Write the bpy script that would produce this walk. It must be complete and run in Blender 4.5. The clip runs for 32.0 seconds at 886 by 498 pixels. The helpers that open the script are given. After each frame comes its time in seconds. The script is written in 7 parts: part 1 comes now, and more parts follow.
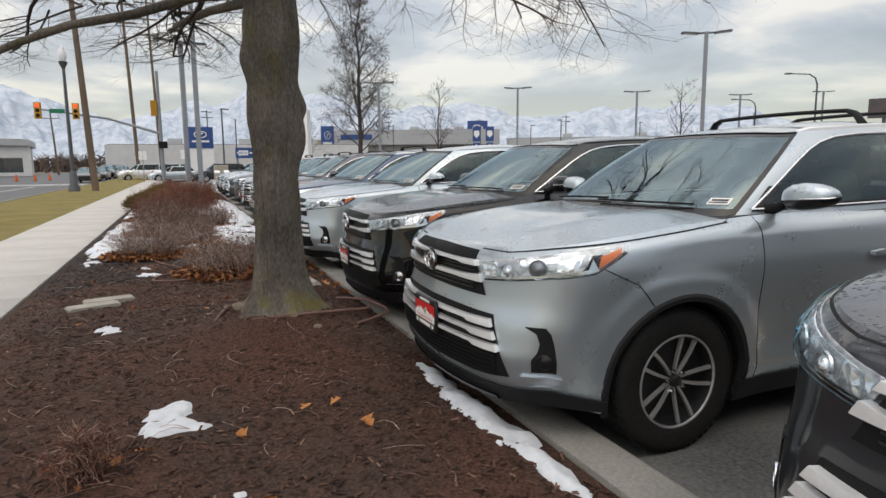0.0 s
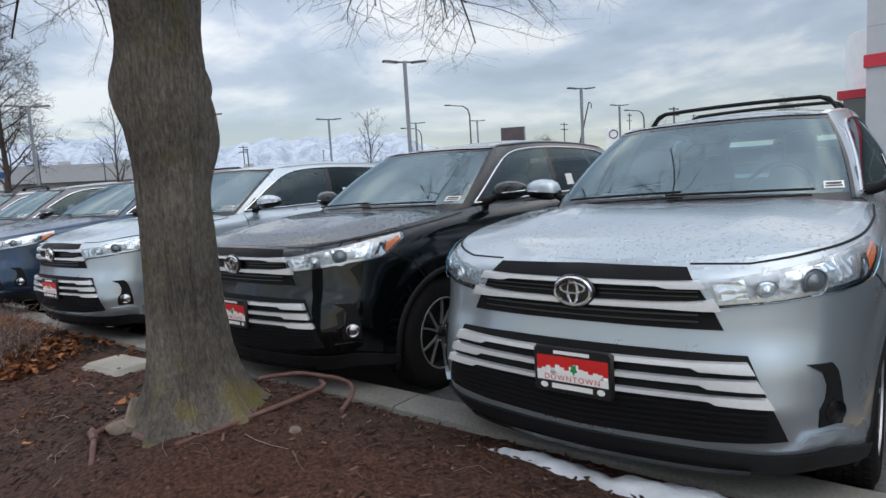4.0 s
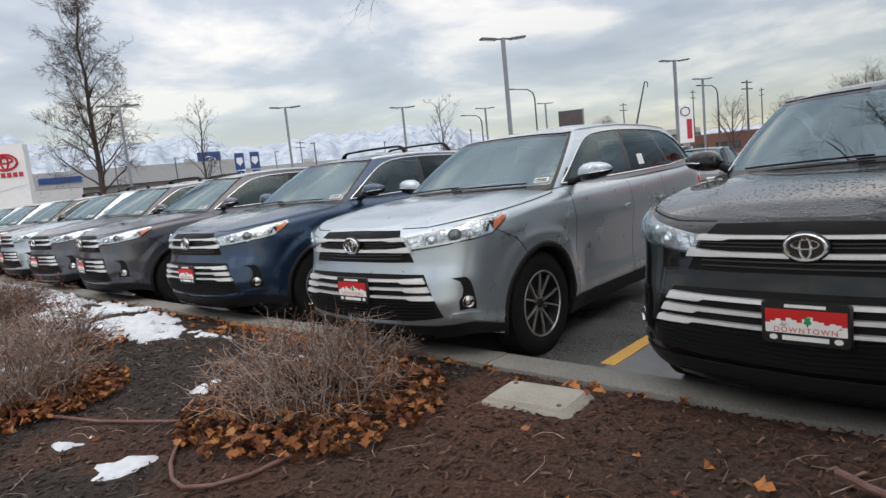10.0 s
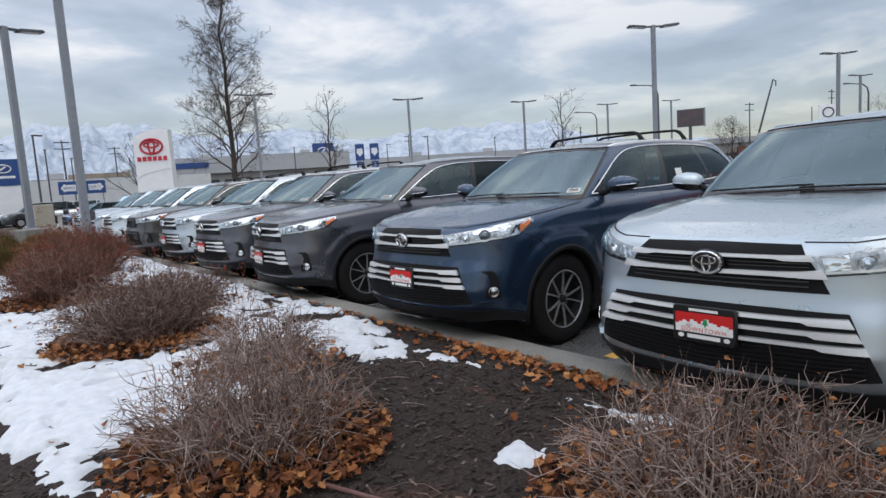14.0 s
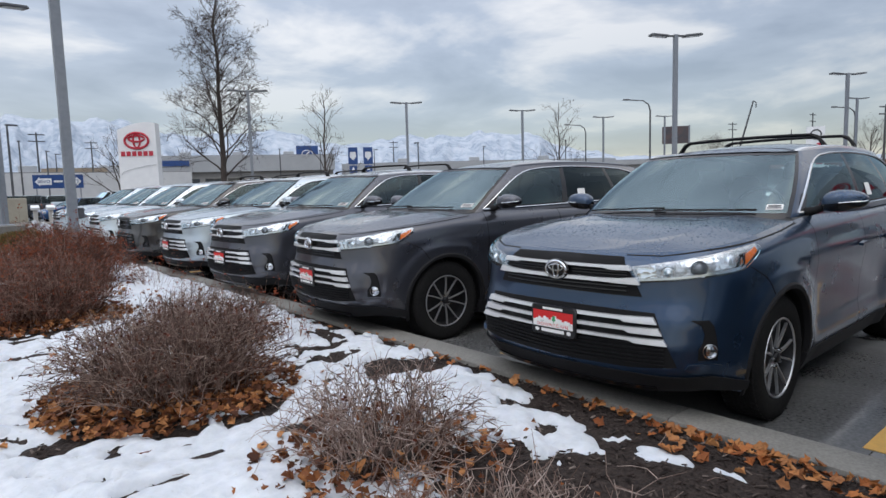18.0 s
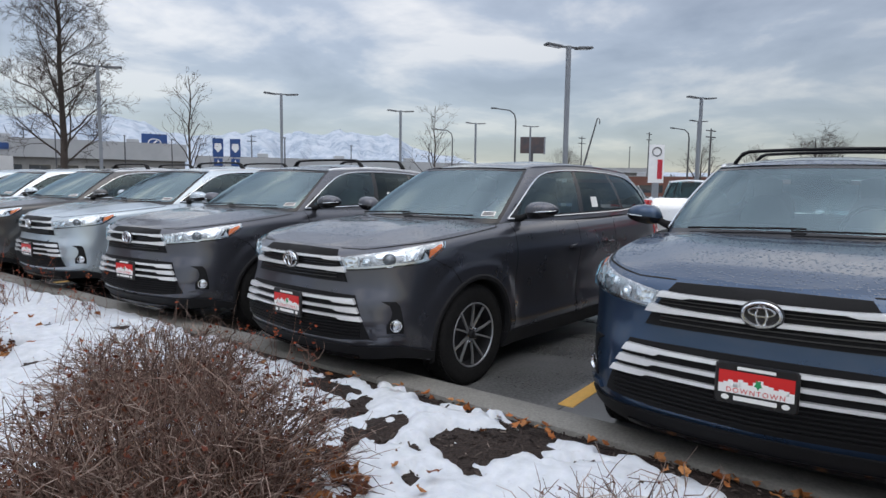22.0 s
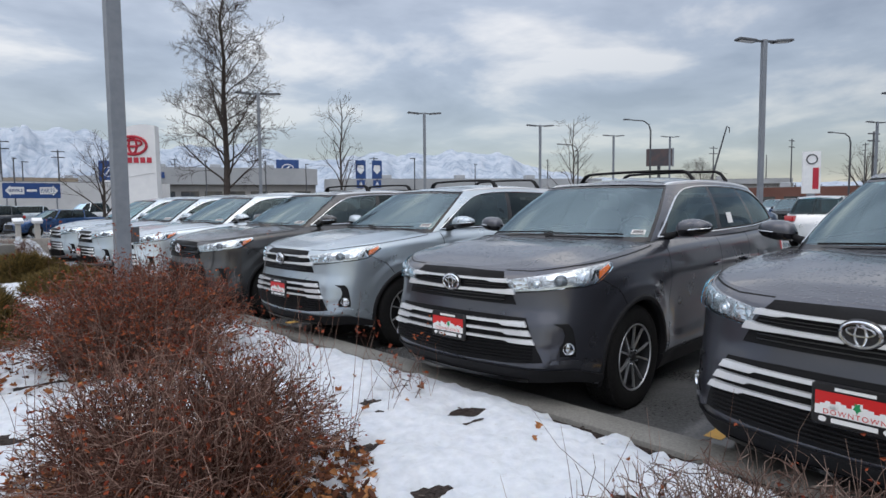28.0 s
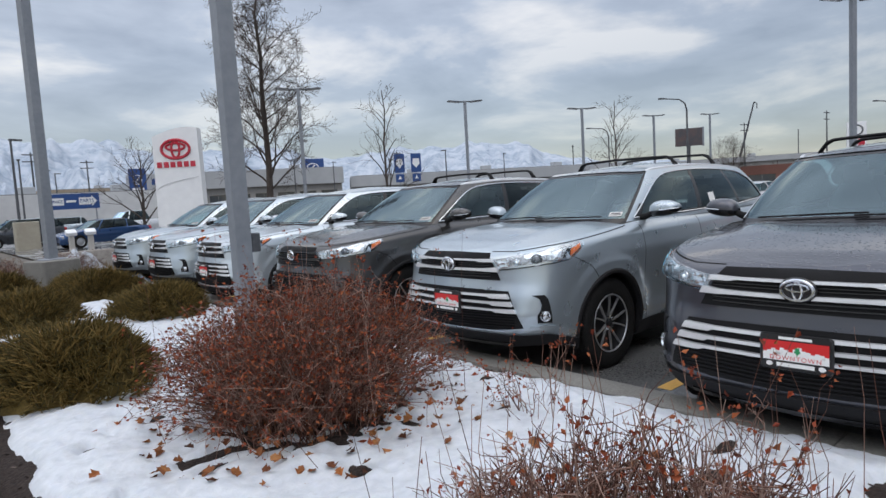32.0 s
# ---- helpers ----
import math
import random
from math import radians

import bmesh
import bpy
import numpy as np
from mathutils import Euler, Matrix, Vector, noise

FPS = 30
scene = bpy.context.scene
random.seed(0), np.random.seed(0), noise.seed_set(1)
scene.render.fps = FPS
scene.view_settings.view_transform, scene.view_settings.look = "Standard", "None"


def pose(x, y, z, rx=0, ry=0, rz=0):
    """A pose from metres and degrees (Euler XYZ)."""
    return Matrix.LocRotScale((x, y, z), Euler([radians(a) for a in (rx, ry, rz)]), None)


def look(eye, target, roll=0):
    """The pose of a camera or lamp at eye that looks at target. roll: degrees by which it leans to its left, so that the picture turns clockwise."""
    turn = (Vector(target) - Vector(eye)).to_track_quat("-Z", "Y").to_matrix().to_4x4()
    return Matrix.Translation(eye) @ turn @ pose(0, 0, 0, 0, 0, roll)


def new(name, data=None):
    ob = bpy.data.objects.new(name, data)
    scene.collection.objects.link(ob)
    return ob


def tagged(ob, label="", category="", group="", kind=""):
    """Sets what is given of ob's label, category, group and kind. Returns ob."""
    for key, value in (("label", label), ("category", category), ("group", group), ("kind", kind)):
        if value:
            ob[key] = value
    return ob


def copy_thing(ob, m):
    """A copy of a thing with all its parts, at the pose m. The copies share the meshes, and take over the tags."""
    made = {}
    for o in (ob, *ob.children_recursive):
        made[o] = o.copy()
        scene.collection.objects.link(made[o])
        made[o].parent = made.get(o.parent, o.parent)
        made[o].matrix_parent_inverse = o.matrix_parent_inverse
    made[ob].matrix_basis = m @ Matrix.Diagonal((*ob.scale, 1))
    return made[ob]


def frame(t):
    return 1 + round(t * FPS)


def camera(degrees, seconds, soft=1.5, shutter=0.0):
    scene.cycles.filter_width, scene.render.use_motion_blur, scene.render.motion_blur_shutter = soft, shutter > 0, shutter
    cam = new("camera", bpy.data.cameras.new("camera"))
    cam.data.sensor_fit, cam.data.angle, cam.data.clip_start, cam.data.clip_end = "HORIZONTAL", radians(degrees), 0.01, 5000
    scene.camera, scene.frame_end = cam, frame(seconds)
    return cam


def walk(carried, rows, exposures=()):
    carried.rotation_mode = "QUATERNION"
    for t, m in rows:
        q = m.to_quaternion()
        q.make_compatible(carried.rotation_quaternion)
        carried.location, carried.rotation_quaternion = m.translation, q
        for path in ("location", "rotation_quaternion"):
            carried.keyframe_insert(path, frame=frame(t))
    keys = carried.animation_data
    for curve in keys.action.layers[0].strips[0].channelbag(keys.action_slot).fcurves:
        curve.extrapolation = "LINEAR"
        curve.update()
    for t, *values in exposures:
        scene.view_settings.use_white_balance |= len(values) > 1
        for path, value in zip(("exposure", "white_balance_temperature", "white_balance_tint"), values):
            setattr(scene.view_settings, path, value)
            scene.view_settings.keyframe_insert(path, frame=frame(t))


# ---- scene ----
cam = camera(71.7, 32.0)

PATH = [
    (0, (-1.483, 0.146, 1.493), (-0.8259, 1.7066, 1.2565), -0.5),
    (0.5, (-1.633, 0.437, 1.461), (-0.8328, 1.9340, 1.2582), -4.3),
    (1, (-1.718, 0.758, 1.452), (-0.8097, 2.1922, 1.2462), -2.9),
    (1.5, (-1.818, 1.040, 1.460), (-0.8627, 2.4427, 1.2539), -1.2),
    (2, (-1.995, 1.319, 1.440), (-0.9243, 2.6334, 1.2188), -4),
    (2.5, (-2.047, 1.553, 1.417), (-0.8165, 2.7215, 1.2001), -2.4),
    (3, (-2.052, 1.836, 1.435), (-0.7721, 2.9514, 1.2291), -2.8),
    (3.5, (-2.161, 2.094, 1.406), (-0.8165, 3.1327, 1.2155), -2.4),
    (4, (-2.325, 2.326, 1.400), (-0.9875, 3.3747, 1.2146), -3.5),
    (4.5, (-2.368, 2.549, 1.374), (-1.0551, 3.6261, 1.1813), -4.2),
    (6.5, (-2.721, 3.418, 1.351), (-1.2842, 4.3272, 1.1582), -6.1),
    (7, (-2.722, 3.699, 1.354), (-1.3432, 4.6888, 1.1445), -4.5),
    (7.5, (-2.796, 3.972, 1.357), (-1.3595, 4.8726, 1.1342), -4.8),
    (8, (-2.815, 4.246, 1.342), (-1.4124, 5.1915, 1.0932), -4),
    (8.5, (-2.781, 4.532, 1.376), (-1.4124, 5.5302, 1.1462), -3.9),
    (9, (-2.816, 4.781, 1.363), (-1.4578, 5.7875, 1.1043), -4.1),
    (9.5, (-2.911, 5.025, 1.385), (-1.5980, 6.0919, 1.1393), -4.3),
    (10, (-2.865, 5.227, 1.391), (-1.6202, 6.3809, 1.1872), -5.7),
    (10.5, (-2.825, 5.446, 1.410), (-1.6809, 6.7066, 1.2522), -4.2),
    (11, (-2.884, 5.674, 1.408), (-1.7314, 6.9246, 1.2343), -2.5),
    (11.5, (-2.952, 5.900, 1.411), (-1.8434, 7.1863, 1.2120), -2.6),
    (12, (-2.928, 6.127, 1.421), (-1.8297, 7.4223, 1.2308), -2.8),
    (12.5, (-2.930, 6.346, 1.424), (-1.8725, 7.6788, 1.2419), -2.1),
    (13, (-3.005, 6.606, 1.428), (-1.9118, 7.9053, 1.2257), -3.2),
    (13.5, (-3.047, 6.830, 1.422), (-1.9392, 8.1131, 1.2001), -1.9),
    (14, (-2.986, 7.094, 1.443), (-1.9374, 8.4312, 1.2514), -3.7),
    (14.5, (-2.987, 7.333, 1.436), (-1.9674, 8.6962, 1.2753), -2.9),
    (16.5, (-2.970, 8.310, 1.456), (-1.8519, 9.5862, 1.2394), -2.6),
    (17, (-3.007, 8.551, 1.463), (-1.8160, 9.7632, 1.2650), -2.5),
    (17.5, (-2.968, 8.802, 1.472), (-1.8075, 10.0488, 1.3163), -2.1),
    (18, (-2.948, 9.019, 1.468), (-1.8502, 10.3173, 1.2958), -1.6),
    (18.5, (-2.997, 9.264, 1.464), (-1.8040, 10.4721, 1.2616), -1.8),
    (19, (-3.015, 9.495, 1.462), (-1.7750, 10.6533, 1.2565), -2.2),
    (19.5, (-2.963, 9.744, 1.484), (-1.7878, 10.9739, 1.3027), -1.9),
    (20, (-2.986, 9.970, 1.466), (-1.8434, 11.2245, 1.2530), -1.7),
    (20.5, (-3.062, 10.221, 1.477), (-1.8135, 11.3689, 1.2497), -1.8),
    (21, (-3.021, 10.441, 1.471), (-1.6664, 11.4639, 1.2668), -0.9),
    (21.5, (-2.937, 10.699, 1.501), (-1.5997, 11.7554, 1.3616), -0.7),
    (22, (-2.970, 10.940, 1.485), (-1.6014, 11.9520, 1.3129), 0.8),
    (22.5, (-3.042, 11.187, 1.495), (-1.6775, 12.2034, 1.3198), 0.8),
    (23, (-3.029, 11.403, 1.488), (-1.6963, 12.4599, 1.3061), 0.1),
    (23.5, (-2.979, 11.654, 1.520), (-1.7074, 12.7831, 1.3531), -2.1),
    (24, (-3.006, 11.918, 1.515), (-1.7485, 13.0687, 1.3796), -1.9),
    (24.5, (-3.080, 12.165, 1.534), (-1.8348, 13.3269, 1.3736), -3),
    (25, (-3.032, 12.365, 1.526), (-1.8211, 13.5603, 1.3608), -2.6),
    (25.5, (-2.952, 12.570, 1.553), (-1.7741, 13.8031, 1.4318), -1.6),
    (27.5, (-2.980, 13.533, 1.529), (-1.8391, 14.8017, 1.4249), -1),
    (28, (-3.049, 13.787, 1.507), (-1.8836, 15.0326, 1.3830), -0.5),
    (28.5, (-3.134, 14.045, 1.499), (-1.9639, 15.2789, 1.3172), -0.4),
    (29, (-3.108, 14.322, 1.511), (-1.9767, 15.5943, 1.3480), -3.1),
    (29.5, (-3.123, 14.583, 1.496), (-2.0554, 15.9073, 1.3214), -1.7),
    (30, (-3.207, 14.852, 1.502), (-2.0657, 16.1142, 1.3352), -2.5),
    (30.5, (-3.229, 15.088, 1.486), (-2.0905, 16.3493, 1.2907), -1.6),
    (31, (-3.195, 15.351, 1.514), (-2.1290, 16.6794, 1.3608), -2.5),
    (31.5, (-3.222, 15.575, 1.492), (-2.1768, 16.9145, 1.2992), -1.5),
    (32, (-3.294, 15.817, 1.512), (-2.1768, 17.1034, 1.3694), -3.3),
]
EXPOSURE = [(0, -0.02, 7300, 11), (1, -0.03, 7150, 11), (4, -0.02, 6450, 10), (7, 0.1, 6900, 10), (8, 0.14, 7600, 13), (9, 0.15, 7600, 13), (9.6, 0.1, 7350, 12),
            (11, -0.06, 6450, 11), (20, -0.18, 6450, 11), (28, -0.24, 6450, 11), (32, -0.24, 6450, 11)]
walk(cam, [(t, look(eye, target, roll)) for t, eye, target, roll in PATH], EXPOSURE)

# ---- world, sun, exposure ----
scene.view_settings.exposure = 0.0

SUN_EL, SUN_AZ = radians(42), radians(222)     # hidden behind the clouds, over the road
world = bpy.data.worlds.new("overcast_sky")
scene.world = world
world.use_nodes = True
wn, wl = world.node_tree.nodes, world.node_tree.links
wn.clear()


def wnode(kind, **kw):
    n = wn.new(kind)
    for k, v in kw.items():
        n.inputs[k].default_value = v
    return n


sky = wn.new("ShaderNodeTexSky")
sky.sky_type, sky.sun_disc, sky.sun_elevation, sky.sun_rotation = "NISHITA", False, SUN_EL, SUN_AZ
sky.air_density, sky.dust_density = 1.0, 0.6
tc = wn.new("ShaderNodeTexCoord")
sep = wn.new("ShaderNodeSeparateXYZ")
wl.new(tc.outputs["Generated"], sep.inputs[0])


def wmath(op, a, b=None):
    n = wn.new("ShaderNodeMath")
    n.operation = op
    for i, v in enumerate((a, b)):
        if v is None:
            continue
        if isinstance(v, (int, float)):
            n.inputs[i].default_value = v
        else:
            wl.new(v, n.inputs[i])
    return n.outputs[0]


# cloud deck seen in perspective: the direction laid onto a level sheet
zc = wmath("ADD", wmath("MAXIMUM", sep.outputs[2], 0.0), 0.16)
cu, cv = wmath("DIVIDE", sep.outputs[0], zc), wmath("DIVIDE", sep.outputs[1], zc)
comb = wn.new("ShaderNodeCombineXYZ")
wl.new(cu, comb.inputs[0]), wl.new(cv, comb.inputs[1])
big = wnode("ShaderNodeTexNoise", Scale=1.05, Detail=6.0, Roughness=0.54, Distortion=0.25)
wl.new(comb.outputs[0], big.inputs["Vector"])
ramp = wn.new("ShaderNodeValToRGB")
ramp.color_ramp.elements[0].position, ramp.color_ramp.elements[0].color = 0.37, (0.37, 0.395, 0.445, 1)
ramp.color_ramp.elements[1].position, ramp.color_ramp.elements[1].color = 0.61, (1.05, 1.01, 0.95, 1)
e = ramp.color_ramp.elements.new(0.50)
e.color = (0.55, 0.585, 0.645, 1)
wl.new(big.outputs[0], ramp.inputs[0])
# thin bright gaps along the horizon, warm in the sun's quarter
low = wn.new("ShaderNodeMapRange")
low.inputs["From Min"].default_value, low.inputs["From Max"].default_value = 0.03, 0.22
low.inputs["To Min"].default_value, low.inputs["To Max"].default_value = 0.35, 0.0
wl.new(sep.outputs[2], low.inputs[0])
warm = wn.new("ShaderNodeMix")
warm.data_type = "RGBA"
wl.new(low.outputs[0], warm.inputs["Factor"])
wl.new(ramp.outputs[0], warm.inputs[6])
warm.inputs[7].default_value = (0.80, 0.755, 0.735, 1)
# an overcast sky is about three times as bright overhead as at the horizon
bg_cloud = wn.new("ShaderNodeBackground")
zp = wmath("MAXIMUM", sep.outputs[2], 0.0)
wl.new(wmath("MULTIPLY", wmath("ADD", wmath("MULTIPLY", zp, wmath("ADD", wmath("MULTIPLY", zp, 1.6), 1.15)), 0.38), wmath("ADD", wmath("MULTIPLY", wmath("SUBTRACT", sep.outputs[1], sep.outputs[0]), 0.17), 1.0)), bg_cloud.inputs["Strength"])
wl.new(warm.outputs[2], bg_cloud.inputs[0])
bg_sky = wnode("ShaderNodeBackground", Strength=0.05)
wl.new(sky.outputs[0], bg_sky.inputs[0])
add = wn.new("ShaderNodeAddShader")
wl.new(bg_cloud.outputs[0], add.inputs[0]), wl.new(bg_sky.outputs[0], add.inputs[1])
wout = wn.new("ShaderNodeOutputWorld")
wl.new(add.outputs[0], wout.inputs[0])

sun_data = bpy.data.lights.new("sun", "SUN")
sun_data.energy, sun_data.angle, sun_data.color = 0.5, radians(60), (1.0, 0.98, 0.95)
sun = new("sun", sun_data)
sun.matrix_world = look((0, 0, 30), (-30 * math.sin(SUN_AZ) * math.cos(SUN_EL), -30 * math.cos(SUN_AZ) * math.cos(SUN_EL), 30 - 30 * math.sin(SUN_EL)))

# ---- materials ----
class Mat:
    """A small wrapper over a principled material's nodes."""

    def __init__(self, name, color=(0.5, 0.5, 0.5), rough=0.6, metal=0.0, **kw):
        self.m = bpy.data.materials.new(name)
        self.m.use_nodes = True
        self.n, self.l = self.m.node_tree.nodes, self.m.node_tree.links
        self.b = self.n["Principled BSDF"]
        self.b.inputs["Base Color"].default_value = (*color, 1)
        self.b.inputs["Roughness"].default_value, self.b.inputs["Metallic"].default_value = rough, metal
        if rough >= 0.5 and metal == 0:
            self.b.inputs["Specular IOR Level"].default_value = 0.22
        for k, v in kw.items():
            self.b.inputs[k.replace("_", " ")].default_value = v

    def coord(self, kind="Object", scale=(1, 1, 1)):
        t, mp = self.n.new("ShaderNodeTexCoord"), self.n.new("ShaderNodeMapping")
        mp.inputs["Scale"].default_value = scale
        self.l.new(t.outputs[kind], mp.inputs[0])
        return mp.outputs[0]

    def noise(self, vec, scale, detail=4.0, rough=0.55, distort=0.0):
        t = self.n.new("ShaderNodeTexNoise")
        for k, v in (("Scale", scale), ("Detail", detail), ("Roughness", rough), ("Distortion", distort)):
            t.inputs[k].default_value = v
        self.l.new(vec, t.inputs["Vector"])
        return t.outputs[0]

    def voronoi(self, vec, scale, feature="F1", out=0):
        t = self.n.new("ShaderNodeTexVoronoi")
        t.feature = feature
        t.inputs["Scale"].default_value = scale
        self.l.new(vec, t.inputs["Vector"])
        return t.outputs[out]

    def ramp(self, fac, *stops):
        r = self.n.new("ShaderNodeValToRGB")
        el = r.color_ramp.elements
        while len(el) < len(stops):
            el.new(0.5)
        for e_, (p, c) in zip(el, stops):
            e_.position, e_.color = p, (*c, 1) if not isinstance(c, (int, float)) else (c, c, c, 1)
        self.l.new(fac, r.inputs[0])
        return r.outputs[0]

    def mix(self, fac, a, b, mode="MIX"):
        x = self.n.new("ShaderNodeMix")
        x.data_type, x.blend_type = "RGBA", mode
        for sock, v in ((x.inputs["Factor"], fac), (x.inputs[6], a), (x.inputs[7], b)):
            if isinstance(v, (int, float)):
                sock.default_value = v
            elif isinstance(v, tuple):
                sock.default_value = (*v, 1)
            else:
                self.l.new(v, sock)
        return x.outputs[2]

    def put(self, sock, value):
        self.l.new(value, self.b.inputs[sock])
        return self

    def bump(self, height, strength=0.5, dist=0.01, into=None):
        bn = self.n.new("ShaderNodeBump")
        bn.inputs["Strength"].default_value, bn.inputs["Distance"].default_value = strength, dist
        self.l.new(height, bn.inputs["Height"])
        if into:
            self.l.new(into, bn.inputs["Normal"])
        self.l.new(bn.outputs[0], self.b.inputs["Normal"])
        return bn.outputs[0]

    def rand(self, island=False):
        if island:
            return self.n.new("ShaderNodeNewGeometry").outputs["Random Per Island"]
        return self.n.new("ShaderNodeObjectInfo").outputs["Random"]


def grainy(name, a, b, scale=30.0, rough=0.8, bump=0.3, dist=0.005, big=1.2, metal=0.0, coord="Object", squash=(1, 1, 1), **kw):
    """Two colours mixed by fine grain and broad blotches, with fine relief."""
    m = Mat(name, a, rough, metal, **kw)
    v = m.coord(coord, squash)
    fine, broad = m.noise(v, scale, 6), m.noise(v, big, 3)
    f = m.mix(0.5, fine, broad)
    m.put("Base Color", m.ramp(f, (0.36, a), (0.64, b)))
    m.bump(fine, bump, dist)
    return m.m


# car paint: the colour is each panel's own object colour; coat, faint flakes and beads of rain
m = Mat("car_paint", (0.3, 0.3, 0.3), 0.25, 0.72, Coat_Weight=1.0, Coat_Roughness=0.04, Specular_IOR_Level=0.12)
oi = m.n.new("ShaderNodeObjectInfo")
v = m.coord("Object")
flake = m.noise(v, 900, 2)
dirt = m.noise(v, 3.5, 6, 0.6)
m.put("Base Color", m.mix(m.ramp(dirt, (0.55, 0.0), (0.85, 0.018)), m.mix(m.ramp(flake, (0.45, 0.0), (0.75, 0.004)), oi.outputs["Color"], (0.75, 0.77, 0.8)), (0.16, 0.155, 0.15)))
m.put("Roughness", m.ramp(dirt, (0.35, 0.27), (0.8, 0.33)))
cells = m.voronoi(v, 46)
up = m.n.new("ShaderNodeSeparateXYZ")
m.l.new(m.n.new("ShaderNodeNewGeometry").outputs["Normal"], up.inputs[0])
flat = m.ramp(up.outputs[2], (0.6, 0.0), (0.85, 1.0))
wet = m.noise(v, 2.6, 3)
drops = m.mix(m.mix(1.0, flat, m.ramp(wet, (0.40, 0.15), (0.56, 1.0)), "MULTIPLY"), (0.0, 0.0, 0.0), m.ramp(cells, (0.10, 1.0), (0.36, 0.0)))
bn = m.n.new("ShaderNodeBump")
bn.inputs["Strength"].default_value, bn.inputs["Distance"].default_value = 1.0, 0.006
m.l.new(drops, bn.inputs["Height"])
m.l.new(bn.outputs[0], m.b.inputs["Coat Normal"]), m.l.new(bn.outputs[0], m.b.inputs["Normal"])
PAINT = m.m

CHROME = grainy("brushed_chrome", (0.72, 0.74, 0.77), (0.62, 0.64, 0.67), 60, 0.16, 0.02, metal=1.0)
BAR_SILVER = grainy("bright_silver_trim", (0.70, 0.71, 0.73), (0.78, 0.79, 0.80), 40, 0.25, 0.02, metal=0.25, Coat_Weight=0.6)
LENS_DARK = Mat("projector_lens", (0.20, 0.21, 0.23), 0.06, 0.5, Coat_Weight=1.0).m
BLACK_GLOSS = Mat("gloss_black_plastic", (0.012, 0.012, 0.014), 0.18).m
BLACK_MATTE = grainy("black_trim_plastic", (0.010, 0.010, 0.011), (0.018, 0.018, 0.019), 220, 0.55, 0.15, 0.001, Specular_IOR_Level=0.1)
CLADDING = grainy("charcoal_cladding", (0.014, 0.014, 0.015), (0.024, 0.024, 0.026), 200, 0.5, 0.12, 0.001, Specular_IOR_Level=0.1)
RUBBER = grainy("tyre_rubber", (0.010, 0.010, 0.0105), (0.020, 0.0195, 0.019), 45, 0.75, 0.25, 0.002, Specular_IOR_Level=0.1)
ALLOY = grainy("machined_alloy", (0.52, 0.53, 0.55), (0.42, 0.43, 0.45), 40, 0.3, 0.03, metal=0.7)
ALLOY_DARK = grainy("dark_alloy_pocket", (0.02, 0.02, 0.022), (0.035, 0.035, 0.038), 40, 0.4, 0.03, metal=0.6)
INTERIOR = grainy("dark_cabin_trim", (0.03, 0.032, 0.034), (0.05, 0.052, 0.055), 80, 0.8, 0.2, 0.002)
SEAT_CLOTH = grainy("grey_seat_cloth", (0.20, 0.20, 0.21), (0.27, 0.27, 0.28), 160, 0.9, 0.3, 0.002)


def thin_glass(name, tint, ior, rough=0.015):
    """A thin pane: see-through with a tint, its gloss rising towards grazing view."""
    m = Mat(name)
    m.n.remove(m.b)
    clear, gloss, mx, fr = (m.n.new("ShaderNode" + k) for k in ("BsdfTransparent", "BsdfGlossy", "MixShader", "Fresnel"))
    clear.inputs[0].default_value = (*tint, 1)
    gloss.inputs["Roughness"].default_value, gloss.inputs["Color"].default_value = rough, (0.74, 0.93, 1.0, 1)
    fr.inputs[0].default_value = ior
    m.l.new(fr.outputs[0], mx.inputs[0]), m.l.new(clear.outputs[0], mx.inputs[1]), m.l.new(gloss.outputs[0], mx.inputs[2])
    m.l.new(mx.outputs[0], m.n["Material Output"].inputs[0])
    return m.m


GLASS = thin_glass("tinted_car_glass", (0.42, 0.60, 0.58), 2.45)
SIDE_GLASS = thin_glass("side_door_glass", (0.34, 0.47, 0.46), 1.65)
PRIVACY = thin_glass("privacy_glass", (0.12, 0.135, 0.14), 1.36)
LENS = thin_glass("headlight_lens", (0.94, 0.96, 0.97), 1.35)
REFLECTOR = grainy("headlight_reflector", (0.70, 0.72, 0.75), (0.34, 0.35, 0.37), 30, 0.22, 0.5, 0.02, 9.0, metal=0.75)
m = Mat("faceted_reflector", (0.88, 0.90, 0.93), 0.12, 0.8)
m.bump(m.voronoi(m.coord("Object"), 26), 0.3, 0.02)
FACETS = m.m
MIRROR_SHELL = Mat("dark_mirror_shell", (0.045, 0.048, 0.052), 0.2, Coat_Weight=0.6).m
AMBER = Mat("amber_lens", (0.75, 0.16, 0.02), 0.15, Coat_Weight=0.6).m
RED_LENS = Mat("red_lens", (0.42, 0.01, 0.012), 0.15, Coat_Weight=0.8).m
PAPER = Mat("white_paper", (0.82, 0.82, 0.8), 0.7).m
PLATE_RED = Mat("red_plate_print", (0.62, 0.02, 0.02), 0.4).m
PLATE_BLACK = Mat("black_plate_print", (0.012, 0.012, 0.013), 0.35).m
PLATE_GREEN = Mat("green_plate_print", (0.02, 0.28, 0.10), 0.4).m
INK = Mat("printed_ink", (0.08, 0.08, 0.09), 0.7).m


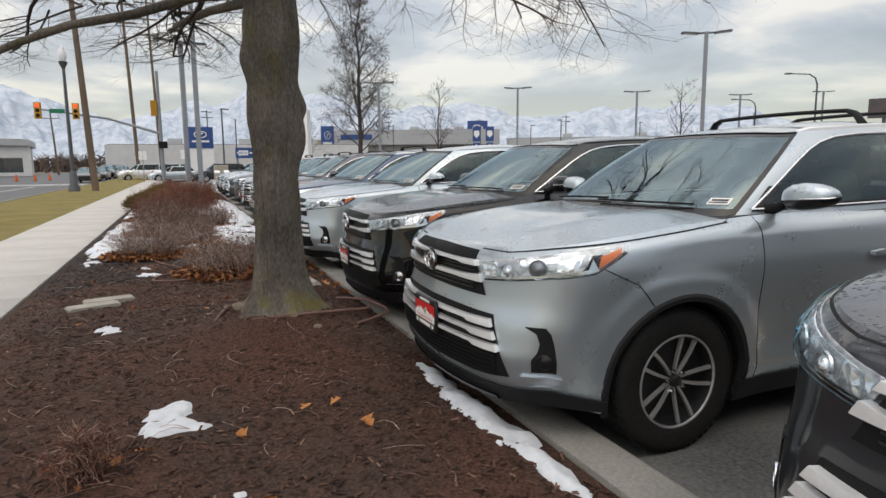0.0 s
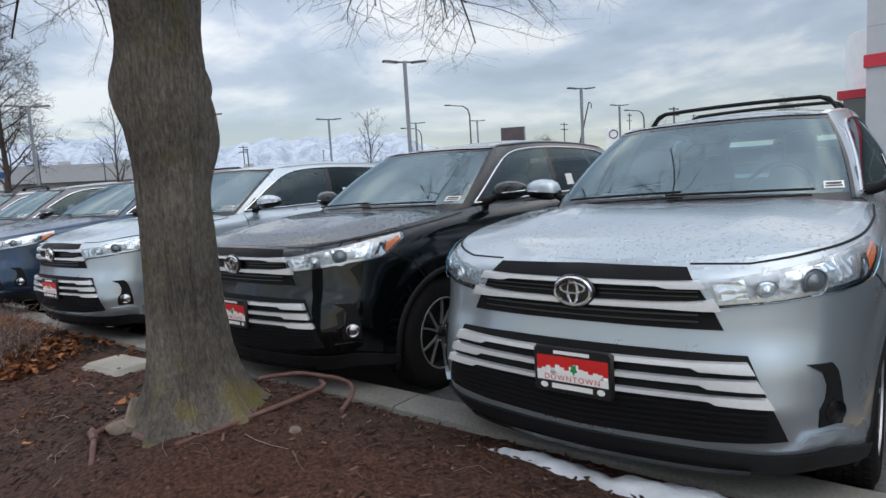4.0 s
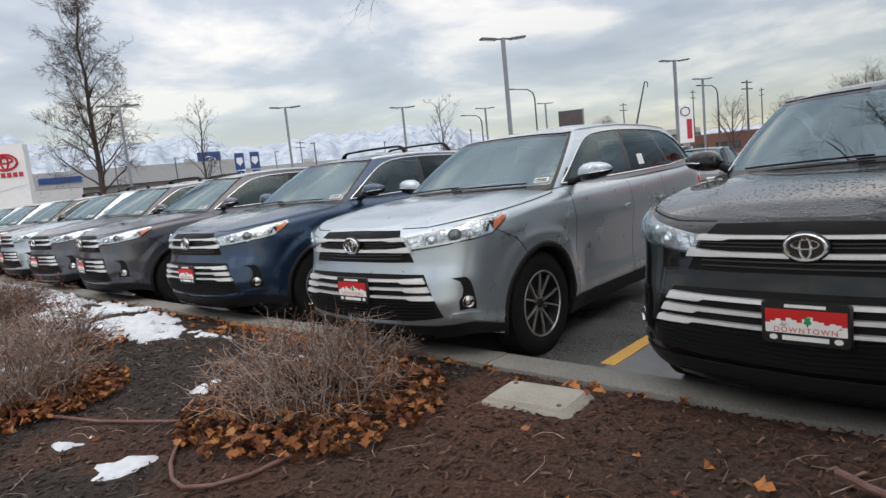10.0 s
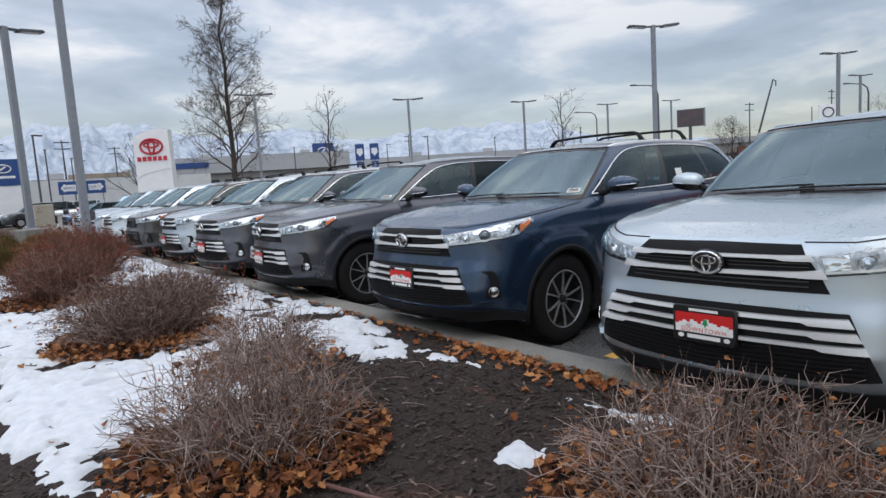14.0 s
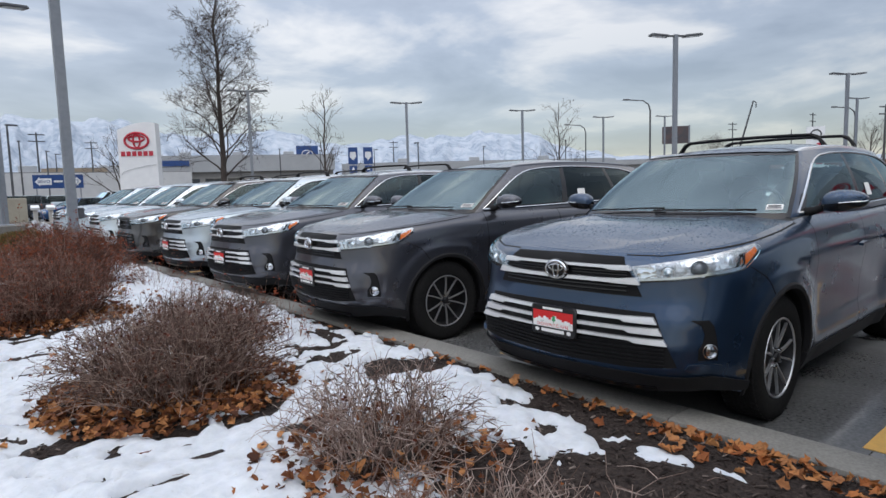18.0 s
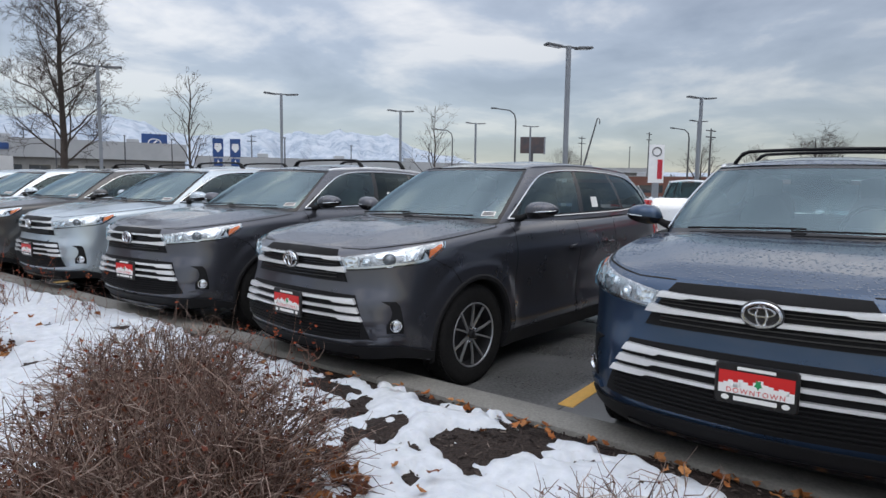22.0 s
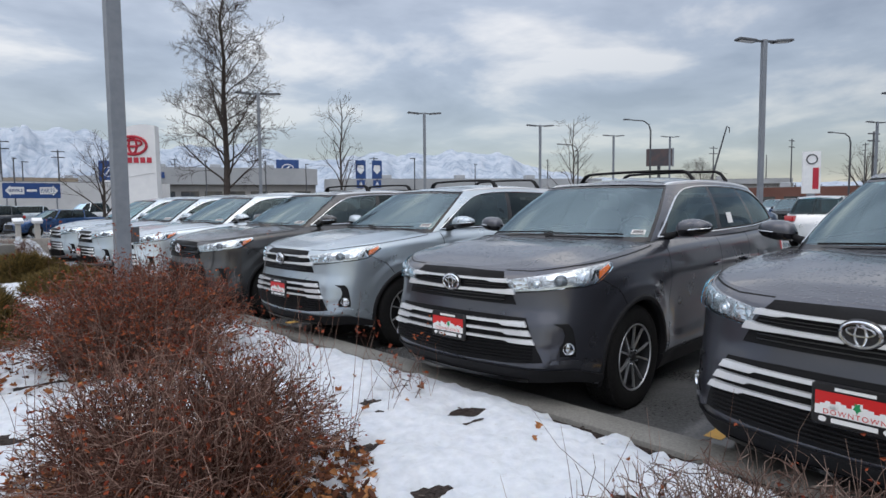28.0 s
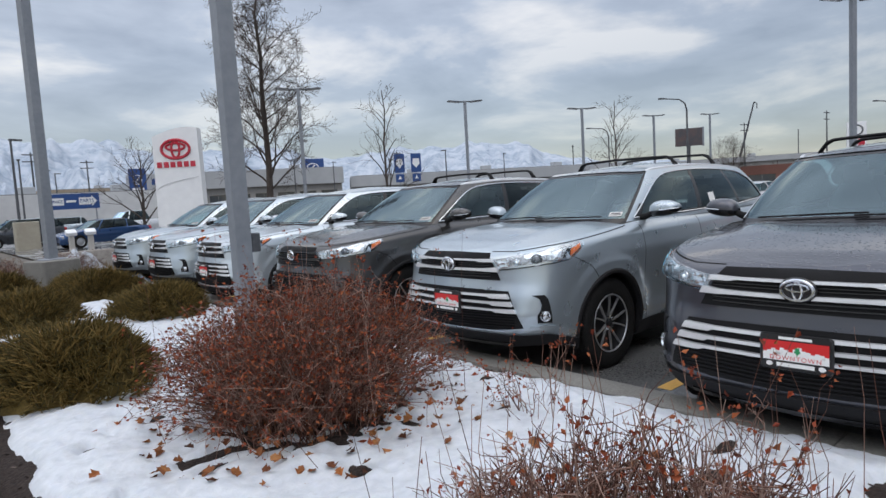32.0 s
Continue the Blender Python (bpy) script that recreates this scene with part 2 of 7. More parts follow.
# ---- mesh helpers ----
class Geo:
    """Points and faces of one mesh in the making."""

    def __init__(self):
        self.v, self.f = [], []

    def grid(self, rows, closed=False, flip=False):
        """Rows of equally many points, joined by quads."""
        base, n = len(self.v), len(rows[0])
        for r in rows:
            self.v.extend(tuple(p) for p in r)
        for i in range(len(rows) - 1):
            for j in range(n if closed else n - 1):
                k = (j + 1) % n
                q = (base + i * n + j, base + i * n + k, base + (i + 1) * n + k, base + (i + 1) * n + j)
                self.f.append(q[::-1] if flip else q)
        return self

    def face(self, pts):
        base = len(self.v)
        self.v.extend(tuple(p) for p in pts)
        self.f.append(tuple(range(base, base + len(pts))))
        return self

    def box(self, x0, y0, z0, x1, y1, z1, m=None, b=0.0):
        """A box, with its upright edges cut by b."""
        if b:
            ring = [(x0 + b, y0), (x1 - b, y0), (x1, y0 + b), (x1, y1 - b), (x1 - b, y1), (x0 + b, y1), (x0, y1 - b), (x0, y0 + b)]
        else:
            ring = [(x0, y0), (x1, y0), (x1, y1), (x0, y1)]
        return self.prism(ring, z0, z1, m, b * 0.6)

    def prism(self, ring, z0, z1, m=None, b=0.0):
        """An upright prism over a ring of (x, y), its top edge chamfered by b."""
        cx, cy = sum(p[0] for p in ring) / len(ring), sum(p[1] for p in ring) / len(ring)
        def shrink(k):
            return [(cx + (x - cx) * k, cy + (y - cy) * k) for x, y in ring]
        size = max(max(abs(p[0] - cx), abs(p[1] - cy)) for p in ring)
        rows = [[(x, y, z0) for x, y in ring], [(x, y, z1 - b) for x, y in ring]]
        if b:
            rows.append([(x, y, z1) for x, y in shrink(1 - b / size)])
        if m is not None:
            rows = [[m @ Vector(p) for p in r] for r in rows]
        self.grid(rows, closed=True)
        n, base = len(ring), len(self.v) - len(ring) * len(rows)
        self.f.append(tuple(base + i for i in range(n))[::-1])
        self.f.append(tuple(len(self.v) - n + i for i in range(n)))
        return self

    def tube(self, path, radius, n=8, caps=True):
        """A round bar along a path; radius is a number or one for each point."""
        path = [Vector(p) for p in path]
        rad = radius if isinstance(radius, (list, tuple)) else [radius] * len(path)
        rows, side = [], None
        for i, p in enumerate(path):
            d = (path[min(i + 1, len(path) - 1)] - path[max(i - 1, 0)])
            if d.length < 1e-9:
                d = Vector((0, 0, 1))
            d.normalize()
            if side is None or abs(side.dot(d)) > 0.98:
                side = d.orthogonal()
            side = (side - d * side.dot(d)).normalized()
            up = d.cross(side)
            rows.append([p + (side * math.cos(2 * math.pi * k / n) + up * math.sin(2 * math.pi * k / n)) * rad[i] for k in range(n)])
        base = len(self.v)
        self.grid(rows, closed=True)
        if caps:
            self.f.append(tuple(base + k for k in range(n))[::-1])
            self.f.append(tuple(len(self.v) - n + k for k in range(n)))
        return self

    def lathe(self, profile, n=32, m=None):
        """A profile of (radius, height) turned about the z axis."""
        rows = []
        for r, z in profile:
            row = [Vector((r * math.cos(2 * math.pi * k / n), r * math.sin(2 * math.pi * k / n), z)) for k in range(n)]
            rows.append([m @ p for p in row] if m is not None else row)
        return self.grid(rows, closed=True)

    def mesh(self, name, sharp=38.0):
        me = bpy.data.meshes.new(name)
        me.from_pydata([tuple(p) for p in self.v], [], self.f)
        bm = bmesh.new()
        bm.from_mesh(me)
        if len(self.v) < 20000:
            bmesh.ops.remove_doubles(bm, verts=bm.verts, dist=1e-5)
            bmesh.ops.recalc_face_normals(bm, faces=bm.faces)
        bm.to_mesh(me)
        bm.free()
        me.polygons.foreach_set("use_smooth", [True] * len(me.polygons))
        me.set_sharp_from_angle(angle=radians(sharp))
        return me


def part(name, geo, material, parent=None, label="", sharp=38.0):
    """Links the geometry as ONE mesh object under a thing or a part."""
    me = geo if isinstance(geo, bpy.types.Mesh) else geo.mesh(name, sharp)
    if not me.materials:
        me.materials.append(material)
    ob = new(name, me)
    if parent is not None:
        ob.parent = parent
    return tagged(ob, label)


def thing(name, label, category, group="", kind=""):
    return tagged(new(name), label, category, group, kind)


def solid(name, geo, material, label, category="", group="", kind="", sharp=38.0):
    return tagged(part(name, geo, material, None, "", sharp), label, category, group, kind)


def spline(pts, n):
    """n + 1 points along a smooth curve through pts, evenly by length; also the way to them."""
    P = np.array(pts, float)
    out = []
    for i in range(len(P) - 1):
        p0, p1, p2, p3 = P[max(i - 1, 0)], P[i], P[i + 1], P[min(i + 2, len(P) - 1)]
        for t in np.linspace(0, 1, 24, endpoint=False):
            out.append(0.5 * (2 * p1 + (p2 - p0) * t + (2 * p0 - 5 * p1 + 4 * p2 - p3) * t * t + (3 * p1 - p0 - 3 * p2 + p3) * t ** 3))
    out.append(P[-1])
    out = np.array(out)
    s = np.r_[0, np.cumsum(np.linalg.norm(np.diff(out, axis=0), axis=1))]
    even = np.linspace(0, s[-1], n + 1)
    return np.stack([np.interp(even, s, out[:, k]) for k in range(P.shape[1])], 1), s[-1]

# ---- ground, bed, kerb, pavement ----
CONCRETE = grainy("kerb_concrete", (0.15, 0.144, 0.132), (0.25, 0.242, 0.222), 60, 0.8, 0.4, 0.004, 1.6)
WALK = grainy("pavement_concrete", (0.36, 0.345, 0.32), (0.48, 0.465, 0.44), 45, 0.7, 0.25, 0.003, 0.9)
m = Mat("wet_lot_concrete", (0.15, 0.14, 0.125), 0.35)
v = m.coord("Object")
pud, fine = m.noise(v, 0.5, 5, 0.55, 0.4), m.noise(v, 40, 6)
m.put("Base Color", m.mix(m.ramp(fine, (0.35, 0.0), (0.75, 0.55)), m.ramp(pud, (0.35, (0.055, 0.056, 0.057)), (0.60, (0.21, 0.211, 0.210))), (0.22, 0.221, 0.220)))
m.put("Roughness", m.ramp(pud, (0.40, 0.07), (0.64, 0.34)))
m.bump(fine, 0.12, 0.002)
LOT = m.m
YELLOW = grainy("yellow_lot_paint", (0.74, 0.43, 0.10), (0.60, 0.35, 0.10), 30, 0.5, 0.2, 0.002, 4)
ASPHALT = grainy("road_asphalt", (0.045, 0.046, 0.05), (0.085, 0.086, 0.09), 60, 0.5, 0.3, 0.004, 0.3)
ROADPAINT = grainy("white_road_paint", (0.55, 0.55, 0.53), (0.7, 0.7, 0.68), 20, 0.7, 0.2, 0.002, 3)
m = Mat("bark_mulch", (0.03, 0.02, 0.015), 0.85)
v = m.coord("Object")
n1, n2, n3 = m.noise(v, 55, 8, 0.65), m.noise(v, 1.1, 4), m.voronoi(v, 38)
m.put("Base Color", m.mix(m.ramp(n2, (0.38, 0.0), (0.66, 1.0)), m.ramp(n1, (0.34, (0.022, 0.011, 0.008)), (0.66, (0.13, 0.060, 0.040))), m.ramp(n1, (0.34, (0.022, 0.014, 0.011)), (0.66, (0.085, 0.052, 0.040)))))
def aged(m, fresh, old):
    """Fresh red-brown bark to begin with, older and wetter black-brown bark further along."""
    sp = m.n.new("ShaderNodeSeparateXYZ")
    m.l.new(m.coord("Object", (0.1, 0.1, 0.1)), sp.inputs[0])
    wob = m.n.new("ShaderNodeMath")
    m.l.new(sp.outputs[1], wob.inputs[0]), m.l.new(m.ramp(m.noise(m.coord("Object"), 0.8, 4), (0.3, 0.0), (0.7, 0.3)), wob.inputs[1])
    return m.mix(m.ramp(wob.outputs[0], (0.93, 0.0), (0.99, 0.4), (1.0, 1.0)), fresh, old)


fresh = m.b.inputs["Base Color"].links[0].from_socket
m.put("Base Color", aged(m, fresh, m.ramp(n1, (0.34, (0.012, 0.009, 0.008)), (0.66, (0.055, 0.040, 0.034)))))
m.bump(m.mix(0.5, n1, n3), 0.9, 0.03)
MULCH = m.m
m = Mat("mulch_chips", (0.05, 0.03, 0.02), 0.8)
m.put("Base Color", m.ramp(m.rand(True), (0.0, (0.016, 0.009, 0.007)), (0.5, (0.062, 0.033, 0.023)), (0.92, (0.11, 0.058, 0.04)), (1.0, (0.22, 0.14, 0.10))))
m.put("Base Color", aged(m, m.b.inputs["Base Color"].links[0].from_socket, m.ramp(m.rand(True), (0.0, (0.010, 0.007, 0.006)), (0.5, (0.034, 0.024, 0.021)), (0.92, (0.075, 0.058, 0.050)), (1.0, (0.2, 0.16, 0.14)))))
m.bump(m.noise(m.coord("Object", (1, 1, 6)), 60, 4), 0.4, 0.004)
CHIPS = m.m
m = Mat("old_snow", (0.62, 0.65, 0.70), 0.6, Subsurface_Weight=0.15, Subsurface_Radius=(0.03, 0.04, 0.06))
v = m.coord("Object")
n1 = m.noise(v, 14, 6)
m.put("Base Color", m.mix(m.ramp(m.noise(v, 24, 5, 0.7), (0.62, 0.0), (0.78, 0.6)), m.ramp(n1, (0.3, (0.51, 0.54, 0.58)), (0.7, (0.65, 0.675, 0.715))), (0.30, 0.26, 0.22)))
m.bump(n1, 0.45, 0.02)
SNOW = m.m
GRASS_DRY = grainy("winter_turf", (0.12, 0.105, 0.03), (0.24, 0.19, 0.07), 90, 0.9, 0.8, 0.02, 0.8)

solid("ground", Geo().face([(-2500, -2500, -0.08), (2500, -2500, -0.08), (2500, 3500, -0.08), (-2500, 3500, -0.08)]),
      grainy("far_ground", (0.11, 0.10, 0.085), (0.17, 0.155, 0.135), 0.2, 0.85, 0.1, 0.01, 0.02), "flat brownish ground reaching to the horizon", "ground", kind="structure")
# the lot: slabs with sawn joints
lot = solid("lot_floor", Geo().box(0.38, -40, -0.3, 150, 95, -0.006), grainy("joint_grime", (0.03, 0.028, 0.025), (0.05, 0.047, 0.042), 30, 0.9, 0.3), "wet grey concrete parking lot cut into slabs", "parking lot", kind="structure")
slab_a = Geo().box(0.004, 0.004, -0.02, 3.046, 2.726, 0.0).mesh("slab")
slab_a.materials.append(LOT)
for i in range(7):
    for j in range(-2, 14):
        part("slab", slab_a, LOT, lot).location = (0.38 + i * 3.05, -0.965 + j * 2.73, 0)
part("outer_slab", Geo().box(21.73, -40, -0.02, 150, 95, 0.0).box(0.38, 37.26, -0.02, 21.73, 95, 0.0).box(0.38, -40, -0.02, 21.73, -6.43, 0.0), LOT, lot)
# stall lines
for k in range(-1, 11):
    y = 4.49 + 2.73 * (k - 1)
    solid("stall_line", Geo().box(0.82, y - 0.055, 0.0, 5.1, y + 0.055, 0.004), YELLOW, "yellow painted stall line on the wet lot", "stall line", "stall lines", "structure")
# kerb stones
kerb = tagged(new("kerb"), "grey concrete kerb with cast joints, damp and stained", "kerb", "", "structure")
kp = [(0.10, -0.2), (0.385, -0.2), (0.375, 0.125), (0.362, 0.146), (0.338, 0.155), (0.122, 0.155), (0.106, 0.147), (0.10, 0.13)]
g = Geo().grid([[(x, 0.004, z) for x, z in kp], [(x, 3.036, z) for x, z in kp]], closed=True)
g.f.append(tuple(range(8))), g.f.append(tuple(range(8, 16))[::-1])
stone = g.mesh("kerb_stone")
stone.materials.append(CONCRETE)
for j in range(-4, 11):
    part("kerb_stone", stone, CONCRETE, kerb).location = (0, 1.62 + 3.04 * j, 0.0015 * ((j * 7) % 3))
part("kerb_core", Geo().box(0.11, -10.4, -0.2, 0.365, 34.9, 0.142), CONCRETE, kerb)
# pavement squares
walk_ = tagged(new("pavement"), "pale concrete pavement in square slabs beside the bed", "pavement", "", "structure")
sq = Geo().box(0.005, 0.005, -0.2, 1.545, 1.515, 0.15, None, 0.01).mesh("paving_square")
sq.materials.append(WALK)
for j in range(-3, 44):
    part("paving_square", sq, WALK, walk_).location = (-4.62, 1.52 * j, 0.0)
part("pavement_bed", Geo().box(-4.6, -4.5, -0.25, -3.09, 66.8, 0.135), WALK, walk_)
solid("verge", Geo().box(-8.1, -30, -0.2, -4.62, 90, 0.12), GRASS_DRY, "brown winter grass verge between pavement and road", "grass", kind="structure")
rk = solid("road_kerb", Geo().box(-8.3, -30, -0.2, -8.1, 90, 0.14), CONCRETE, "grey concrete kerb along the road", "kerb", kind="structure")
solid("road", Geo().box(-27, -60, -0.25, -8.3, 400, 0.0), ASPHALT, "grey asphalt road with white markings", "road", kind="structure")
solid("cross_road", Geo().box(-8.3, 66, -0.25, 60, 80, 0.002), ASPHALT, "asphalt side road at the crossing", "road", kind="structure")
for x, y0, y1 in ((-11.9, 25, 55), (-15.5, 10, 55), (-15.75, 10, 55)):
    solid("lane_line", Geo().box(x, y0, 0.0, x + 0.12, y1, 0.004), ROADPAINT, "white painted lane line on the road", "road marking", "road markings", "structure")
for k in range(4):
    solid("crossing_bar", Geo().box(-20, 58 + k * 1.1, 0.0, -8.6, 58.4 + k * 1.1, 0.004), ROADPAINT, "white painted crossing bar on the road", "road marking", "road markings", "structure")

TREE = Vector((-0.81, 5.085))


def bed_z(x, y):
    """Height of the mulch: a shallow crown, a mound round the tree, lumps."""
    d = math.hypot(x - TREE.x, y - TREE.y)
    edge = min(1.0, max(0.0, (0.10 - x) / 0.3), max(0.0, (x + 3.09) / 0.35))
    z = 0.118 + 0.065 * edge + 0.20 * math.exp(-(d / 0.75) ** 2) * edge
    return z + edge * (0.022 * noise.noise((x * 2.1, y * 2.1, 0)) + 0.012 * noise.noise((x * 7, y * 7, 3)) + 0.006 * noise.noise((x * 19, y * 19, 5)))


BED_X0, BED_X1, BED_Y0, BED_Y1 = -3.075, 0.102, -4.0, 34.0
xs, ys = np.linspace(BED_X0, BED_X1, 80), np.linspace(BED_Y0, BED_Y1, 760)
BEDZ = np.array([[bed_z(x, y) for x in xs] for y in ys])


def on_bed(x, y):
    i = int(np.clip((x - BED_X0) / (BED_X1 - BED_X0) * 79, 0, 79))
    j = int(np.clip((y - BED_Y0) / (BED_Y1 - BED_Y0) * 759, 0, 759))
    return float(BEDZ[j, i])


g = Geo()
g.grid([[(x, y, BEDZ[j, i]) for i, x in enumerate(xs)] for j, y in enumerate(ys)])
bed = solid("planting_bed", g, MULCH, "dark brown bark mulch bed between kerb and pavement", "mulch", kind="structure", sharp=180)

# snow: soft round drifts, broken by noise
DRIFTS = [  # x, y, half-widths, thickness; wide cover further along, small patches near the tree
    (-1.7, 21.5, 1.8, 5.5, 0.07), (-1.6, 16.6, 1.7, 2.6, 0.07), (-2.2, 12.9, 1.1, 2.6, 0.055), (-0.78, 13.4, 0.82, 2.4, 0.06), (-1.0, 12.25, 0.75, 0.62, 0.055), (-2.62, 10.3, 0.26, 0.95, 0.04), (-2.55, 11.5, 0.42, 0.9, 0.045),
    (-0.56, 11.4, 0.25, 0.75, 0.04), (-0.38, 10.65, 0.11, 0.55, 0.03), (-0.62, 15.6, 0.58, 2.2, 0.05), (-0.30, 17.4, 0.5, 2.4, 0.05), (-0.5, 20.4, 0.62, 2.4, 0.05), (-0.05, 2.45, 0.09, 0.50, 0.06), (-0.10, 2.95, 0.10, 0.60, 0.06), (-0.11, 3.45, 0.085, 0.40, 0.05),
    (-1.62, 3.62, 0.12, 0.14, 0.02), (-1.58, 3.38, 0.16, 0.13, 0.02), (-1.35, 2.6, 0.05, 0.05, 0.012), (-1.45, 2.42, 0.09, 0.05, 0.012), (-2.1, 5.6, 0.09, 0.2, 0.012), (-1.12, 9.0, 0.15, 0.16, 0.02), (-1.84, 9.45, 0.13, 0.14, 0.02),
    (-1.65, 9.73, 0.07, 0.07, 0.015), (-0.42, 8.75, 0.10, 0.50, 0.03), (-1.92, 8.27, 0.16, 0.12, 0.02), (-1.96, 8.88, 0.11, 0.16, 0.02), (-1.81, 9.16, 0.07, 0.08, 0.015), (-0.38, 10.9, 0.05, 0.2, 0.015)]

HOLES = [(-0.5, 12.55, 0.2, 0.16), (-0.62, 13.1, 0.25, 0.12), (-0.25, 12.4, 0.12, 0.2), (-1.42, 12.45, 0.08, 0.1), (-1.65, 12.3, 0.1, 0.08), (-1.43, 12.0, 0.14, 0.1), (-2.0, 12.4, 0.12, 0.08), (-1.97, 12.02, 0.1, 0.06),
         (-0.6, 13.45, 0.16, 0.14), (-0.28, 13.8, 0.12, 0.3), (-0.15, 10.9, 0.18, 0.6), (-2.3, 13.4, 0.16, 0.12), (-2.6, 12.6, 0.12, 0.1), (-2.35, 14.9, 0.14, 0.1), (-2.5, 16.2, 0.2, 0.08), (-2.2, 17.6, 0.16, 0.07), (-1.0, 15.4, 0.1, 0.08)]
HOLES += [(-2.8, 18.15, 0.2, 0.12), (-2.62, 18.0, 0.14, 0.1), (-2.45, 17.86, 0.12, 0.07), (-2.2, 18.05, 0.14, 0.1)]
hole_rng = random.Random(4)
HOLES += [(-1.80, 13.1, 0.66, 0.66), (-1.36, 11.4, 0.30, 0.30), (-1.99, 10.0, 0.65, 0.65), (-2.15, 16.35, 0.80, 0.95), (-1.42, 19.35, 0.8, 0.8), (-1.10, 14.42, 0.5, 0.46), (-2.45, 21.25, 0.5, 0.5)]
HOLES += [(hole_rng.uniform(-2.9, -0.1), hole_rng.uniform(11.8, 20.0), hole_rng.uniform(0.05, 0.16), hole_rng.uniform(0.04, 0.08)) for _ in range(60)]


def lerp_(x, *pts):
    return float(np.interp(x, [p[0] for p in pts], [p[1] for p in pts]))


def snow_at(x, y):
    n = 0.95 * noise.noise((x * 2.3, y * 1.6, 9)) + 0.8 * noise.noise((x * 5.5, y * 4.2, 2)) - 0.2 + 0.75 * noise.noise((x * 13, y * 12, 4))
    bare = max(0.0, noise.noise((x * 5.2, y * 6.5, 12)) - 0.47 + 0.015 * min(y - 14, 6)) * 0.9
    for hx, hy, hr, hl in HOLES:
        if abs(x - hx) < hr * 2.4 and abs(y - hy) < hl * 2.4:
            bare += math.exp(-((x - hx) / hr) ** 2 - ((y - hy) / hl) ** 2) * (1 + 0.9 * noise.noise((x * 9, y * 9, 7)))
    patch = lerp_(y, (9.0, 0.25), (10.8, 0.9), (13.6, 0.9), (14.6, 0.15), (16.0, 0.15), (30, 0.3)) * (1.0 if x > -1.4 else 0.35) + (0.35 if x < -2.3 else 0.0)
    bare += patch * max(0.0, noise.noise((x * 6.5, y * 5.2, 21)) + 0.55 * noise.noise((x * 15, y * 13, 22)) - 0.27) * 3.2
    bare += max(0.0, -2.86 - x + 0.10 * noise.noise((x * 4, y * 3, 31))) * 9.0
    best = -1.0
    for cx, cy, rx, ry, th in DRIFTS:
        if abs(x - cx) > rx * 1.6 or abs(y - cy) > ry * 1.6:
            continue
        q = 1 - math.sqrt(((x - cx) / rx) ** 2 + ((y - cy) / ry) ** 2)
        w = min(1.0, rx / 0.7)
        q = q * rx * 2.0 + n * (0.42 - 0.012 * max(0.0, min(y - 9, 10))) * (0.18 + 0.82 * w)
        best = max(best, min(q / 0.12, 1.0) * th if q > 0 else q)
    return best - 0.11 * bare


STEP = 0.032
nx, ny = int(3.14 / STEP), int(30.0 / STEP)
S = np.array([[snow_at(-3.06 + i * STEP, 1.6 + j * STEP) for i in range(nx)] for j in range(ny)])
idx, sv, sf = {}, [], []
for j in range(ny - 1):
    for i in range(nx - 1):
        if max(S[j, i], S[j, i + 1], S[j + 1, i], S[j + 1, i + 1]) > 0:
            q = []
            for a, b in ((j, i), (j, i + 1), (j + 1, i + 1), (j + 1, i)):
                if (a, b) not in idx:
                    x, y = -3.06 + b * STEP, 1.6 + a * STEP
                    idx[(a, b)] = len(sv)
                    sv.append((x, y, bed_z(x, y) + (max(S[a, b], 0) ** 0.7 * 0.32 + 0.03 * noise.noise((x * 3.1, y * 3.1, 6)) * min(1, S[a, b] / 0.03) + 0.014 * noise.noise((x * 9, y * 9, 8)) + 0.005 * noise.noise((x * 30, y * 30, 1)) if S[a, b] > 0 else -0.02)))
                q.append(idx[(a, b)])
            sf.append(q)
g = Geo()
g.v, g.f = sv, sf
solid("snow_cover", g, SNOW, "patchy melting snow lying on the mulch bed", "snow", kind="stuff", sharp=180)

# loose bark chips on the mulch
rng = np.random.default_rng(5)
cv_, cf_ = [], []
for k in range(24000):
    y = rng.uniform(0.6, 13.5) if k < 20500 else rng.uniform(13.5, 24)
    x = rng.uniform(-3.0, 0.08)
    if S[int(np.clip((y - 1.6) / STEP, 0, ny - 1)), int(np.clip((x + 3.06) / STEP, 0, nx - 1))] > -0.01 and y > 1.7:
        continue
    L, W, H = rng.uniform(0.006, 0.028), rng.uniform(0.003, 0.008), rng.uniform(0.002, 0.006)
    a, tilt = rng.uniform(0, math.pi), rng.normal(0, 0.25)
    z = on_bed(x, y) + 0.004
    ca, sa = math.cos(a), math.sin(a)
    b = len(cv_)
    for dx, dy, dz in ((-1, -1, 0), (1, -0.7, 0), (1, 0.7, 0), (-1, 1, 0), (-0.8, -0.8, 1), (0.8, -0.6, 1), (0.8, 0.6, 1), (-0.8, 0.8, 1)):
        cv_.append((x + dx * L * ca - dy * W * sa, y + dx * L * sa + dy * W * ca, z + dz * H + dx * L * tilt))
    cf_ += [(b + 4, b + 5, b + 6, b + 7), (b, b + 1, b + 5, b + 4), (b + 1, b + 2, b + 6, b + 5), (b + 2, b + 3, b + 7, b + 6), (b + 3, b, b + 4, b + 7)]
me = bpy.data.meshes.new("bark_chips")
me.from_pydata(cv_, [], cf_)
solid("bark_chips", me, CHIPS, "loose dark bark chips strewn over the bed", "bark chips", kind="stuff")

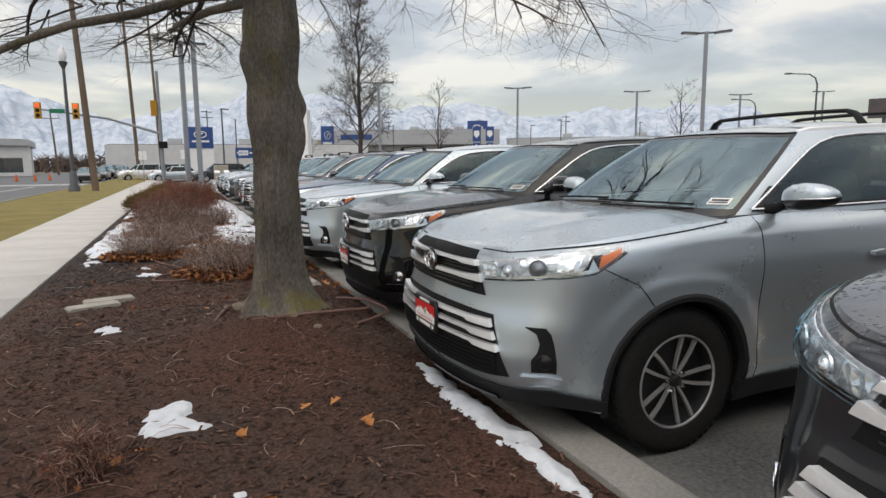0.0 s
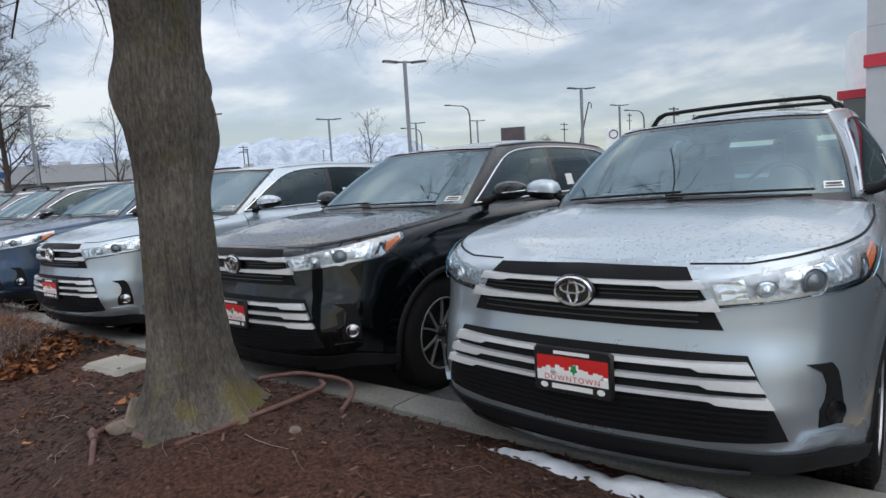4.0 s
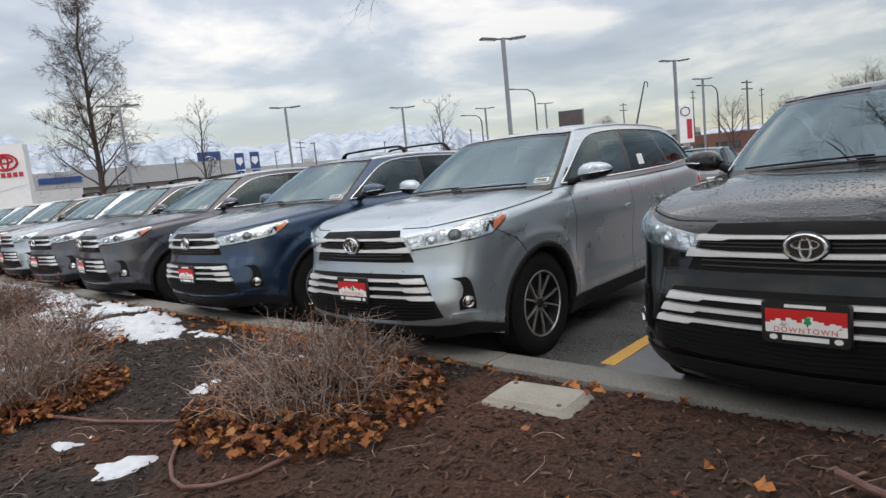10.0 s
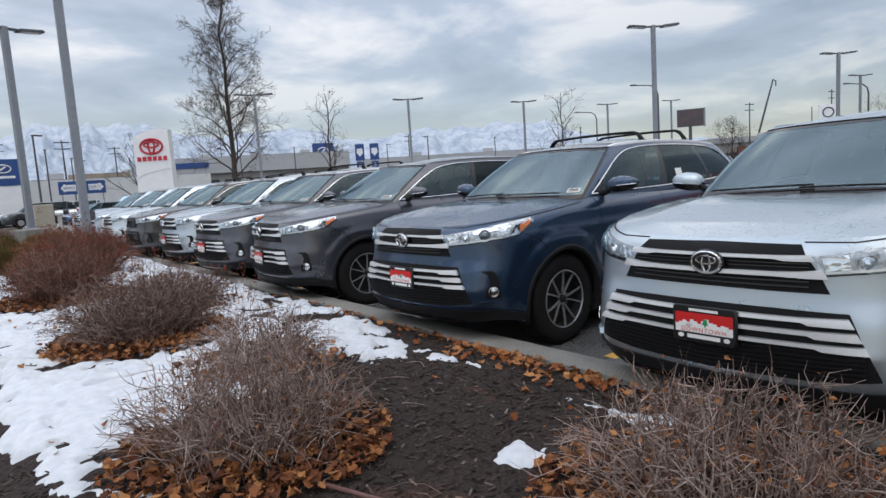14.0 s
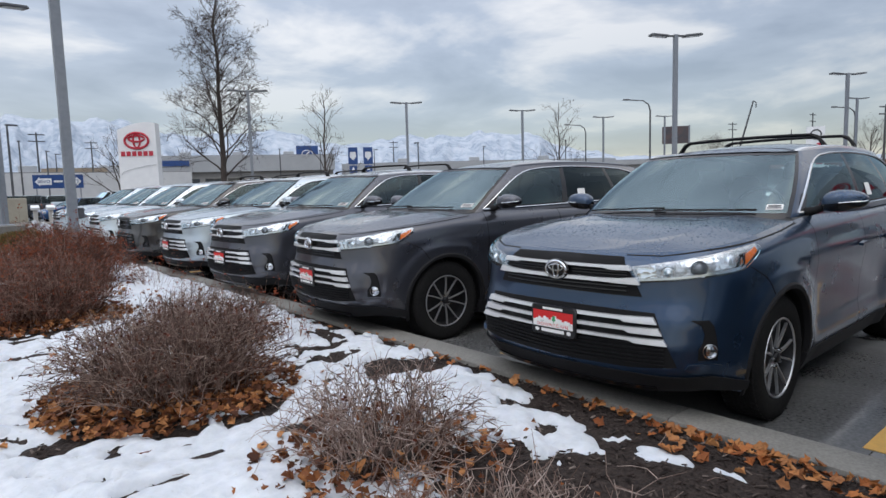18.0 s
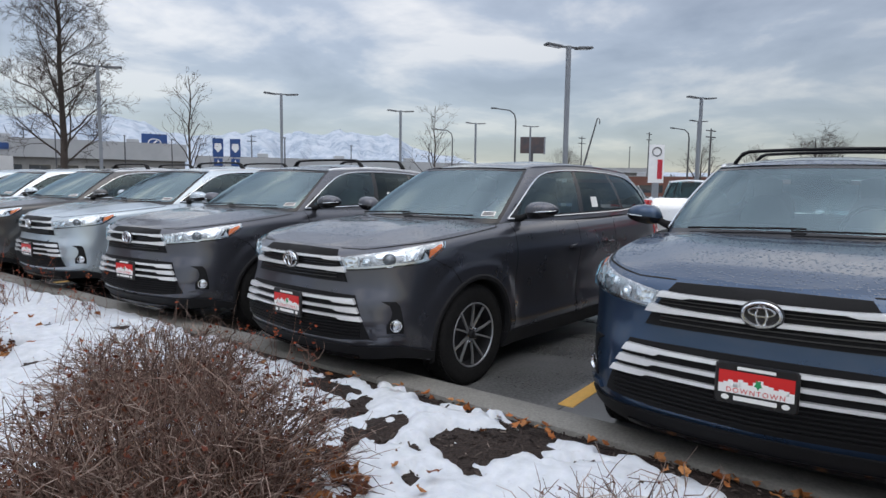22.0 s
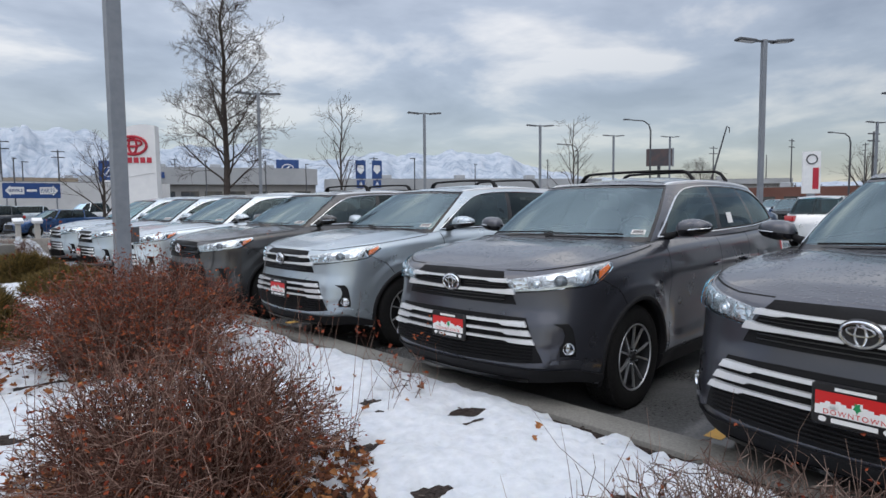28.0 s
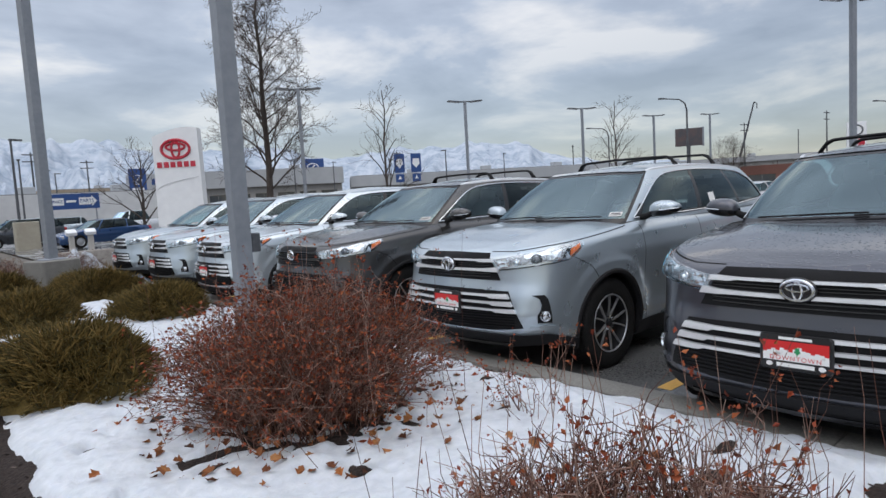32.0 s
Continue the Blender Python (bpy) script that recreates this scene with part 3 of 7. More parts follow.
# ---- the parked sport utility vehicles: one model, front at x = 0 facing -x ----
PLAN, PLAN_LEN = spline([(0, 0), (0.015, 0.25), (0.055, 0.48), (0.135, 0.68), (0.27, 0.825), (0.46, 0.91), (0.75, 0.95), (1.3, 0.957), (2.4, 0.9625),
                         (3.8, 0.955), (4.35, 0.93), (4.65, 0.84), (4.79, 0.66), (4.85, 0.35), (4.86, 0)], 900)
PLAN[0, 1] = PLAN[-1, 1] = 0
HUB_F, HUB_R, HUB_Z, ARCH = 0.95, 3.74, 0.38, 0.435


def lerp(x, *pts):
    return float(np.interp(x, [p[0] for p in pts], [p[1] for p in pts]))


def s_at_x(x):
    """Way round the plan outline at which the side has that x."""
    return float(np.interp(x, PLAN[:, 0], np.linspace(0, PLAN_LEN, len(PLAN))))


def plan_at(s):
    k = min(abs(s) / PLAN_LEN, 1.0) * (len(PLAN) - 1)
    i = min(int(k), len(PLAN) - 2)
    p = PLAN[i] + (PLAN[i + 1] - PLAN[i]) * (k - i)
    lo, hi = PLAN[max(i - 6, 0)], PLAN[min(i + 7, len(PLAN) - 1)]
    d = hi - lo
    if i < 6:
        d = np.array([d[0] * i / 6, d[1]])
    n = np.array([-d[1], d[0]]) / max(np.hypot(*d), 1e-9)
    if n[0] * 0 + n[1] < 0 and p[0] < 3:
        n = -n
    if i > len(PLAN) - 8:
        n = np.array([1.0, 0.0])
    elif p[0] > 4.3 and n[0] < 0:
        n = -n
    return p, n


def z_top(s):
    x = plan_at(s)[0][0]
    return lerp(x, (0.0, 1.062), (0.06, 1.068), (0.14, 1.08), (0.3, 1.10), (0.6, 1.135), (1.0, 1.175), (1.5, 1.205), (2.5, 1.22), (3.8, 1.245), (4.5, 1.26), (4.86, 1.23))


def inset(s, z):
    """How far the skin lies inside the plan outline at that height."""
    x = plan_at(s)[0][0]
    front = lerp(x, (0.0, 1.0), (0.2, 0.9), (0.55, 0.0))
    h = z_top(s) - z
    nose = lerp(z, (0.2, 0.07), (0.27, 0.01), (0.34, -0.02), (0.5, -0.035), (0.66, -0.03), (0.76, -0.012), (0.85, 0.0), (1.0, 0.012), (1.06, 0.03))
    doors = lerp(x, (1.35, 0.0), (1.6, 1.0), (3.05, 1.0), (3.3, 0.0))
    flank = lerp(z, (0.2, 0.10), (0.3, 0.055), (0.42, 0.03), (0.6, 0.022), (0.74, 0.012), (0.9, 0.0), (0.97, 0.0), (1.02, 0.008), (1.1, 0.024), (1.2, 0.05)) + doors * lerp(z, (0.3, 0.0), (0.40, -0.012), (0.50, 0.016), (0.72, 0.018), (0.9, 0.004), (0.98, 0.0))
    top = 0.055 * max(0.0, 1 - h / 0.085) ** 2
    d = nose * front + flank * (1 - front) + top - 0.035 * front * math.exp(-((abs(s) - 0.66) / 0.17) ** 2) * lerp(z, (0.28, 0.0), (0.36, 1.0), (0.5, 1.0), (0.75, 0.0))
    for hx in (HUB_F, HUB_R):
        r = math.hypot(x - hx, z - HUB_Z)
        q = min(1.0, max(0.0, (ARCH + 0.19 - r) / 0.10))
        d -= (0.017 * q * q * (3 - 2 * q) + 0.007 * math.exp(-((r - ARCH) / 0.05) ** 2)) * (1 - front) * min(1.0, max(0.0, (1.02 - z) / 0.12))
    return d


def skin(s, z, off=0.0):
    """A point of the lower body; off is metres outside the skin. Negative s: the other side."""
    p, n = plan_at(s)
    q = p + n * (off - inset(s, z))
    if abs(s) < 1e-6 or abs(abs(s) - PLAN_LEN) < 1e-6:
        q[1] = 0
    nose_up = lerp(z, (0.2, 0.07), (0.345, 0.07), (0.57, 0.045), (0.74, 0.05), (0.87, 0.045), (1.0, 0.008), (1.05, 0.0)) * lerp(p[0], (0.25, 1.0), (0.5, 0.0))
    return (q[0], q[1] if s >= 0 else -q[1], z + nose_up)


def ribbon(lo, hi, back, front, n=14, m=4, mirror=False):
    """A slab on the skin between two edge lines of (s, z), from back to front metres outside it."""
    g = Geo()
    sl, sh = np.array(lo, float), np.array(hi, float)
    tl, th = np.linspace(0, 1, len(sl)), np.linspace(0, 1, len(sh))
    ks = sorted(set(np.linspace(0, 1, n + 1)) | set(tl) | set(th))
    outer, inner = [], []
    for k in ks:
        a = (np.interp(k, tl, sl[:, 0]), np.interp(k, tl, sl[:, 1]))
        b = (np.interp(k, th, sh[:, 0]), np.interp(k, th, sh[:, 1]))
        sg = -1 if mirror else 1
        outer.append([skin(sg * (a[0] + (b[0] - a[0]) * t), a[1] + (b[1] - a[1]) * t, front) for t in np.linspace(0, 1, m + 1)])
        inner.append([skin(sg * (a[0] + (b[0] - a[0]) * t), a[1] + (b[1] - a[1]) * t, back) for t in np.linspace(0, 1, m + 1)])
    g.grid(outer)
    g.grid([[o[0], i[0]] for o, i in zip(outer, inner)])
    g.grid([[o[-1], i[-1]] for o, i in zip(outer, inner)])
    g.grid([outer[0], inner[0]])
    g.grid([outer[-1], inner[-1]])
    return g


def both(lo, hi):
    """Edge lines for s >= 0 carried over to the other side too."""
    return [(-s, z) for s, z in lo[::-1]] + lo, [(-s, z) for s, z in hi[::-1]] + hi


def body_strip(g, s0, s1, step, rows=26, low=0.21, sign=1, arch=None):
    n = max(2, int(abs(s1 - s0) / step))
    out = []
    for i in range(n + 1):
        s = s0 + (s1 - s0) * i / n
        zb = low
        if arch is not None:
            c = 1 - 2 * i / n
            s = s_at_x(arch - ARCH * math.sin(c * math.pi / 2))
            x = plan_at(s)[0][0]
            zb = HUB_Z + math.sqrt(max(0.0, ARCH ** 2 - (x - arch) ** 2))
        zt = z_top(s)
        out.append([skin(s * sign, zb + (zt - zb) * (k / rows), 0) for k in range(rows + 1)])
    g.grid(out)


# cabin: two outlines joined by the glass and pillars
CAB_LO = np.array([(1.12, 0), (1.155, 0.42), (1.30, 0.715), (1.60, 0.83), (2.65, 0.885), (3.55, 0.885), (4.3, 0.84), (4.66, 0.62), (4.76, 0)])
CAB_HI = np.array([(1.90, 0), (1.93, 0.36), (2.02, 0.55), (2.22, 0.63), (2.80, 0.665), (3.55, 0.66), (4.2, 0.62), (4.42, 0.48), (4.5, 0)])
CAB_LZ = [1.222, 1.216, 1.206, 1.205, 1.222, 1.24, 1.26, 1.265, 1.26]
CAB_HZ = [1.672, 1.668, 1.660, 1.669, 1.698, 1.690, 1.65, 1.615, 1.61]


def along(P, u):
    i = min(int(u), len(P) - 2)
    t = u - i
    p0, p1, p2, p3 = P[max(i - 1, 0)], P[i], P[i + 1], P[min(i + 2, len(P) - 1)]
    if i == 0:
        p0 = np.array([P[1][0], -P[1][1]]) if P.ndim > 1 else P[1]
    if i == len(P) - 2:
        p3 = np.array([P[-2][0], -P[-2][1]]) if P.ndim > 1 else P[-2]
    return 0.5 * (2 * p1 + (p2 - p0) * t + (2 * p0 - 5 * p1 + 4 * p2 - p3) * t * t + (3 * p1 - p0 - 3 * p2 + p3) * t ** 3)


CAB_LZ, CAB_HZ = np.array(CAB_LZ), np.array(CAB_HZ)


def cabin(u, t, side=1, off=0.0):
    """A point of the cabin's skin: u along the outline from the windscreen's middle, t from belt to roof."""
    a, b = along(CAB_LO, u), along(CAB_HI, u)
    za, zb = float(along(CAB_LZ, u)), float(along(CAB_HZ, u))
    bow = math.sin(math.pi * t)
    d = along(CAB_LO, min(u + 0.02, 8)) - along(CAB_LO, max(u - 0.02, 0))
    n = np.array([-d[1], d[0]])
    n = n / max(np.hypot(*n), 1e-9)
    p = a + (b - a) * t + n * (off + 0.022 * bow)
    return (p[0], side * p[1], za + (zb - za) * t + 0.012 * bow + off * 0.4)


def cab_panel(u0, u1, t0, t1, side=1, nu=10, nt=8, off=0.0, thick=0.0):
    """A panel of the cabin between two lines u0(t), u1(t), each a number or a pair (at belt, at roof)."""
    f = lambda u, t: u if not isinstance(u, tuple) else u[0] + (u[1] - u[0]) * t
    rows = []
    for j in range(nt + 1):
        t = t0 + (t1 - t0) * j / nt
        rows.append([cabin(f(u0, t) + (f(u1, t) - f(u0, t)) * i / nu, t, side, off) for i in range(nu + 1)])
    return Geo().grid(rows)


# side windows: one rounded opening from the mirror to the tail, in the cabin's own (u, t)
DLO_U, DLO_T = [2.80, 2.86, 2.92, 2.98, 3.06, 3.16, 3.32, 3.6, 4.2, 5.0, 5.4, 5.62, 5.78, 5.90, 5.98, 6.03], [0.045, 0.22, 0.42, 0.59, 0.735, 0.825, 0.885, 0.91, 0.915, 0.905, 0.885, 0.83, 0.70, 0.50, 0.30, 0.12]


def dlo_top(u):
    return float(np.interp(u, DLO_U, DLO_T))


def dlo_low(u):
    return lerp(u, (2.80, 0.045), (5.0, 0.045), (6.03, 0.12))


def side_pane(u0, u1, side, n=14):
    """Glass between two upright lines of the side opening; each line a number or (at belt, at roof)."""
    rows = []
    for i in range(n + 1):
        col = []
        for j in range(9):
            t = j / 8
            a = u0 if not isinstance(u0, tuple) else u0[0] + (u0[1] - u0[0]) * t
            b = u1 if not isinstance(u1, tuple) else u1[0] + (u1[1] - u1[0]) * t
            u = a + (b - a) * i / n
            col.append(cabin(u, dlo_low(u) + (dlo_top(u) - dlo_low(u)) * t, side))
        rows.append(col)
    return Geo().grid(rows)


def wheel_parts(wheel, dark):
    """Tyre, rim and spokes round the y axis, outer face to -y, hub at the empty."""
    ry = pose(0, 0, 0, 90)
    R, W, r = 0.381, 0.115, 0.242
    prof = [(r - 0.01, -W * 0.82), (r + 0.008, -W * 0.95), (r + 0.03, -W), (R - 0.05, -W * 1.02), (R - 0.022, -W * 0.95), (R - 0.006, -W * 0.8), (R, -W * 0.55), (R + 0.001, 0),
            (R, W * 0.55), (R - 0.006, W * 0.8), (R - 0.022, W * 0.95), (r + 0.03, W), (r - 0.01, W * 0.82)]
    tyre = Geo().lathe([(a, -b) for a, b in prof], 56, ry)
    t = part("tyre", tyre, RUBBER, wheel)
    tread = Geo()
    for k in range(56):
        for row, zc_ in enumerate((-0.085, -0.05, -0.016, 0.018, 0.052, 0.086)):
            m_ = pose(0, 0, 0, 0, 0, 360 / 56 * (k + 0.5 * (row % 2)))
            tread.box(R - 0.004, -0.016, zc_ - 0.012, R + 0.004, 0.016, zc_ + 0.012, ry @ m_)
    part("tread", tread, RUBBER, t)
    rim = Geo().lathe([(r + 0.006, 0.104), (r + 0.003, 0.112), (r - 0.005, 0.112), (r - 0.008, 0.104)], 48, ry)
    rimo = part("rim", rim, ALLOY, wheel)
    part("barrel", Geo().lathe([(r - 0.007, 0.105), (r - 0.014, 0.08), (r - 0.024, 0.03), (0.15, 0.02), (0.06, 0.03), (0.001, 0.03)], 40, ry), ALLOY_DARK, rimo)
    for k in range(5):
        for sgn in (-1, 1):
            g = Geo()
            rows = []
            for q in np.linspace(0, 1, 6):
                rr = 0.035 + (r - 0.045) * q
                ang = radians(72 * k) + sgn * ((0.30 - 0.10 * q) if dark else (0.20 + 0.09 * q))
                w = (0.0062 + 0.003 * q) if dark else (0.0066 - 0.001 * q)
                zc_ = 0.093 - 0.03 * (1 - q) ** 2 * 0.5 + 0.008 * q
                ca, sa = math.cos(ang), math.sin(ang)
                ring = []
                for dw, dz in ((-w * 1.1, -0.016), (-w, 0.0), (w, 0.0), (w * 1.1, -0.016)):
                    ring.append(ry @ Vector((rr * ca - dw * sa, rr * sa + dw * ca, zc_ + dz)))
                rows.append(ring)
            g.grid(rows, closed=True)
            part("spoke", g, ALLOY, rimo)
        part("lug_nut", Geo().lathe([(0.001, 0.098), (0.009, 0.097), (0.011, 0.08)], 6, ry @ pose(0.057 * math.cos(radians(72 * k + 36)), 0.057 * math.sin(radians(72 * k + 36)), 0)), CHROME, rimo)
    part("hub_cap", Geo().lathe([(0.001, 0.105), (0.022, 0.104), (0.03, 0.098), (0.034, 0.08)], 20, ry), ALLOY_DARK, rimo)


def ellipse_ring(cx, cz, rx, rz, tube_r, x, n=40, k=6):
    pts = [(x, cx + rx * math.cos(a), cz + rz * math.sin(a)) for a in np.linspace(0, 2 * math.pi, n + 1)]
    return Geo().tube(pts, tube_r, k, False)


def build_suv(rails=True, silver_lamp=True, plate=True, dark_wheels=False, black_grille=False, name="suv"):
    car = thing(name, "parked sport utility vehicle", "car")
    sF0, sF1 = s_at_x(HUB_F - ARCH), s_at_x(HUB_F + ARCH)
    sR0, sR1 = s_at_x(HUB_R - ARCH), s_at_x(HUB_R + ARCH)
    d0, d1, d2 = s_at_x(1.47), s_at_x(2.52), s_at_x(3.28)
    gap = 0.0035
    # painted shell
    g = Geo()
    for sg in (1, -1):
        body_strip(g, 0, sF0, 0.026, low=0.265, sign=sg)
        body_strip(g, sF0, sF1, 0.026, sign=sg, arch=HUB_F)
        body_strip(g, sF1, d0 - gap, 0.03, sign=sg)
    part("front_body", g, PAINT, car)
    g = Geo()
    for sg in (1, -1):
        body_strip(g, sR0, sR1, 0.03, sign=sg, arch=HUB_R)
        body_strip(g, sR1, PLAN_LEN, 0.05, sign=sg)
    part("rear_body", g, PAINT, car)
    # dark inner shell behind the gaps, wheel housings and floor
    inner = Geo()
    for sg in (1, -1):
        inner.grid([[skin(s * sg, z, -0.03) for z in (0.3, 0.6, 0.9, z_top(s) - 0.03)] for s in np.linspace(s_at_x(1.36), s_at_x(3.34), 12)])
    inner.grid([[skin(s, 0.29, -0.08), skin(-s, 0.29, -0.08)] for s in np.linspace(0.02, PLAN_LEN - 0.02, 40)])
    part("underbody", inner, BLACK_MATTE, car)
    for hx in (HUB_F, HUB_R):
        for sg in (1, -1):
            rows = []
            for a in np.linspace(-0.25, math.pi + 0.25, 15):
                x, z = hx + (ARCH - 0.004) * math.cos(a), HUB_Z + (ARCH - 0.004) * math.sin(a)
                s = s_at_x(x)
                o = skin(s, max(z, 0.2), -0.004)
                rows.append([(o[0], o[1] * sg, o[2]), (o[0], 0.55 * sg, o[2])])
            w = Geo().grid(rows)
            w.grid([[(r_[1][0], r_[1][1], r_[1][2]), (hx, 0.55 * sg, HUB_Z)] for r_ in rows])
            part("wheel_housing", w, BLACK_MATTE, car)
            # arch moulding
            rows = []
            for a in np.linspace(-0.32, math.pi + 0.32, 26):
                ring = []
                for rr, off in ((ARCH - 0.014, -0.03), (ARCH - 0.006, 0.004), (ARCH + 0.018, 0.008), (ARCH + 0.032, 0.0)):
                    x, z = hx + rr * math.cos(a), HUB_Z + rr * math.sin(a)
                    ring.append(skin(s_at_x(x) * sg, max(z, 0.21), off))
                rows.append(ring)
            part("arch_moulding", Geo().grid(rows), CLADDING, car)
    # doors
    for sg, mir in ((1, False), (-1, True)):
        for a, b in ((d0, d1), (d1, d2)):
            g = Geo()
            body_strip(g, a + gap, b - gap, 0.07, low=0.30, sign=sg)
            dr = part("door", g, PAINT, car)
            hs = b - 0.14
            part("door_handle", ribbon([(hs - 0.09, 0.955), (hs, 0.95), (hs + 0.09, 0.96)], [(hs - 0.09, 0.975), (hs, 0.985), (hs + 0.09, 0.982)], 0.012, 0.042, 10, 3, mir), PAINT, dr, "body-coloured door handle with a chrome strip")
        g = Geo()
        body_strip(g, d2 + gap, sR0, 0.05, sign=sg)
        part("rear_quarter", g, PAINT, car)
        part("sill_cladding", ribbon([(sF1 - 0.02, 0.2), (sR0 + 0.02, 0.2)], [(sF1 - 0.02, 0.33), (sR0 + 0.02, 0.335)], -0.05, 0.012, 20, 4, mir), CLADDING, car)
    # bonnet and cowl, ruled across from wing to wing
    hood, deck = Geo(), Geo()
    def row(s, crown, n=20):
        l, x = skin(s, z_top(s)), None
        out = []
        for k in range(n + 1):
            q = -1 + 2 * k / n
            rise = crown * (1 - abs(q) ** 2.6)
            crease = 0.012 * math.exp(-((abs(q) - 0.62) / 0.12) ** 2) * min(1, l[0] / 0.5)
            out.append((l[0], l[1] * q, l[2] + rise + crease))
        return out
    hood.grid([row(s, lerp(plan_at(s)[0][0], (0, 0.0), (0.05, 0.012), (0.2, 0.035), (0.7, 0.05), (1.22, 0.035))) for s in np.linspace(0.001, s_at_x(1.26), 34)])
    part("hood", hood, PAINT, car)
    deck.grid([row(s, 0.0, 6) for s in np.linspace(s_at_x(1.262), s_at_x(4.84), 24)])
    part("cowl", deck, INTERIOR, car)
    # cabin
    ws = Geo()
    ws.grid([[cabin(2.6 * abs(q), t, 1 if q >= 0 else -1) for q in np.linspace(-1, 1, 25)] for t in np.linspace(0.03, 0.965, 10)])
    part("windshield", ws, GLASS, car, "greenish windshield glass reflecting the sky")
    frit = Geo()
    for ta, tb in ((-0.02, 0.06), (0.93, 0.97)):
        frit.grid([[cabin(2.6 * abs(q), t, 1 if q >= 0 else -1, 0.001) for q in np.linspace(-1, 1, 25)] for t in (ta, tb)])
    for side in (1, -1):
        frit.grid([[cabin(u, t, side, 0.0012) for u in (2.46, 2.53, 2.61)] for t in np.linspace(0.0, 0.97, 14)])
    part("windshield_border", frit, BLACK_GLOSS, car)
    rw = Geo()
    rw.grid([[cabin(8 - 0.9 * abs(q), t, 1 if q >= 0 else -1) for q in np.linspace(-1, 1, 15)] for t in np.linspace(0.08, 0.86, 6)])
    part("rear_window", rw, PRIVACY, car)
    for side in (1, -1):
        for nm, u0, u1, mat in (("front_window", 2.80, 3.96, SIDE_GLASS), ("rear_side_window", 4.05, (5.0, 4.92), PRIVACY), ("quarter_window", (5.07, 5.0), 6.03, PRIVACY)):
            part(nm, side_pane(u0, u1, side), mat, car)
        frame_ = Geo()
        frame_.grid([[cabin(u, t, side) for t in np.linspace(-0.02, 1.0, 14)] for u in (2.6, 2.65, 2.7, 2.75, 2.80)])
        frame_.grid([[cabin(u, dlo_top(u) + (1.0 - dlo_top(u)) * t, side) for t in np.linspace(0, 1, 9)] for u in sorted(set(np.linspace(2.80, 6.03, 50)) | set(DLO_U))])
        frame_.grid([[cabin(u, t, side) for t in np.linspace(-0.02, 1.0, 14)] for u in np.linspace(6.03, 7.1, 10)])
        frame_.grid([[cabin(u, -0.03 + (dlo_low(u) + 0.03) * t, side) for t in (0, 0.5, 1)] for u in np.linspace(2.80, 6.03, 30)])
        part("pillar_frame", frame_, PAINT, car)
        for u0, u1 in ((3.96, 4.05), ((5.0, 4.92), (5.07, 5.0))):
            part("window_pillar", side_pane(u0, u1, side, 3), BLACK_GLOSS, car)
        part("window_trim", Geo().tube([cabin(u, dlo_top(u), side, 0.004) for u in sorted(set(np.linspace(2.80, 6.03, 60)) | set(DLO_U))], 0.0085, 6), CHROME, car, "bright chrome window trim")
        part("belt_trim", Geo().tube([cabin(u, dlo_low(u), side, 0.005) for u in np.linspace(2.80, 6.03, 40)], 0.0095, 6), CHROME, car, "bright chrome window trim")
        part("door_seal", Geo().tube([cabin(u, dlo_low(u) + 0.028, side, 0.001) for u in np.linspace(2.83, 5.95, 30)], 0.008, 6), BLACK_MATTE, car)
    # roof
    roof = Geo()
    us = np.linspace(0.0, 8.0, 49)
    rows = []
    for u in us:
        c = cabin(u, 1.0)
        crown = lerp(c[0], (1.89, 0.0), (2.2, 0.045), (3.0, 0.072), (3.9, 0.06), (4.5, 0.0))
        rows.append([(c[0], c[1] * q, c[2] + crown * (1 - abs(q) ** 2.4)) for q in np.linspace(-1, 1, 15)])
    roof.grid(rows)
    part("roof", roof, PAINT, car)
    for side in (1, -1):
        rows = []
        for u in np.linspace(2.62, 6.1, 34):
            c = cabin(u, 1.0, side)
            k = min(1.0, (u - 2.62) / 0.35, (6.1 - u) / 0.35)
            z0, hgt = c[2] - 0.004, 0.006 + 0.020 * max(k, 0.0)
            rows.append([(c[0], c[1] - side * a, z0 + b) for a, b in ((0.0, 0.0), (0.004, hgt * 0.8), (0.014, hgt), (0.034, hgt + 0.004), (0.046, 0.004))])
        part("roof_rail", Geo().grid(rows), BAR_SILVER if rails else PAINT, car)
    if rails:
        for x, w in ((2.66, 0.60), (3.52, 0.585)):
            zc_ = lerp(x, (2.66, 1.805), (3.52, 1.825))
            rows = []
            for q in np.linspace(-1, 1, 27):
                e_ = max(0.0, (abs(q) - 0.84) / 0.16)
                drop = 0.10 * e_ ** 2.2
                th = 0.014 + 0.014 * e_
                dp = 0.030 + 0.016 * e_
                c0 = (x + 0.03 * q * q, w * q * (1 + 0.03 * e_), zc_ + 0.012 * (1 - q * q) - drop)
                rows.append([(c0[0] + dp * math.cos(a), c0[1], c0[2] + th * math.sin(a)) for a in np.linspace(0, 2 * math.pi, 10, endpoint=False)])
            g = Geo().grid(rows, closed=True)
            g.face(rows[0]), g.face(rows[-1])
            part("cross_bar", g, BLACK_MATTE, car, "black roof cross bar")
    # nose: upper grille
    up = both([(0, 0.79), (0.52, 0.785)], [(0, 1.052), (0.40, 1.045)])
    gm = BLACK_MATTE
    part("upper_grille", ribbon(*up, -0.01, 0.006, 24, 6), gm, car)
    bar = BLACK_GLOSS if black_grille else BAR_SILVER
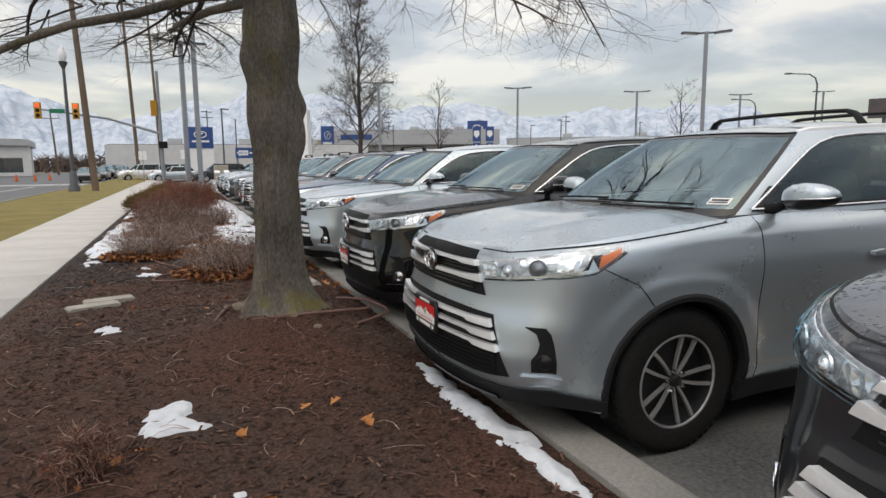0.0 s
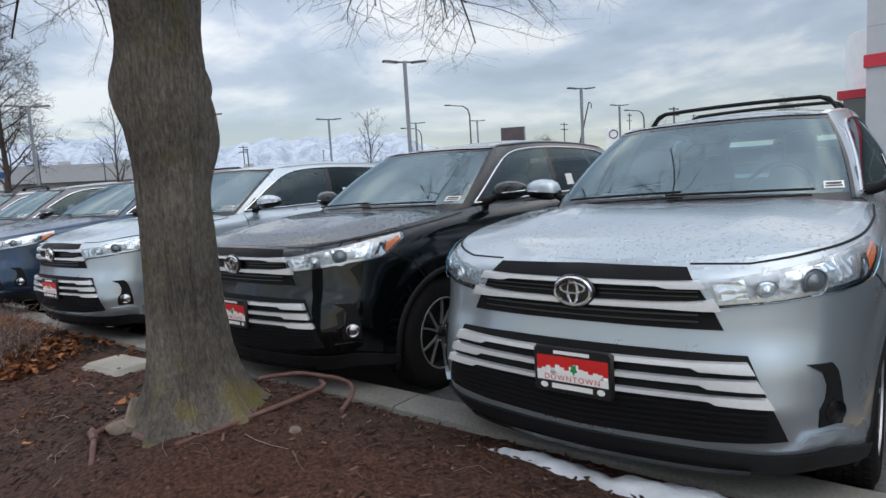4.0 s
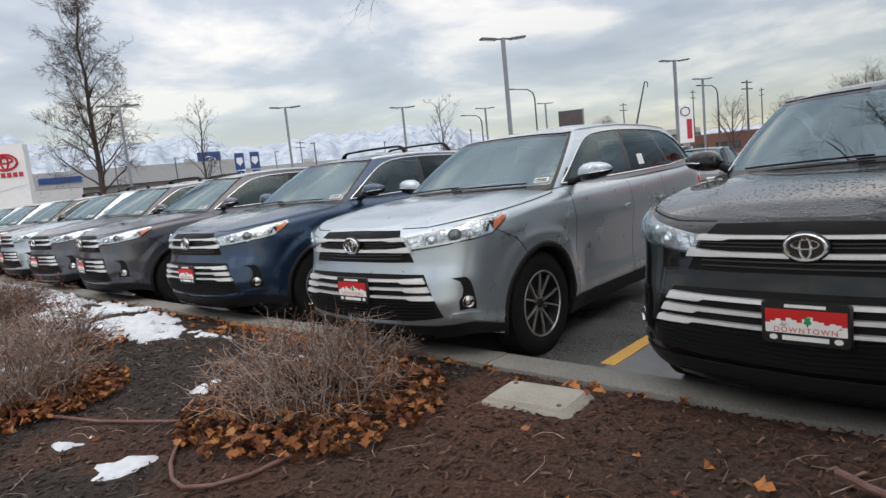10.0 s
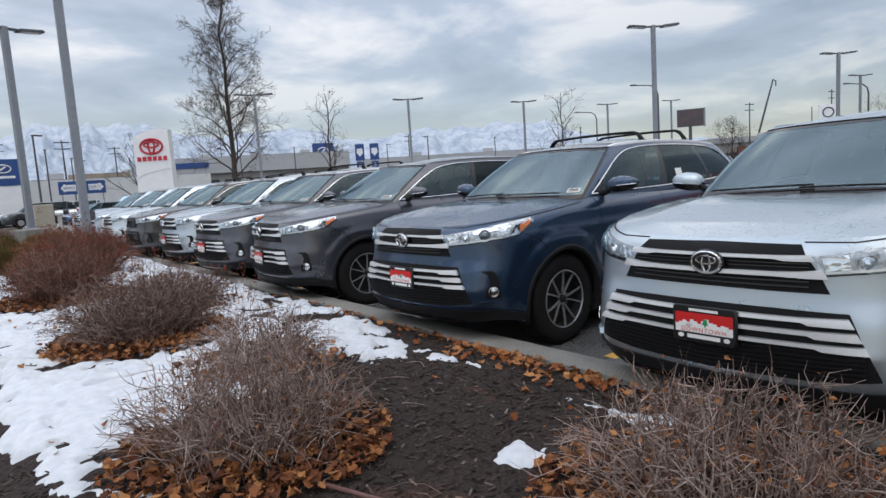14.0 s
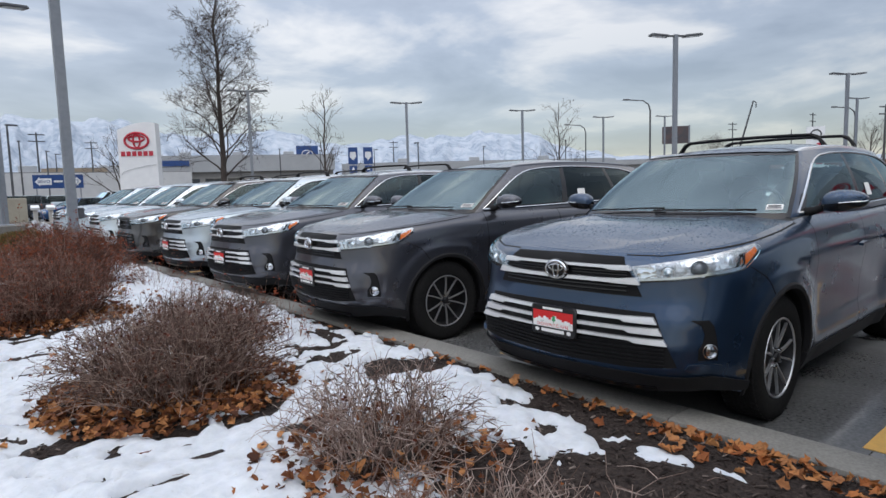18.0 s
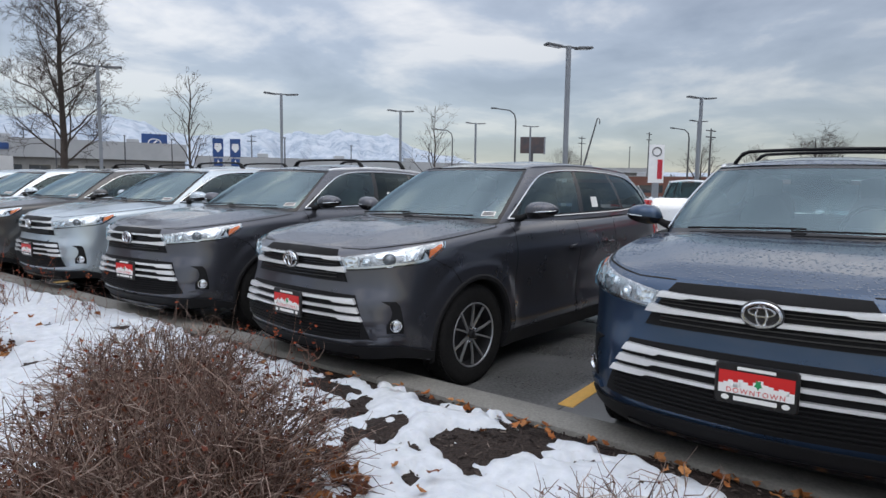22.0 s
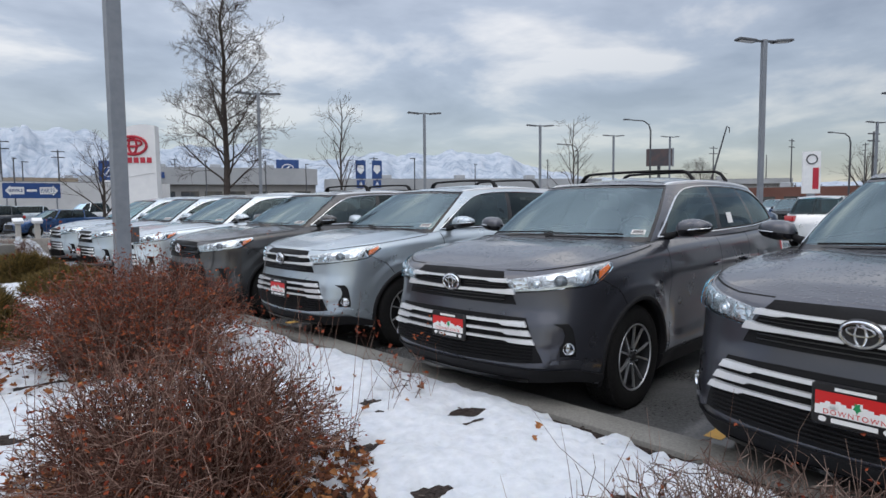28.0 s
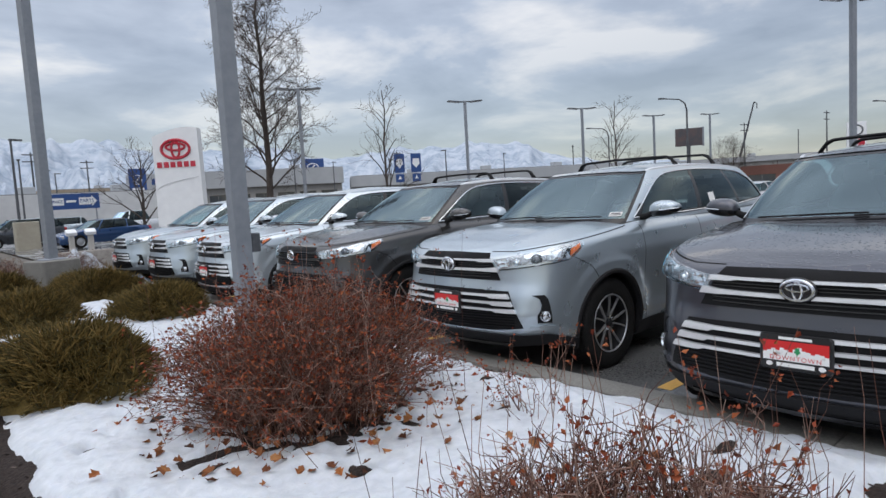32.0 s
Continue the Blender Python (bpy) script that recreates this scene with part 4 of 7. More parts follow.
    for lo, hi in ((both([(0, 0.972), (0.30, 0.970), (0.34, 0.958), (0.462, 0.958)], [(0, 0.990), (0.30, 0.990), (0.34, 0.991), (0.445, 0.996)])),
                   (both([(0, 0.862), (0.30, 0.862), (0.40, 0.858), (0.512, 0.856)], [(0, 0.886), (0.30, 0.888), (0.40, 0.893), (0.492, 0.905)]))):
        part("grille_bar", ribbon(lo, hi, 0.0, 0.035, 26, 3), bar, car, "silver grille bar")
    for z in (0.812, 0.836, 0.915, 0.938):
        part("grille_slat", ribbon(*both([(0, z), (0.44, z)], [(0, z + 0.008), (0.44, z + 0.008)]), 0.0, 0.016, 20, 1), BLACK_GLOSS, car)
    em = part("emblem_backing", Geo().lathe([(0.001, 0.012), (0.080, 0.010), (0.088, 0.0)], 36, pose(-0.028, 0, 0.955, 0, -90) @ Matrix.Diagonal((0.76, 1, 1, 1))), BLACK_GLOSS, car)
    part("emblem_ring", ellipse_ring(0, 0.955, 0.073, 0.051, 0.0082, -0.038), CHROME, em, "plain oval chrome badge")
    part("emblem_inner_ring", ellipse_ring(0, 0.968, 0.050, 0.019, 0.0052, -0.039), CHROME, em)
    part("emblem_inner_ring", ellipse_ring(0, 0.955, 0.020, 0.045, 0.0052, -0.039), CHROME, em)
    # nose: lower grille with three bars
    low = both([(0, 0.36), (0.45, 0.368), (0.70, 0.40)], [(0, 0.712), (0.30, 0.710), (0.59, 0.702)])
    part("lower_grille", ribbon(*low, -0.01, 0.006, 26, 8), gm, car)
    for z, w in ((0.652, 0.605), (0.596, 0.630), (0.540, 0.655)):
        lo, hi = both([(0, z + 0.010), (w - 0.19, z + 0.009), (w - 0.165, z - 0.003), (w, z - 0.004)], [(0, z + 0.027), (w - 0.19, z + 0.027), (w - 0.165, z + 0.028), (w - 0.018, z + 0.031)])
        part("grille_bar", ribbon(lo, hi, 0.0, 0.034, 30, 3), bar, car, "silver grille bar")
    for z in (0.385, 0.41, 0.435, 0.46, 0.485, 0.51):
        part("grille_slat", ribbon(*both([(0, z), (0.64, z + 0.02)], [(0, z + 0.01), (0.64, z + 0.028)]), 0.0, 0.018, 20, 1), BLACK_MATTE, car)
    part("bumper_lip", ribbon(*both([(0, 0.225), (0.55, 0.225), (0.9, 0.25), (sF0 - 0.004, 0.285)], [(0, 0.335), (0.72, 0.335), (0.9, 0.338), (sF0 - 0.004, 0.342)]), -0.02, 0.018, 40, 5), CLADDING, car, "dark plastic lower bumper lip")
    part("skid_strip", ribbon(*both([(0, 0.235), (0.6, 0.235)], [(0, 0.265), (0.6, 0.262)]), 0.015, 0.034, 24, 2), BLACK_GLOSS, car)
    # lamps
    for mir in (False, True):
        sg = -1 if mir else 1
        lamp_lo = [(0.50, 0.872), (0.72, 0.900), (0.92, 0.935), (1.08, 0.980), (1.24, 1.075)]
        lamp_hi = [(0.45, 0.985), (0.62, 1.018), (0.85, 1.056), (1.05, 1.084), (1.255, 1.106)]
        hl = part("headlight", ribbon(lamp_lo, lamp_hi, -0.01, 0.003, 24, 6, mir), REFLECTOR, car, "clear headlight with bright reflector")
        for s_, z_, r_ in ((0.655, 0.945, 0.034), (0.815, 0.974, 0.043)):
            c, d = Vector(skin(sg * s_, z_, 0.004)), Vector(skin(sg * s_, z_, 1.0))
            q = (d - c).to_track_quat("Z", "Y").to_matrix().to_4x4()
            part("projector", Geo().lathe([(r_, 0.004), (r_ * 0.92, 0.001), (r_ * 0.74, 0.003), (r_ * 0.70, 0.009), (r_ * 0.5, 0.015), (0.001, 0.018)], 24, Matrix.Translation(c) @ q), LENS_DARK if s_ > 0.7 else FACETS, hl)
            part("projector_ring", Geo().lathe([(r_ + 0.005, 0.0), (r_ + 0.004, 0.007), (r_, 0.006), (r_ - 0.001, 0.0)], 24, Matrix.Translation(c) @ q), CHROME, hl)
        part("lamp_wedge", ribbon([(1.015, 0.966), (1.10, 0.995)], [(1.075, 1.058), (1.125, 1.062)], 0.0, 0.005, 6, 3, mir), BLACK_GLOSS, hl)
        part("turn_signal", ribbon([(1.10, 0.998), (1.222, 1.068)], [(1.115, 1.052), (1.226, 1.090)], 0.0, 0.007, 6, 3, mir), AMBER, hl, "amber turn signal")
        for lo_, hi_ in (([(0.505, 0.895), (0.60, 0.908)], [(0.485, 0.972), (0.585, 1.000)]), ([(0.72, 0.985), (0.92, 1.025)], [(0.72, 1.022), (0.92, 1.055)]), ([(0.90, 0.962), (1.0, 0.985)], [(0.915, 1.030), (1.035, 1.062)])):
            part("reflector_cell", ribbon(lo_, hi_, 0.0, 0.0055, 8, 4, mir), FACETS, hl)
        part("lamp_strip", ribbon([(0.505, 0.877), (0.72, 0.903), (0.92, 0.938), (1.06, 0.973), (1.10, 0.99)], [(0.50, 0.893), (0.72, 0.919), (0.92, 0.955), (1.05, 0.99), (1.075, 1.04)], 0.0, 0.009, 16, 1, mir), CHROME, hl)
        part("lamp_edge", ribbon([(0.49, 0.861), (0.72, 0.889), (0.92, 0.924), (1.09, 0.970), (1.255, 1.067)], [(0.495, 0.873), (0.72, 0.901), (0.92, 0.936), (1.08, 0.981), (1.242, 1.076)], -0.005, 0.005, 20, 1, mir), BLACK_GLOSS, hl)
        part("lens", ribbon(lamp_lo, lamp_hi, 0.020, 0.024, 24, 6, mir), LENS, hl).visible_shadow = False
        fp = part("fog_pocket", ribbon([(0.765, 0.670), (0.82, 0.640), (0.835, 0.595), (0.825, 0.55), (0.80, 0.51), (0.80, 0.44)], [(0.86, 0.668), (0.885, 0.64), (0.898, 0.595), (0.905, 0.55), (0.912, 0.50), (0.91, 0.44)], -0.01, 0.005, 14, 6, mir), BLACK_MATTE, car)
        part("bumper_shelf", ribbon([(0.735, 0.385), (0.93, 0.385)], [(0.755, 0.418), (0.935, 0.418)], -0.005, 0.02, 8, 3, mir), PAINT, car)
        part("hood_gap", ribbon([(0.41, 1.052), (0.62, 1.052), (0.9, 1.083), (1.255, 1.112), (s_at_x(1.0), z_top(s_at_x(1.0)) - 0.028), (s_at_x(1.28), z_top(s_at_x(1.28)) - 0.016)], [(0.41, 1.058), (0.62, 1.058), (0.9, 1.089), (1.255, 1.118), (s_at_x(1.0), z_top(s_at_x(1.0)) - 0.022), (s_at_x(1.28), z_top(s_at_x(1.28)) - 0.010)], -0.01, 0.0015, 30, 1, mir), BLACK_MATTE, car)
        cs = s_at_x(1.26)
        p0, p1 = Vector(skin(sg * cs, z_top(cs) - 0.012, 0.002)), Vector(cabin(2.45, 0.0, sg, 0.004))
        part("wing_seam", Geo().tube([p0, p0.lerp(p1, 0.5) + Vector((0.02, 0, 0.012)), p1], 0.003, 5), BLACK_MATTE, car)
        part("bumper_seam", ribbon([(1.13, 0.992), (s_at_x(0.66), 0.905), (s_at_x(0.74), 0.80)], [(1.13, 0.997), (s_at_x(0.66) + 0.003, 0.910), (s_at_x(0.74) + 0.005, 0.803)], -0.01, 0.0015, 14, 1, mir), BLACK_MATTE, car)
        c = Vector(skin(sg * 0.858, 0.498, 0.004))
        q = (Vector(skin(sg * 0.858, 0.498, 1.0)) - c).to_track_quat("Z", "Y").to_matrix().to_4x4()
        part("fog_light", Geo().lathe([(0.042, -0.01), (0.041, 0.010), (0.036, 0.011), (0.033, 0.001), (0.016, 0.006), (0.001, 0.007)], 28, Matrix.Translation(c) @ q), CHROME if silver_lamp else BLACK_GLOSS, fp, "round fog light")
        # tail lamp wrapping round
        sr = s_at_x(4.35)
        part("tail_light", ribbon([(sr, 0.98), (sr + 0.3, 0.93), (sr + 0.55, 0.93)], [(sr + 0.02, 1.10), (sr + 0.3, 1.13), (sr + 0.55, 1.1)], -0.01, 0.012, 14, 4, mir), RED_LENS, car)
        # mirror
        mx, my, mz = 1.66, 0.868, 1.272
        rows = []
        for yy, z0, z1, x0, x1 in ((-0.012, -0.012, 0.012, -0.02, 0.03), (0.0, -0.034, 0.040, -0.050, 0.045), (0.015, -0.046, 0.066, -0.068, 0.056), (0.05, -0.052, 0.086, -0.080, 0.062), (0.11, -0.050, 0.094, -0.082, 0.064), (0.165, -0.040, 0.090, -0.070, 0.068), (0.21, -0.026, 0.076, -0.046, 0.070), (0.238, -0.010, 0.058, -0.016, 0.070), (0.248, 0.010, 0.038, 0.018, 0.066)):
            cx, cz_, rx, rz = (x0 + x1) / 2, (z0 + z1) / 2, (x1 - x0) / 2, (z1 - z0) / 2
            row_ = []
            for j in range(24):
                b = 2 * math.pi * (j + 0.5) / 24
                cb, sb = math.cos(b), math.sin(b)
                ex = 0.9 if cb < 0 else 0.45
                row_.append((mx + cx + rx * math.copysign(abs(cb) ** ex, cb), (my + 0.05 + yy) * sg, mz + 0.012 + cz_ + rz * math.copysign(abs(sb) ** 0.8, sb)))
            rows.append(row_)
        split = 12
        up_, dn_ = Geo(), Geo()
        up_.grid([[r_[23]] + r_[:split + 1] for r_ in rows])
        up_.face(rows[-1][:split + 1])
        dn_.grid([[r_[j] for j in range(split, 24)] for r_ in rows])
        dn_.face(rows[-1][split:])
        mo = part("side_mirror", up_, PAINT, car)
        part("mirror_lower_shell", dn_, BLACK_GLOSS, mo)
        part("mirror_foot", Geo().tube([(mx - 0.03, (my - 0.05) * sg, mz - 0.045), (mx - 0.015, (my + 0.01) * sg, mz - 0.030), (mx - 0.01, (my + 0.06) * sg, mz - 0.006)], [0.034, 0.027, 0.024], 10), BLACK_MATTE, mo)
        part("mirror_triangle", cab_panel(2.80, (2.98, 2.90), 0.05, 0.30, 1 if sg > 0 else -1, 4, 4, 0.003), BLACK_GLOSS, car)
        part("mirror_signal", Geo().tube([rows[k][split] for k in range(4, 9)], 0.005, 6), CHROME, mo)
        part("mirror_glass", Geo().face([(p[0] + 0.001, p[1], p[2]) for p in [rows[2][23], rows[2][0], rows[4][2], rows[6][2], rows[7][0], rows[7][23], rows[6][21], rows[4][21]]]), CHROME, mo)
    # plate
    if plate:
        pl = part("license_plate_frame", Geo().box(-0.165, -0.092, -0.008, 0.165, 0.092, 0.008, pose(-0.064, 0, 0.645, 90, 0, -90), 0.012), PLATE_BLACK, car, "black dealer plate with red band and white skyline")
        f = pose(-0.073, 0, 0.645, 90, 0, -90)
        def flat(x0, z0, x1, z1, lift):
            return Geo().face([f @ Vector(p) for p in ((x0, z0, lift), (x1, z0, lift), (x1, z1, lift), (x0, z1, lift))])
        part("plate_band", flat(-0.148, -0.005, 0.148, 0.058, 0.001), PLATE_RED, pl)
        part("plate_field", flat(-0.148, -0.042, 0.148, -0.012, 0.001), PAPER, pl)
        hts = (0.012, 0.02, 0.03, 0.022, 0.036, 0.028, 0.018, 0.034, 0.045, 0.03, 0.026, 0.016, 0.024, 0.02, 0.012)
        sk = Geo()
        for i, h in enumerate(hts):
            x0 = -0.148 + i * 0.0197
            sk.face([f @ Vector(p) for p in ((x0, -0.013, 0.0018), (x0 + 0.0197, -0.013, 0.0018), (x0 + 0.0197, -0.013 + h, 0.0018), (x0, -0.013 + h, 0.0018))])
        part("plate_skyline", sk, PAPER, pl)
        part("plate_mark", Geo().face([f @ Vector((0.01 + r_ * math.cos(a), 0.012 + r_ * 1.5 * math.sin(a), 0.0026)) for a, r_ in [(i * math.pi / 5 + 0.3, 0.017 if i % 2 else 0.010) for i in range(10)]]), PLATE_GREEN, pl)
        for word, zz, size, mat in (("DOWNTOWN", -0.0375, 0.031, PLATE_RED),):
            cu_ = bpy.data.curves.new("plate_word", "FONT")
            cu_.body, cu_.size, cu_.align_x, cu_.space_character = word, size, "CENTER", 1.25
            tmp = bpy.data.objects.new("plate_word", cu_)
            scene.collection.objects.link(tmp)
            me = bpy.data.meshes.new_from_object(tmp.evaluated_get(bpy.context.evaluated_depsgraph_get()))
            bpy.data.objects.remove(tmp)
            me.transform(f @ Matrix.Translation((0, zz, 0.0024)))
            part("plate_word", me, mat, pl)
        part("plate_bar", flat(-0.075, 0.066, 0.075, 0.080, 0.0012), PAPER, pl, "white lettering bar")
        part("plate_bar", flat(-0.085, -0.072, 0.085, -0.052, 0.0012), PAPER, pl, "white lettering bar")
        for sx in (-1, 1):
            part("plate_badge", Geo().face([f @ Vector((sx * 0.118 + 0.016 * math.cos(a), -0.062 + 0.012 * math.sin(a), 0.0012)) for a in np.linspace(0, 2 * math.pi, 16, endpoint=False)]), PAPER, pl)
    # wipers, stock tag and cabin
    for y0, y1 in ((0.60, -0.05), (0.02, -0.62)):
        pts = []
        for k in np.linspace(0, 1, 8):
            y = y0 + (y1 - y0) * k
            u = np.interp(abs(y), [0, 0.36, 0.6, 0.8], [0, 0.9, 1.6, 2.4])
            pts.append(cabin(u, 0.055 + 0.03 * k, 1 if y >= 0 else -1, 0.022))
        part("wiper", Geo().tube(pts, 0.006, 6), BLACK_MATTE, car)
    tag = [cabin(u, t, -1, 0.004) for u, t in ((1.85, 0.10), (2.28, 0.10), (2.28, 0.17), (1.85, 0.17))]
    tg = part("stock_tag", Geo().face(tag), PAPER, car, "white stock number tag inside the windshield")
    bars = Geo()
    for a, b, c_, d_ in ((0.12, 0.88, 0.5, 0.78), (0.08, 0.92, 0.2, 0.36)):
        P = [Vector(p) for p in tag]
        mp = lambda p, q: P[0].lerp(P[1], p).lerp(P[3].lerp(P[2], p), q) + Vector((-0.003, 0, 0.002))
        bars.face([mp(a, c_), mp(b, c_), mp(b, d_), mp(a, d_)])
    part("tag_print", bars, INK, tg)
    st = [cabin(u, t, -1, 0.004) for u, t in ((4.24, 0.16), (4.38, 0.16), (4.38, 0.36), (4.24, 0.36))]
    part("window_sticker", Geo().face(st), PAPER, car, "white price sticker inside the rear side window")
    dash = Geo()
    dash.grid([[(1.35 + 0.05 * abs(q), 0.78 * q, 1.20), (1.6 + 0.03 * abs(q), 0.8 * q, 1.235), (1.85, 0.8 * q, 1.22), (1.92, 0.78 * q, 1.17)] for q in np.linspace(-1, 1, 9)])
    part("dashboard", dash, INTERIOR, car)
    for sg in (1, -1):
        part("seat_back", Geo().tube([(2.72, 0.37 * sg, 1.15), (2.76, 0.37 * sg, 1.29), (2.80, 0.37 * sg, 1.41)], [0.2, 0.19, 0.13], 10), SEAT_CLOTH, car)
        part("headrest", Geo().tube([(2.80, 0.37 * sg, 1.42), (2.82, 0.37 * sg, 1.47), (2.84, 0.37 * sg, 1.57), (2.85, 0.37 * sg, 1.59)], [0.08, 0.11, 0.105, 0.05], 10), SEAT_CLOTH, car)
        part("rear_headrest", Geo().tube([(3.66, 0.40 * sg, 1.21), (3.68, 0.40 * sg, 1.37), (3.70, 0.4 * sg, 1.47), (3.70, 0.4 * sg, 1.49)], [0.17, 0.15, 0.1, 0.04], 10), SEAT_CLOTH, car)
    part("steering_wheel", Geo().tube([(2.02 + 0.05 * math.sin(a), -0.37 + 0.18 * math.cos(a), 1.22 + 0.17 * math.sin(a)) for a in np.linspace(0, 2 * math.pi, 25)], 0.014, 6, False), BLACK_MATTE, car)
    part("rear_view_mirror", Geo().box(-0.015, -0.12, -0.035, 0.02, 0.12, 0.035, pose(1.95, 0, 1.57), 0.012), BLACK_MATTE, car)
    # wheels
    for hx in (HUB_F, HUB_R):
        for sg in (1, -1):
            w = new("wheel")
            w.parent = car
            w.matrix_basis = pose(hx, sg * 0.815, HUB_Z, 0, 0, 180 if sg > 0 else 0)
            if hx == HUB_F and sg == 1:
                wheel_parts(w, dark_wheels)
                first = w
            else:
                for ch in first.children:
                    o = ch.copy()
                    scene.collection.objects.link(o)
                    o.parent = w
                    for c2 in ch.children:
                        o2 = c2.copy()
                        scene.collection.objects.link(o2)
                        o2.parent = o
    return car


def paint(car, color, metal=None):
    for o in car.children_recursive:
        if o.type == "MESH" and o.data.materials and o.data.materials[0] == PAINT:
            o.color = (*color, 1)


BROWNISH = (0.075, 0.073, 0.073)
SILVER, GREY, BLUE, BLACK, WHITE, DARK = (0.46, 0.525, 0.575), (0.084, 0.087, 0.104), (0.028, 0.056, 0.108), (0.004, 0.006, 0.008), (0.62, 0.68, 0.72), (0.05, 0.055, 0.065)
suv = build_suv()
suv_plain = build_suv(rails=False)
suv_base = build_suv(silver_lamp=False, dark_wheels=True)
suv_dark = build_suv(black_grille=True, plate=False, silver_lamp=False)
ROW = [  # front x, middle y, turn, colour, rails, words
    (-0.10, 0.53, 0, DARK, False, "dark grey sport utility vehicle parked at the kerb"),
    (-0.17, 3.37, 0, SILVER, "base", "silver sport utility vehicle with roof rails parked at the kerb"),
    (-0.04, 5.82, -1.5, BLACK, False, "black sport utility vehicle parked at the kerb behind the tree"),
    (-0.09, 8.65, 0.8, SILVER, False, "silver sport utility vehicle beaded with rain"),
    (-0.03, 11.38, 1.5, BLUE, True, "dark blue sport utility vehicle with roof rails"),
    (-0.06, 14.43, -4, GREY, False, "dark grey sport utility vehicle beaded with rain"),
    (0.01, 16.94, 2.5, GREY, True, "dark grey sport utility vehicle with roof rails"),
    (0.14, 19.68, 0, SILVER, True, "silver sport utility vehicle with roof rails"),
    (0.00, 22.22, 0, BROWNISH, "dark", "brownish grey sport utility vehicle with a dark grille"),
    (0.00, 24.93, 0, WHITE, False, "pale silver sport utility vehicle"),
    (0.00, 27.44, 0, SILVER, False, "silver sport utility vehicle far down the row"),
    (0.00, 30.05, 0, SILVER, False, "silver sport utility vehicle at the end of the row"),
]
for i, (x, y, rz, col, rails, words) in enumerate(ROW):
    m_ = pose(x, y, 0, 0, 0, rz)
    c = copy_thing({True: suv, False: suv_plain, "base": suv_base, "dark": suv_dark}[rails], m_)
    tagged(c, words, "car", "cars in the row")
    paint(c, col)
for proto in (suv, suv_plain, suv_base, suv_dark):
    for o in (*proto.children_recursive, proto):
        bpy.data.objects.remove(o)

# ---- plants ----
def twig_mesh(name, curves, material, n=3):
    """Thin tapering twigs: curves is a list of (points, start radius, end radius)."""
    V, F, base, groups = [], [], 0, {}
    for pts, r0, r1 in curves:
        groups.setdefault(len(pts), []).append((pts, r0, r1))
    for count, items in groups.items():
        P = np.array([c[0] for c in items], float)
        D = np.gradient(P, axis=1)
        D /= np.linalg.norm(D, axis=2, keepdims=True) + 1e-9
        A = np.cross(D, (0.31, 0.52, 0.79))
        A /= np.linalg.norm(A, axis=2, keepdims=True) + 1e-9
        B = np.cross(D, A)
        f = np.linspace(0, 1, count)[None, :, None]
        R = np.array([c[1] for c in items])[:, None, None] * (1 - f) + np.array([c[2] for c in items])[:, None, None] * f
        ring = np.stack([P + R * (A * math.cos(2 * math.pi * k / n) + B * math.sin(2 * math.pi * k / n)) for k in range(n)], 2)
        V.append(ring.reshape(-1, 3))
        k = np.arange(n)
        q = np.stack([k, (k + 1) % n, (k + 1) % n + n, k + n], 1)
        step = (np.arange(count - 1) * n)[:, None, None]
        whole = (np.arange(len(items)) * count * n)[:, None, None, None]
        F.append((base + whole + step + q).reshape(-1, 4))
        base += len(items) * count * n
    V, F = np.concatenate(V), np.concatenate(F)
    me = bpy.data.meshes.new(name)
    me.vertices.add(len(V))
    me.vertices.foreach_set("co", V.astype(np.float32).ravel())
    me.loops.add(len(F) * 4)
    me.loops.foreach_set("vertex_index", F.astype(np.int32).ravel())
    me.polygons.add(len(F))
    me.polygons.foreach_set("loop_start", np.arange(0, len(F) * 4, 4, dtype=np.int32))
    me.polygons.foreach_set("use_smooth", np.ones(len(F), bool))
    me.update(calc_edges=True)
    me.materials.append(material)
    return me


def leaf_mesh(name, places, material, rng, size=(0.02, 0.04), lobes=False):
    """Curled leaves: each a folded blade, lobed for the big fallen ones."""
    V, F = [], []
    out = [(0, 0), (0.35, 0.28), (0.25, 0.5), (0.55, 0.62), (0.3, 0.75), (0, 1.0), (-0.3, 0.75), (-0.55, 0.62), (-0.25, 0.5), (-0.35, 0.28)] if lobes else [(0, 0), (0.3, 0.4), (0, 1.0), (-0.3, 0.4)]
    for p in places:
        s = rng.uniform(*size)
        m_ = Euler((rng.uniform(-0.7, 0.7) if lobes else rng.uniform(-1.5, 1.5), rng.uniform(-0.6, 0.6) if lobes else rng.uniform(-1.5, 1.5), rng.uniform(0, 6.28))).to_matrix()
        b = len(V)
        curl = rng.uniform(-1.2, 1.6)
        for x, y in out:
            q = m_ @ Vector((x * s, (y - 0.5) * s, (abs(x) * 0.6 + (y - 0.5) ** 2 * curl) * s))
            V.append((p[0] + q.x, p[1] + q.y, p[2] + q.z + (0.25 * s if lobes else 0)))
        n_ = len(out)
        F += [tuple(b + i for i in range(n_ // 2 + 1)), (b, *[b + i for i in range(n_ // 2, n_)])]
    me = bpy.data.meshes.new(name)
    me.from_pydata(V, [], F)
    me.materials.append(material)
    return me


def leafy(name, *stops, rough=0.75):
    m_ = Mat(name, stops[0], rough)
    n_ = len(stops)
    m_.put("Base Color", m_.mix(m_.ramp(m_.noise(m_.coord("Object"), 60, 3), (0.4, 0.0), (0.7, 0.35)), m_.ramp(m_.rand(True), *[(i / (n_ - 1), c) for i, c in enumerate(stops)]), (0.03, 0.015, 0.01)))
    return m_.m


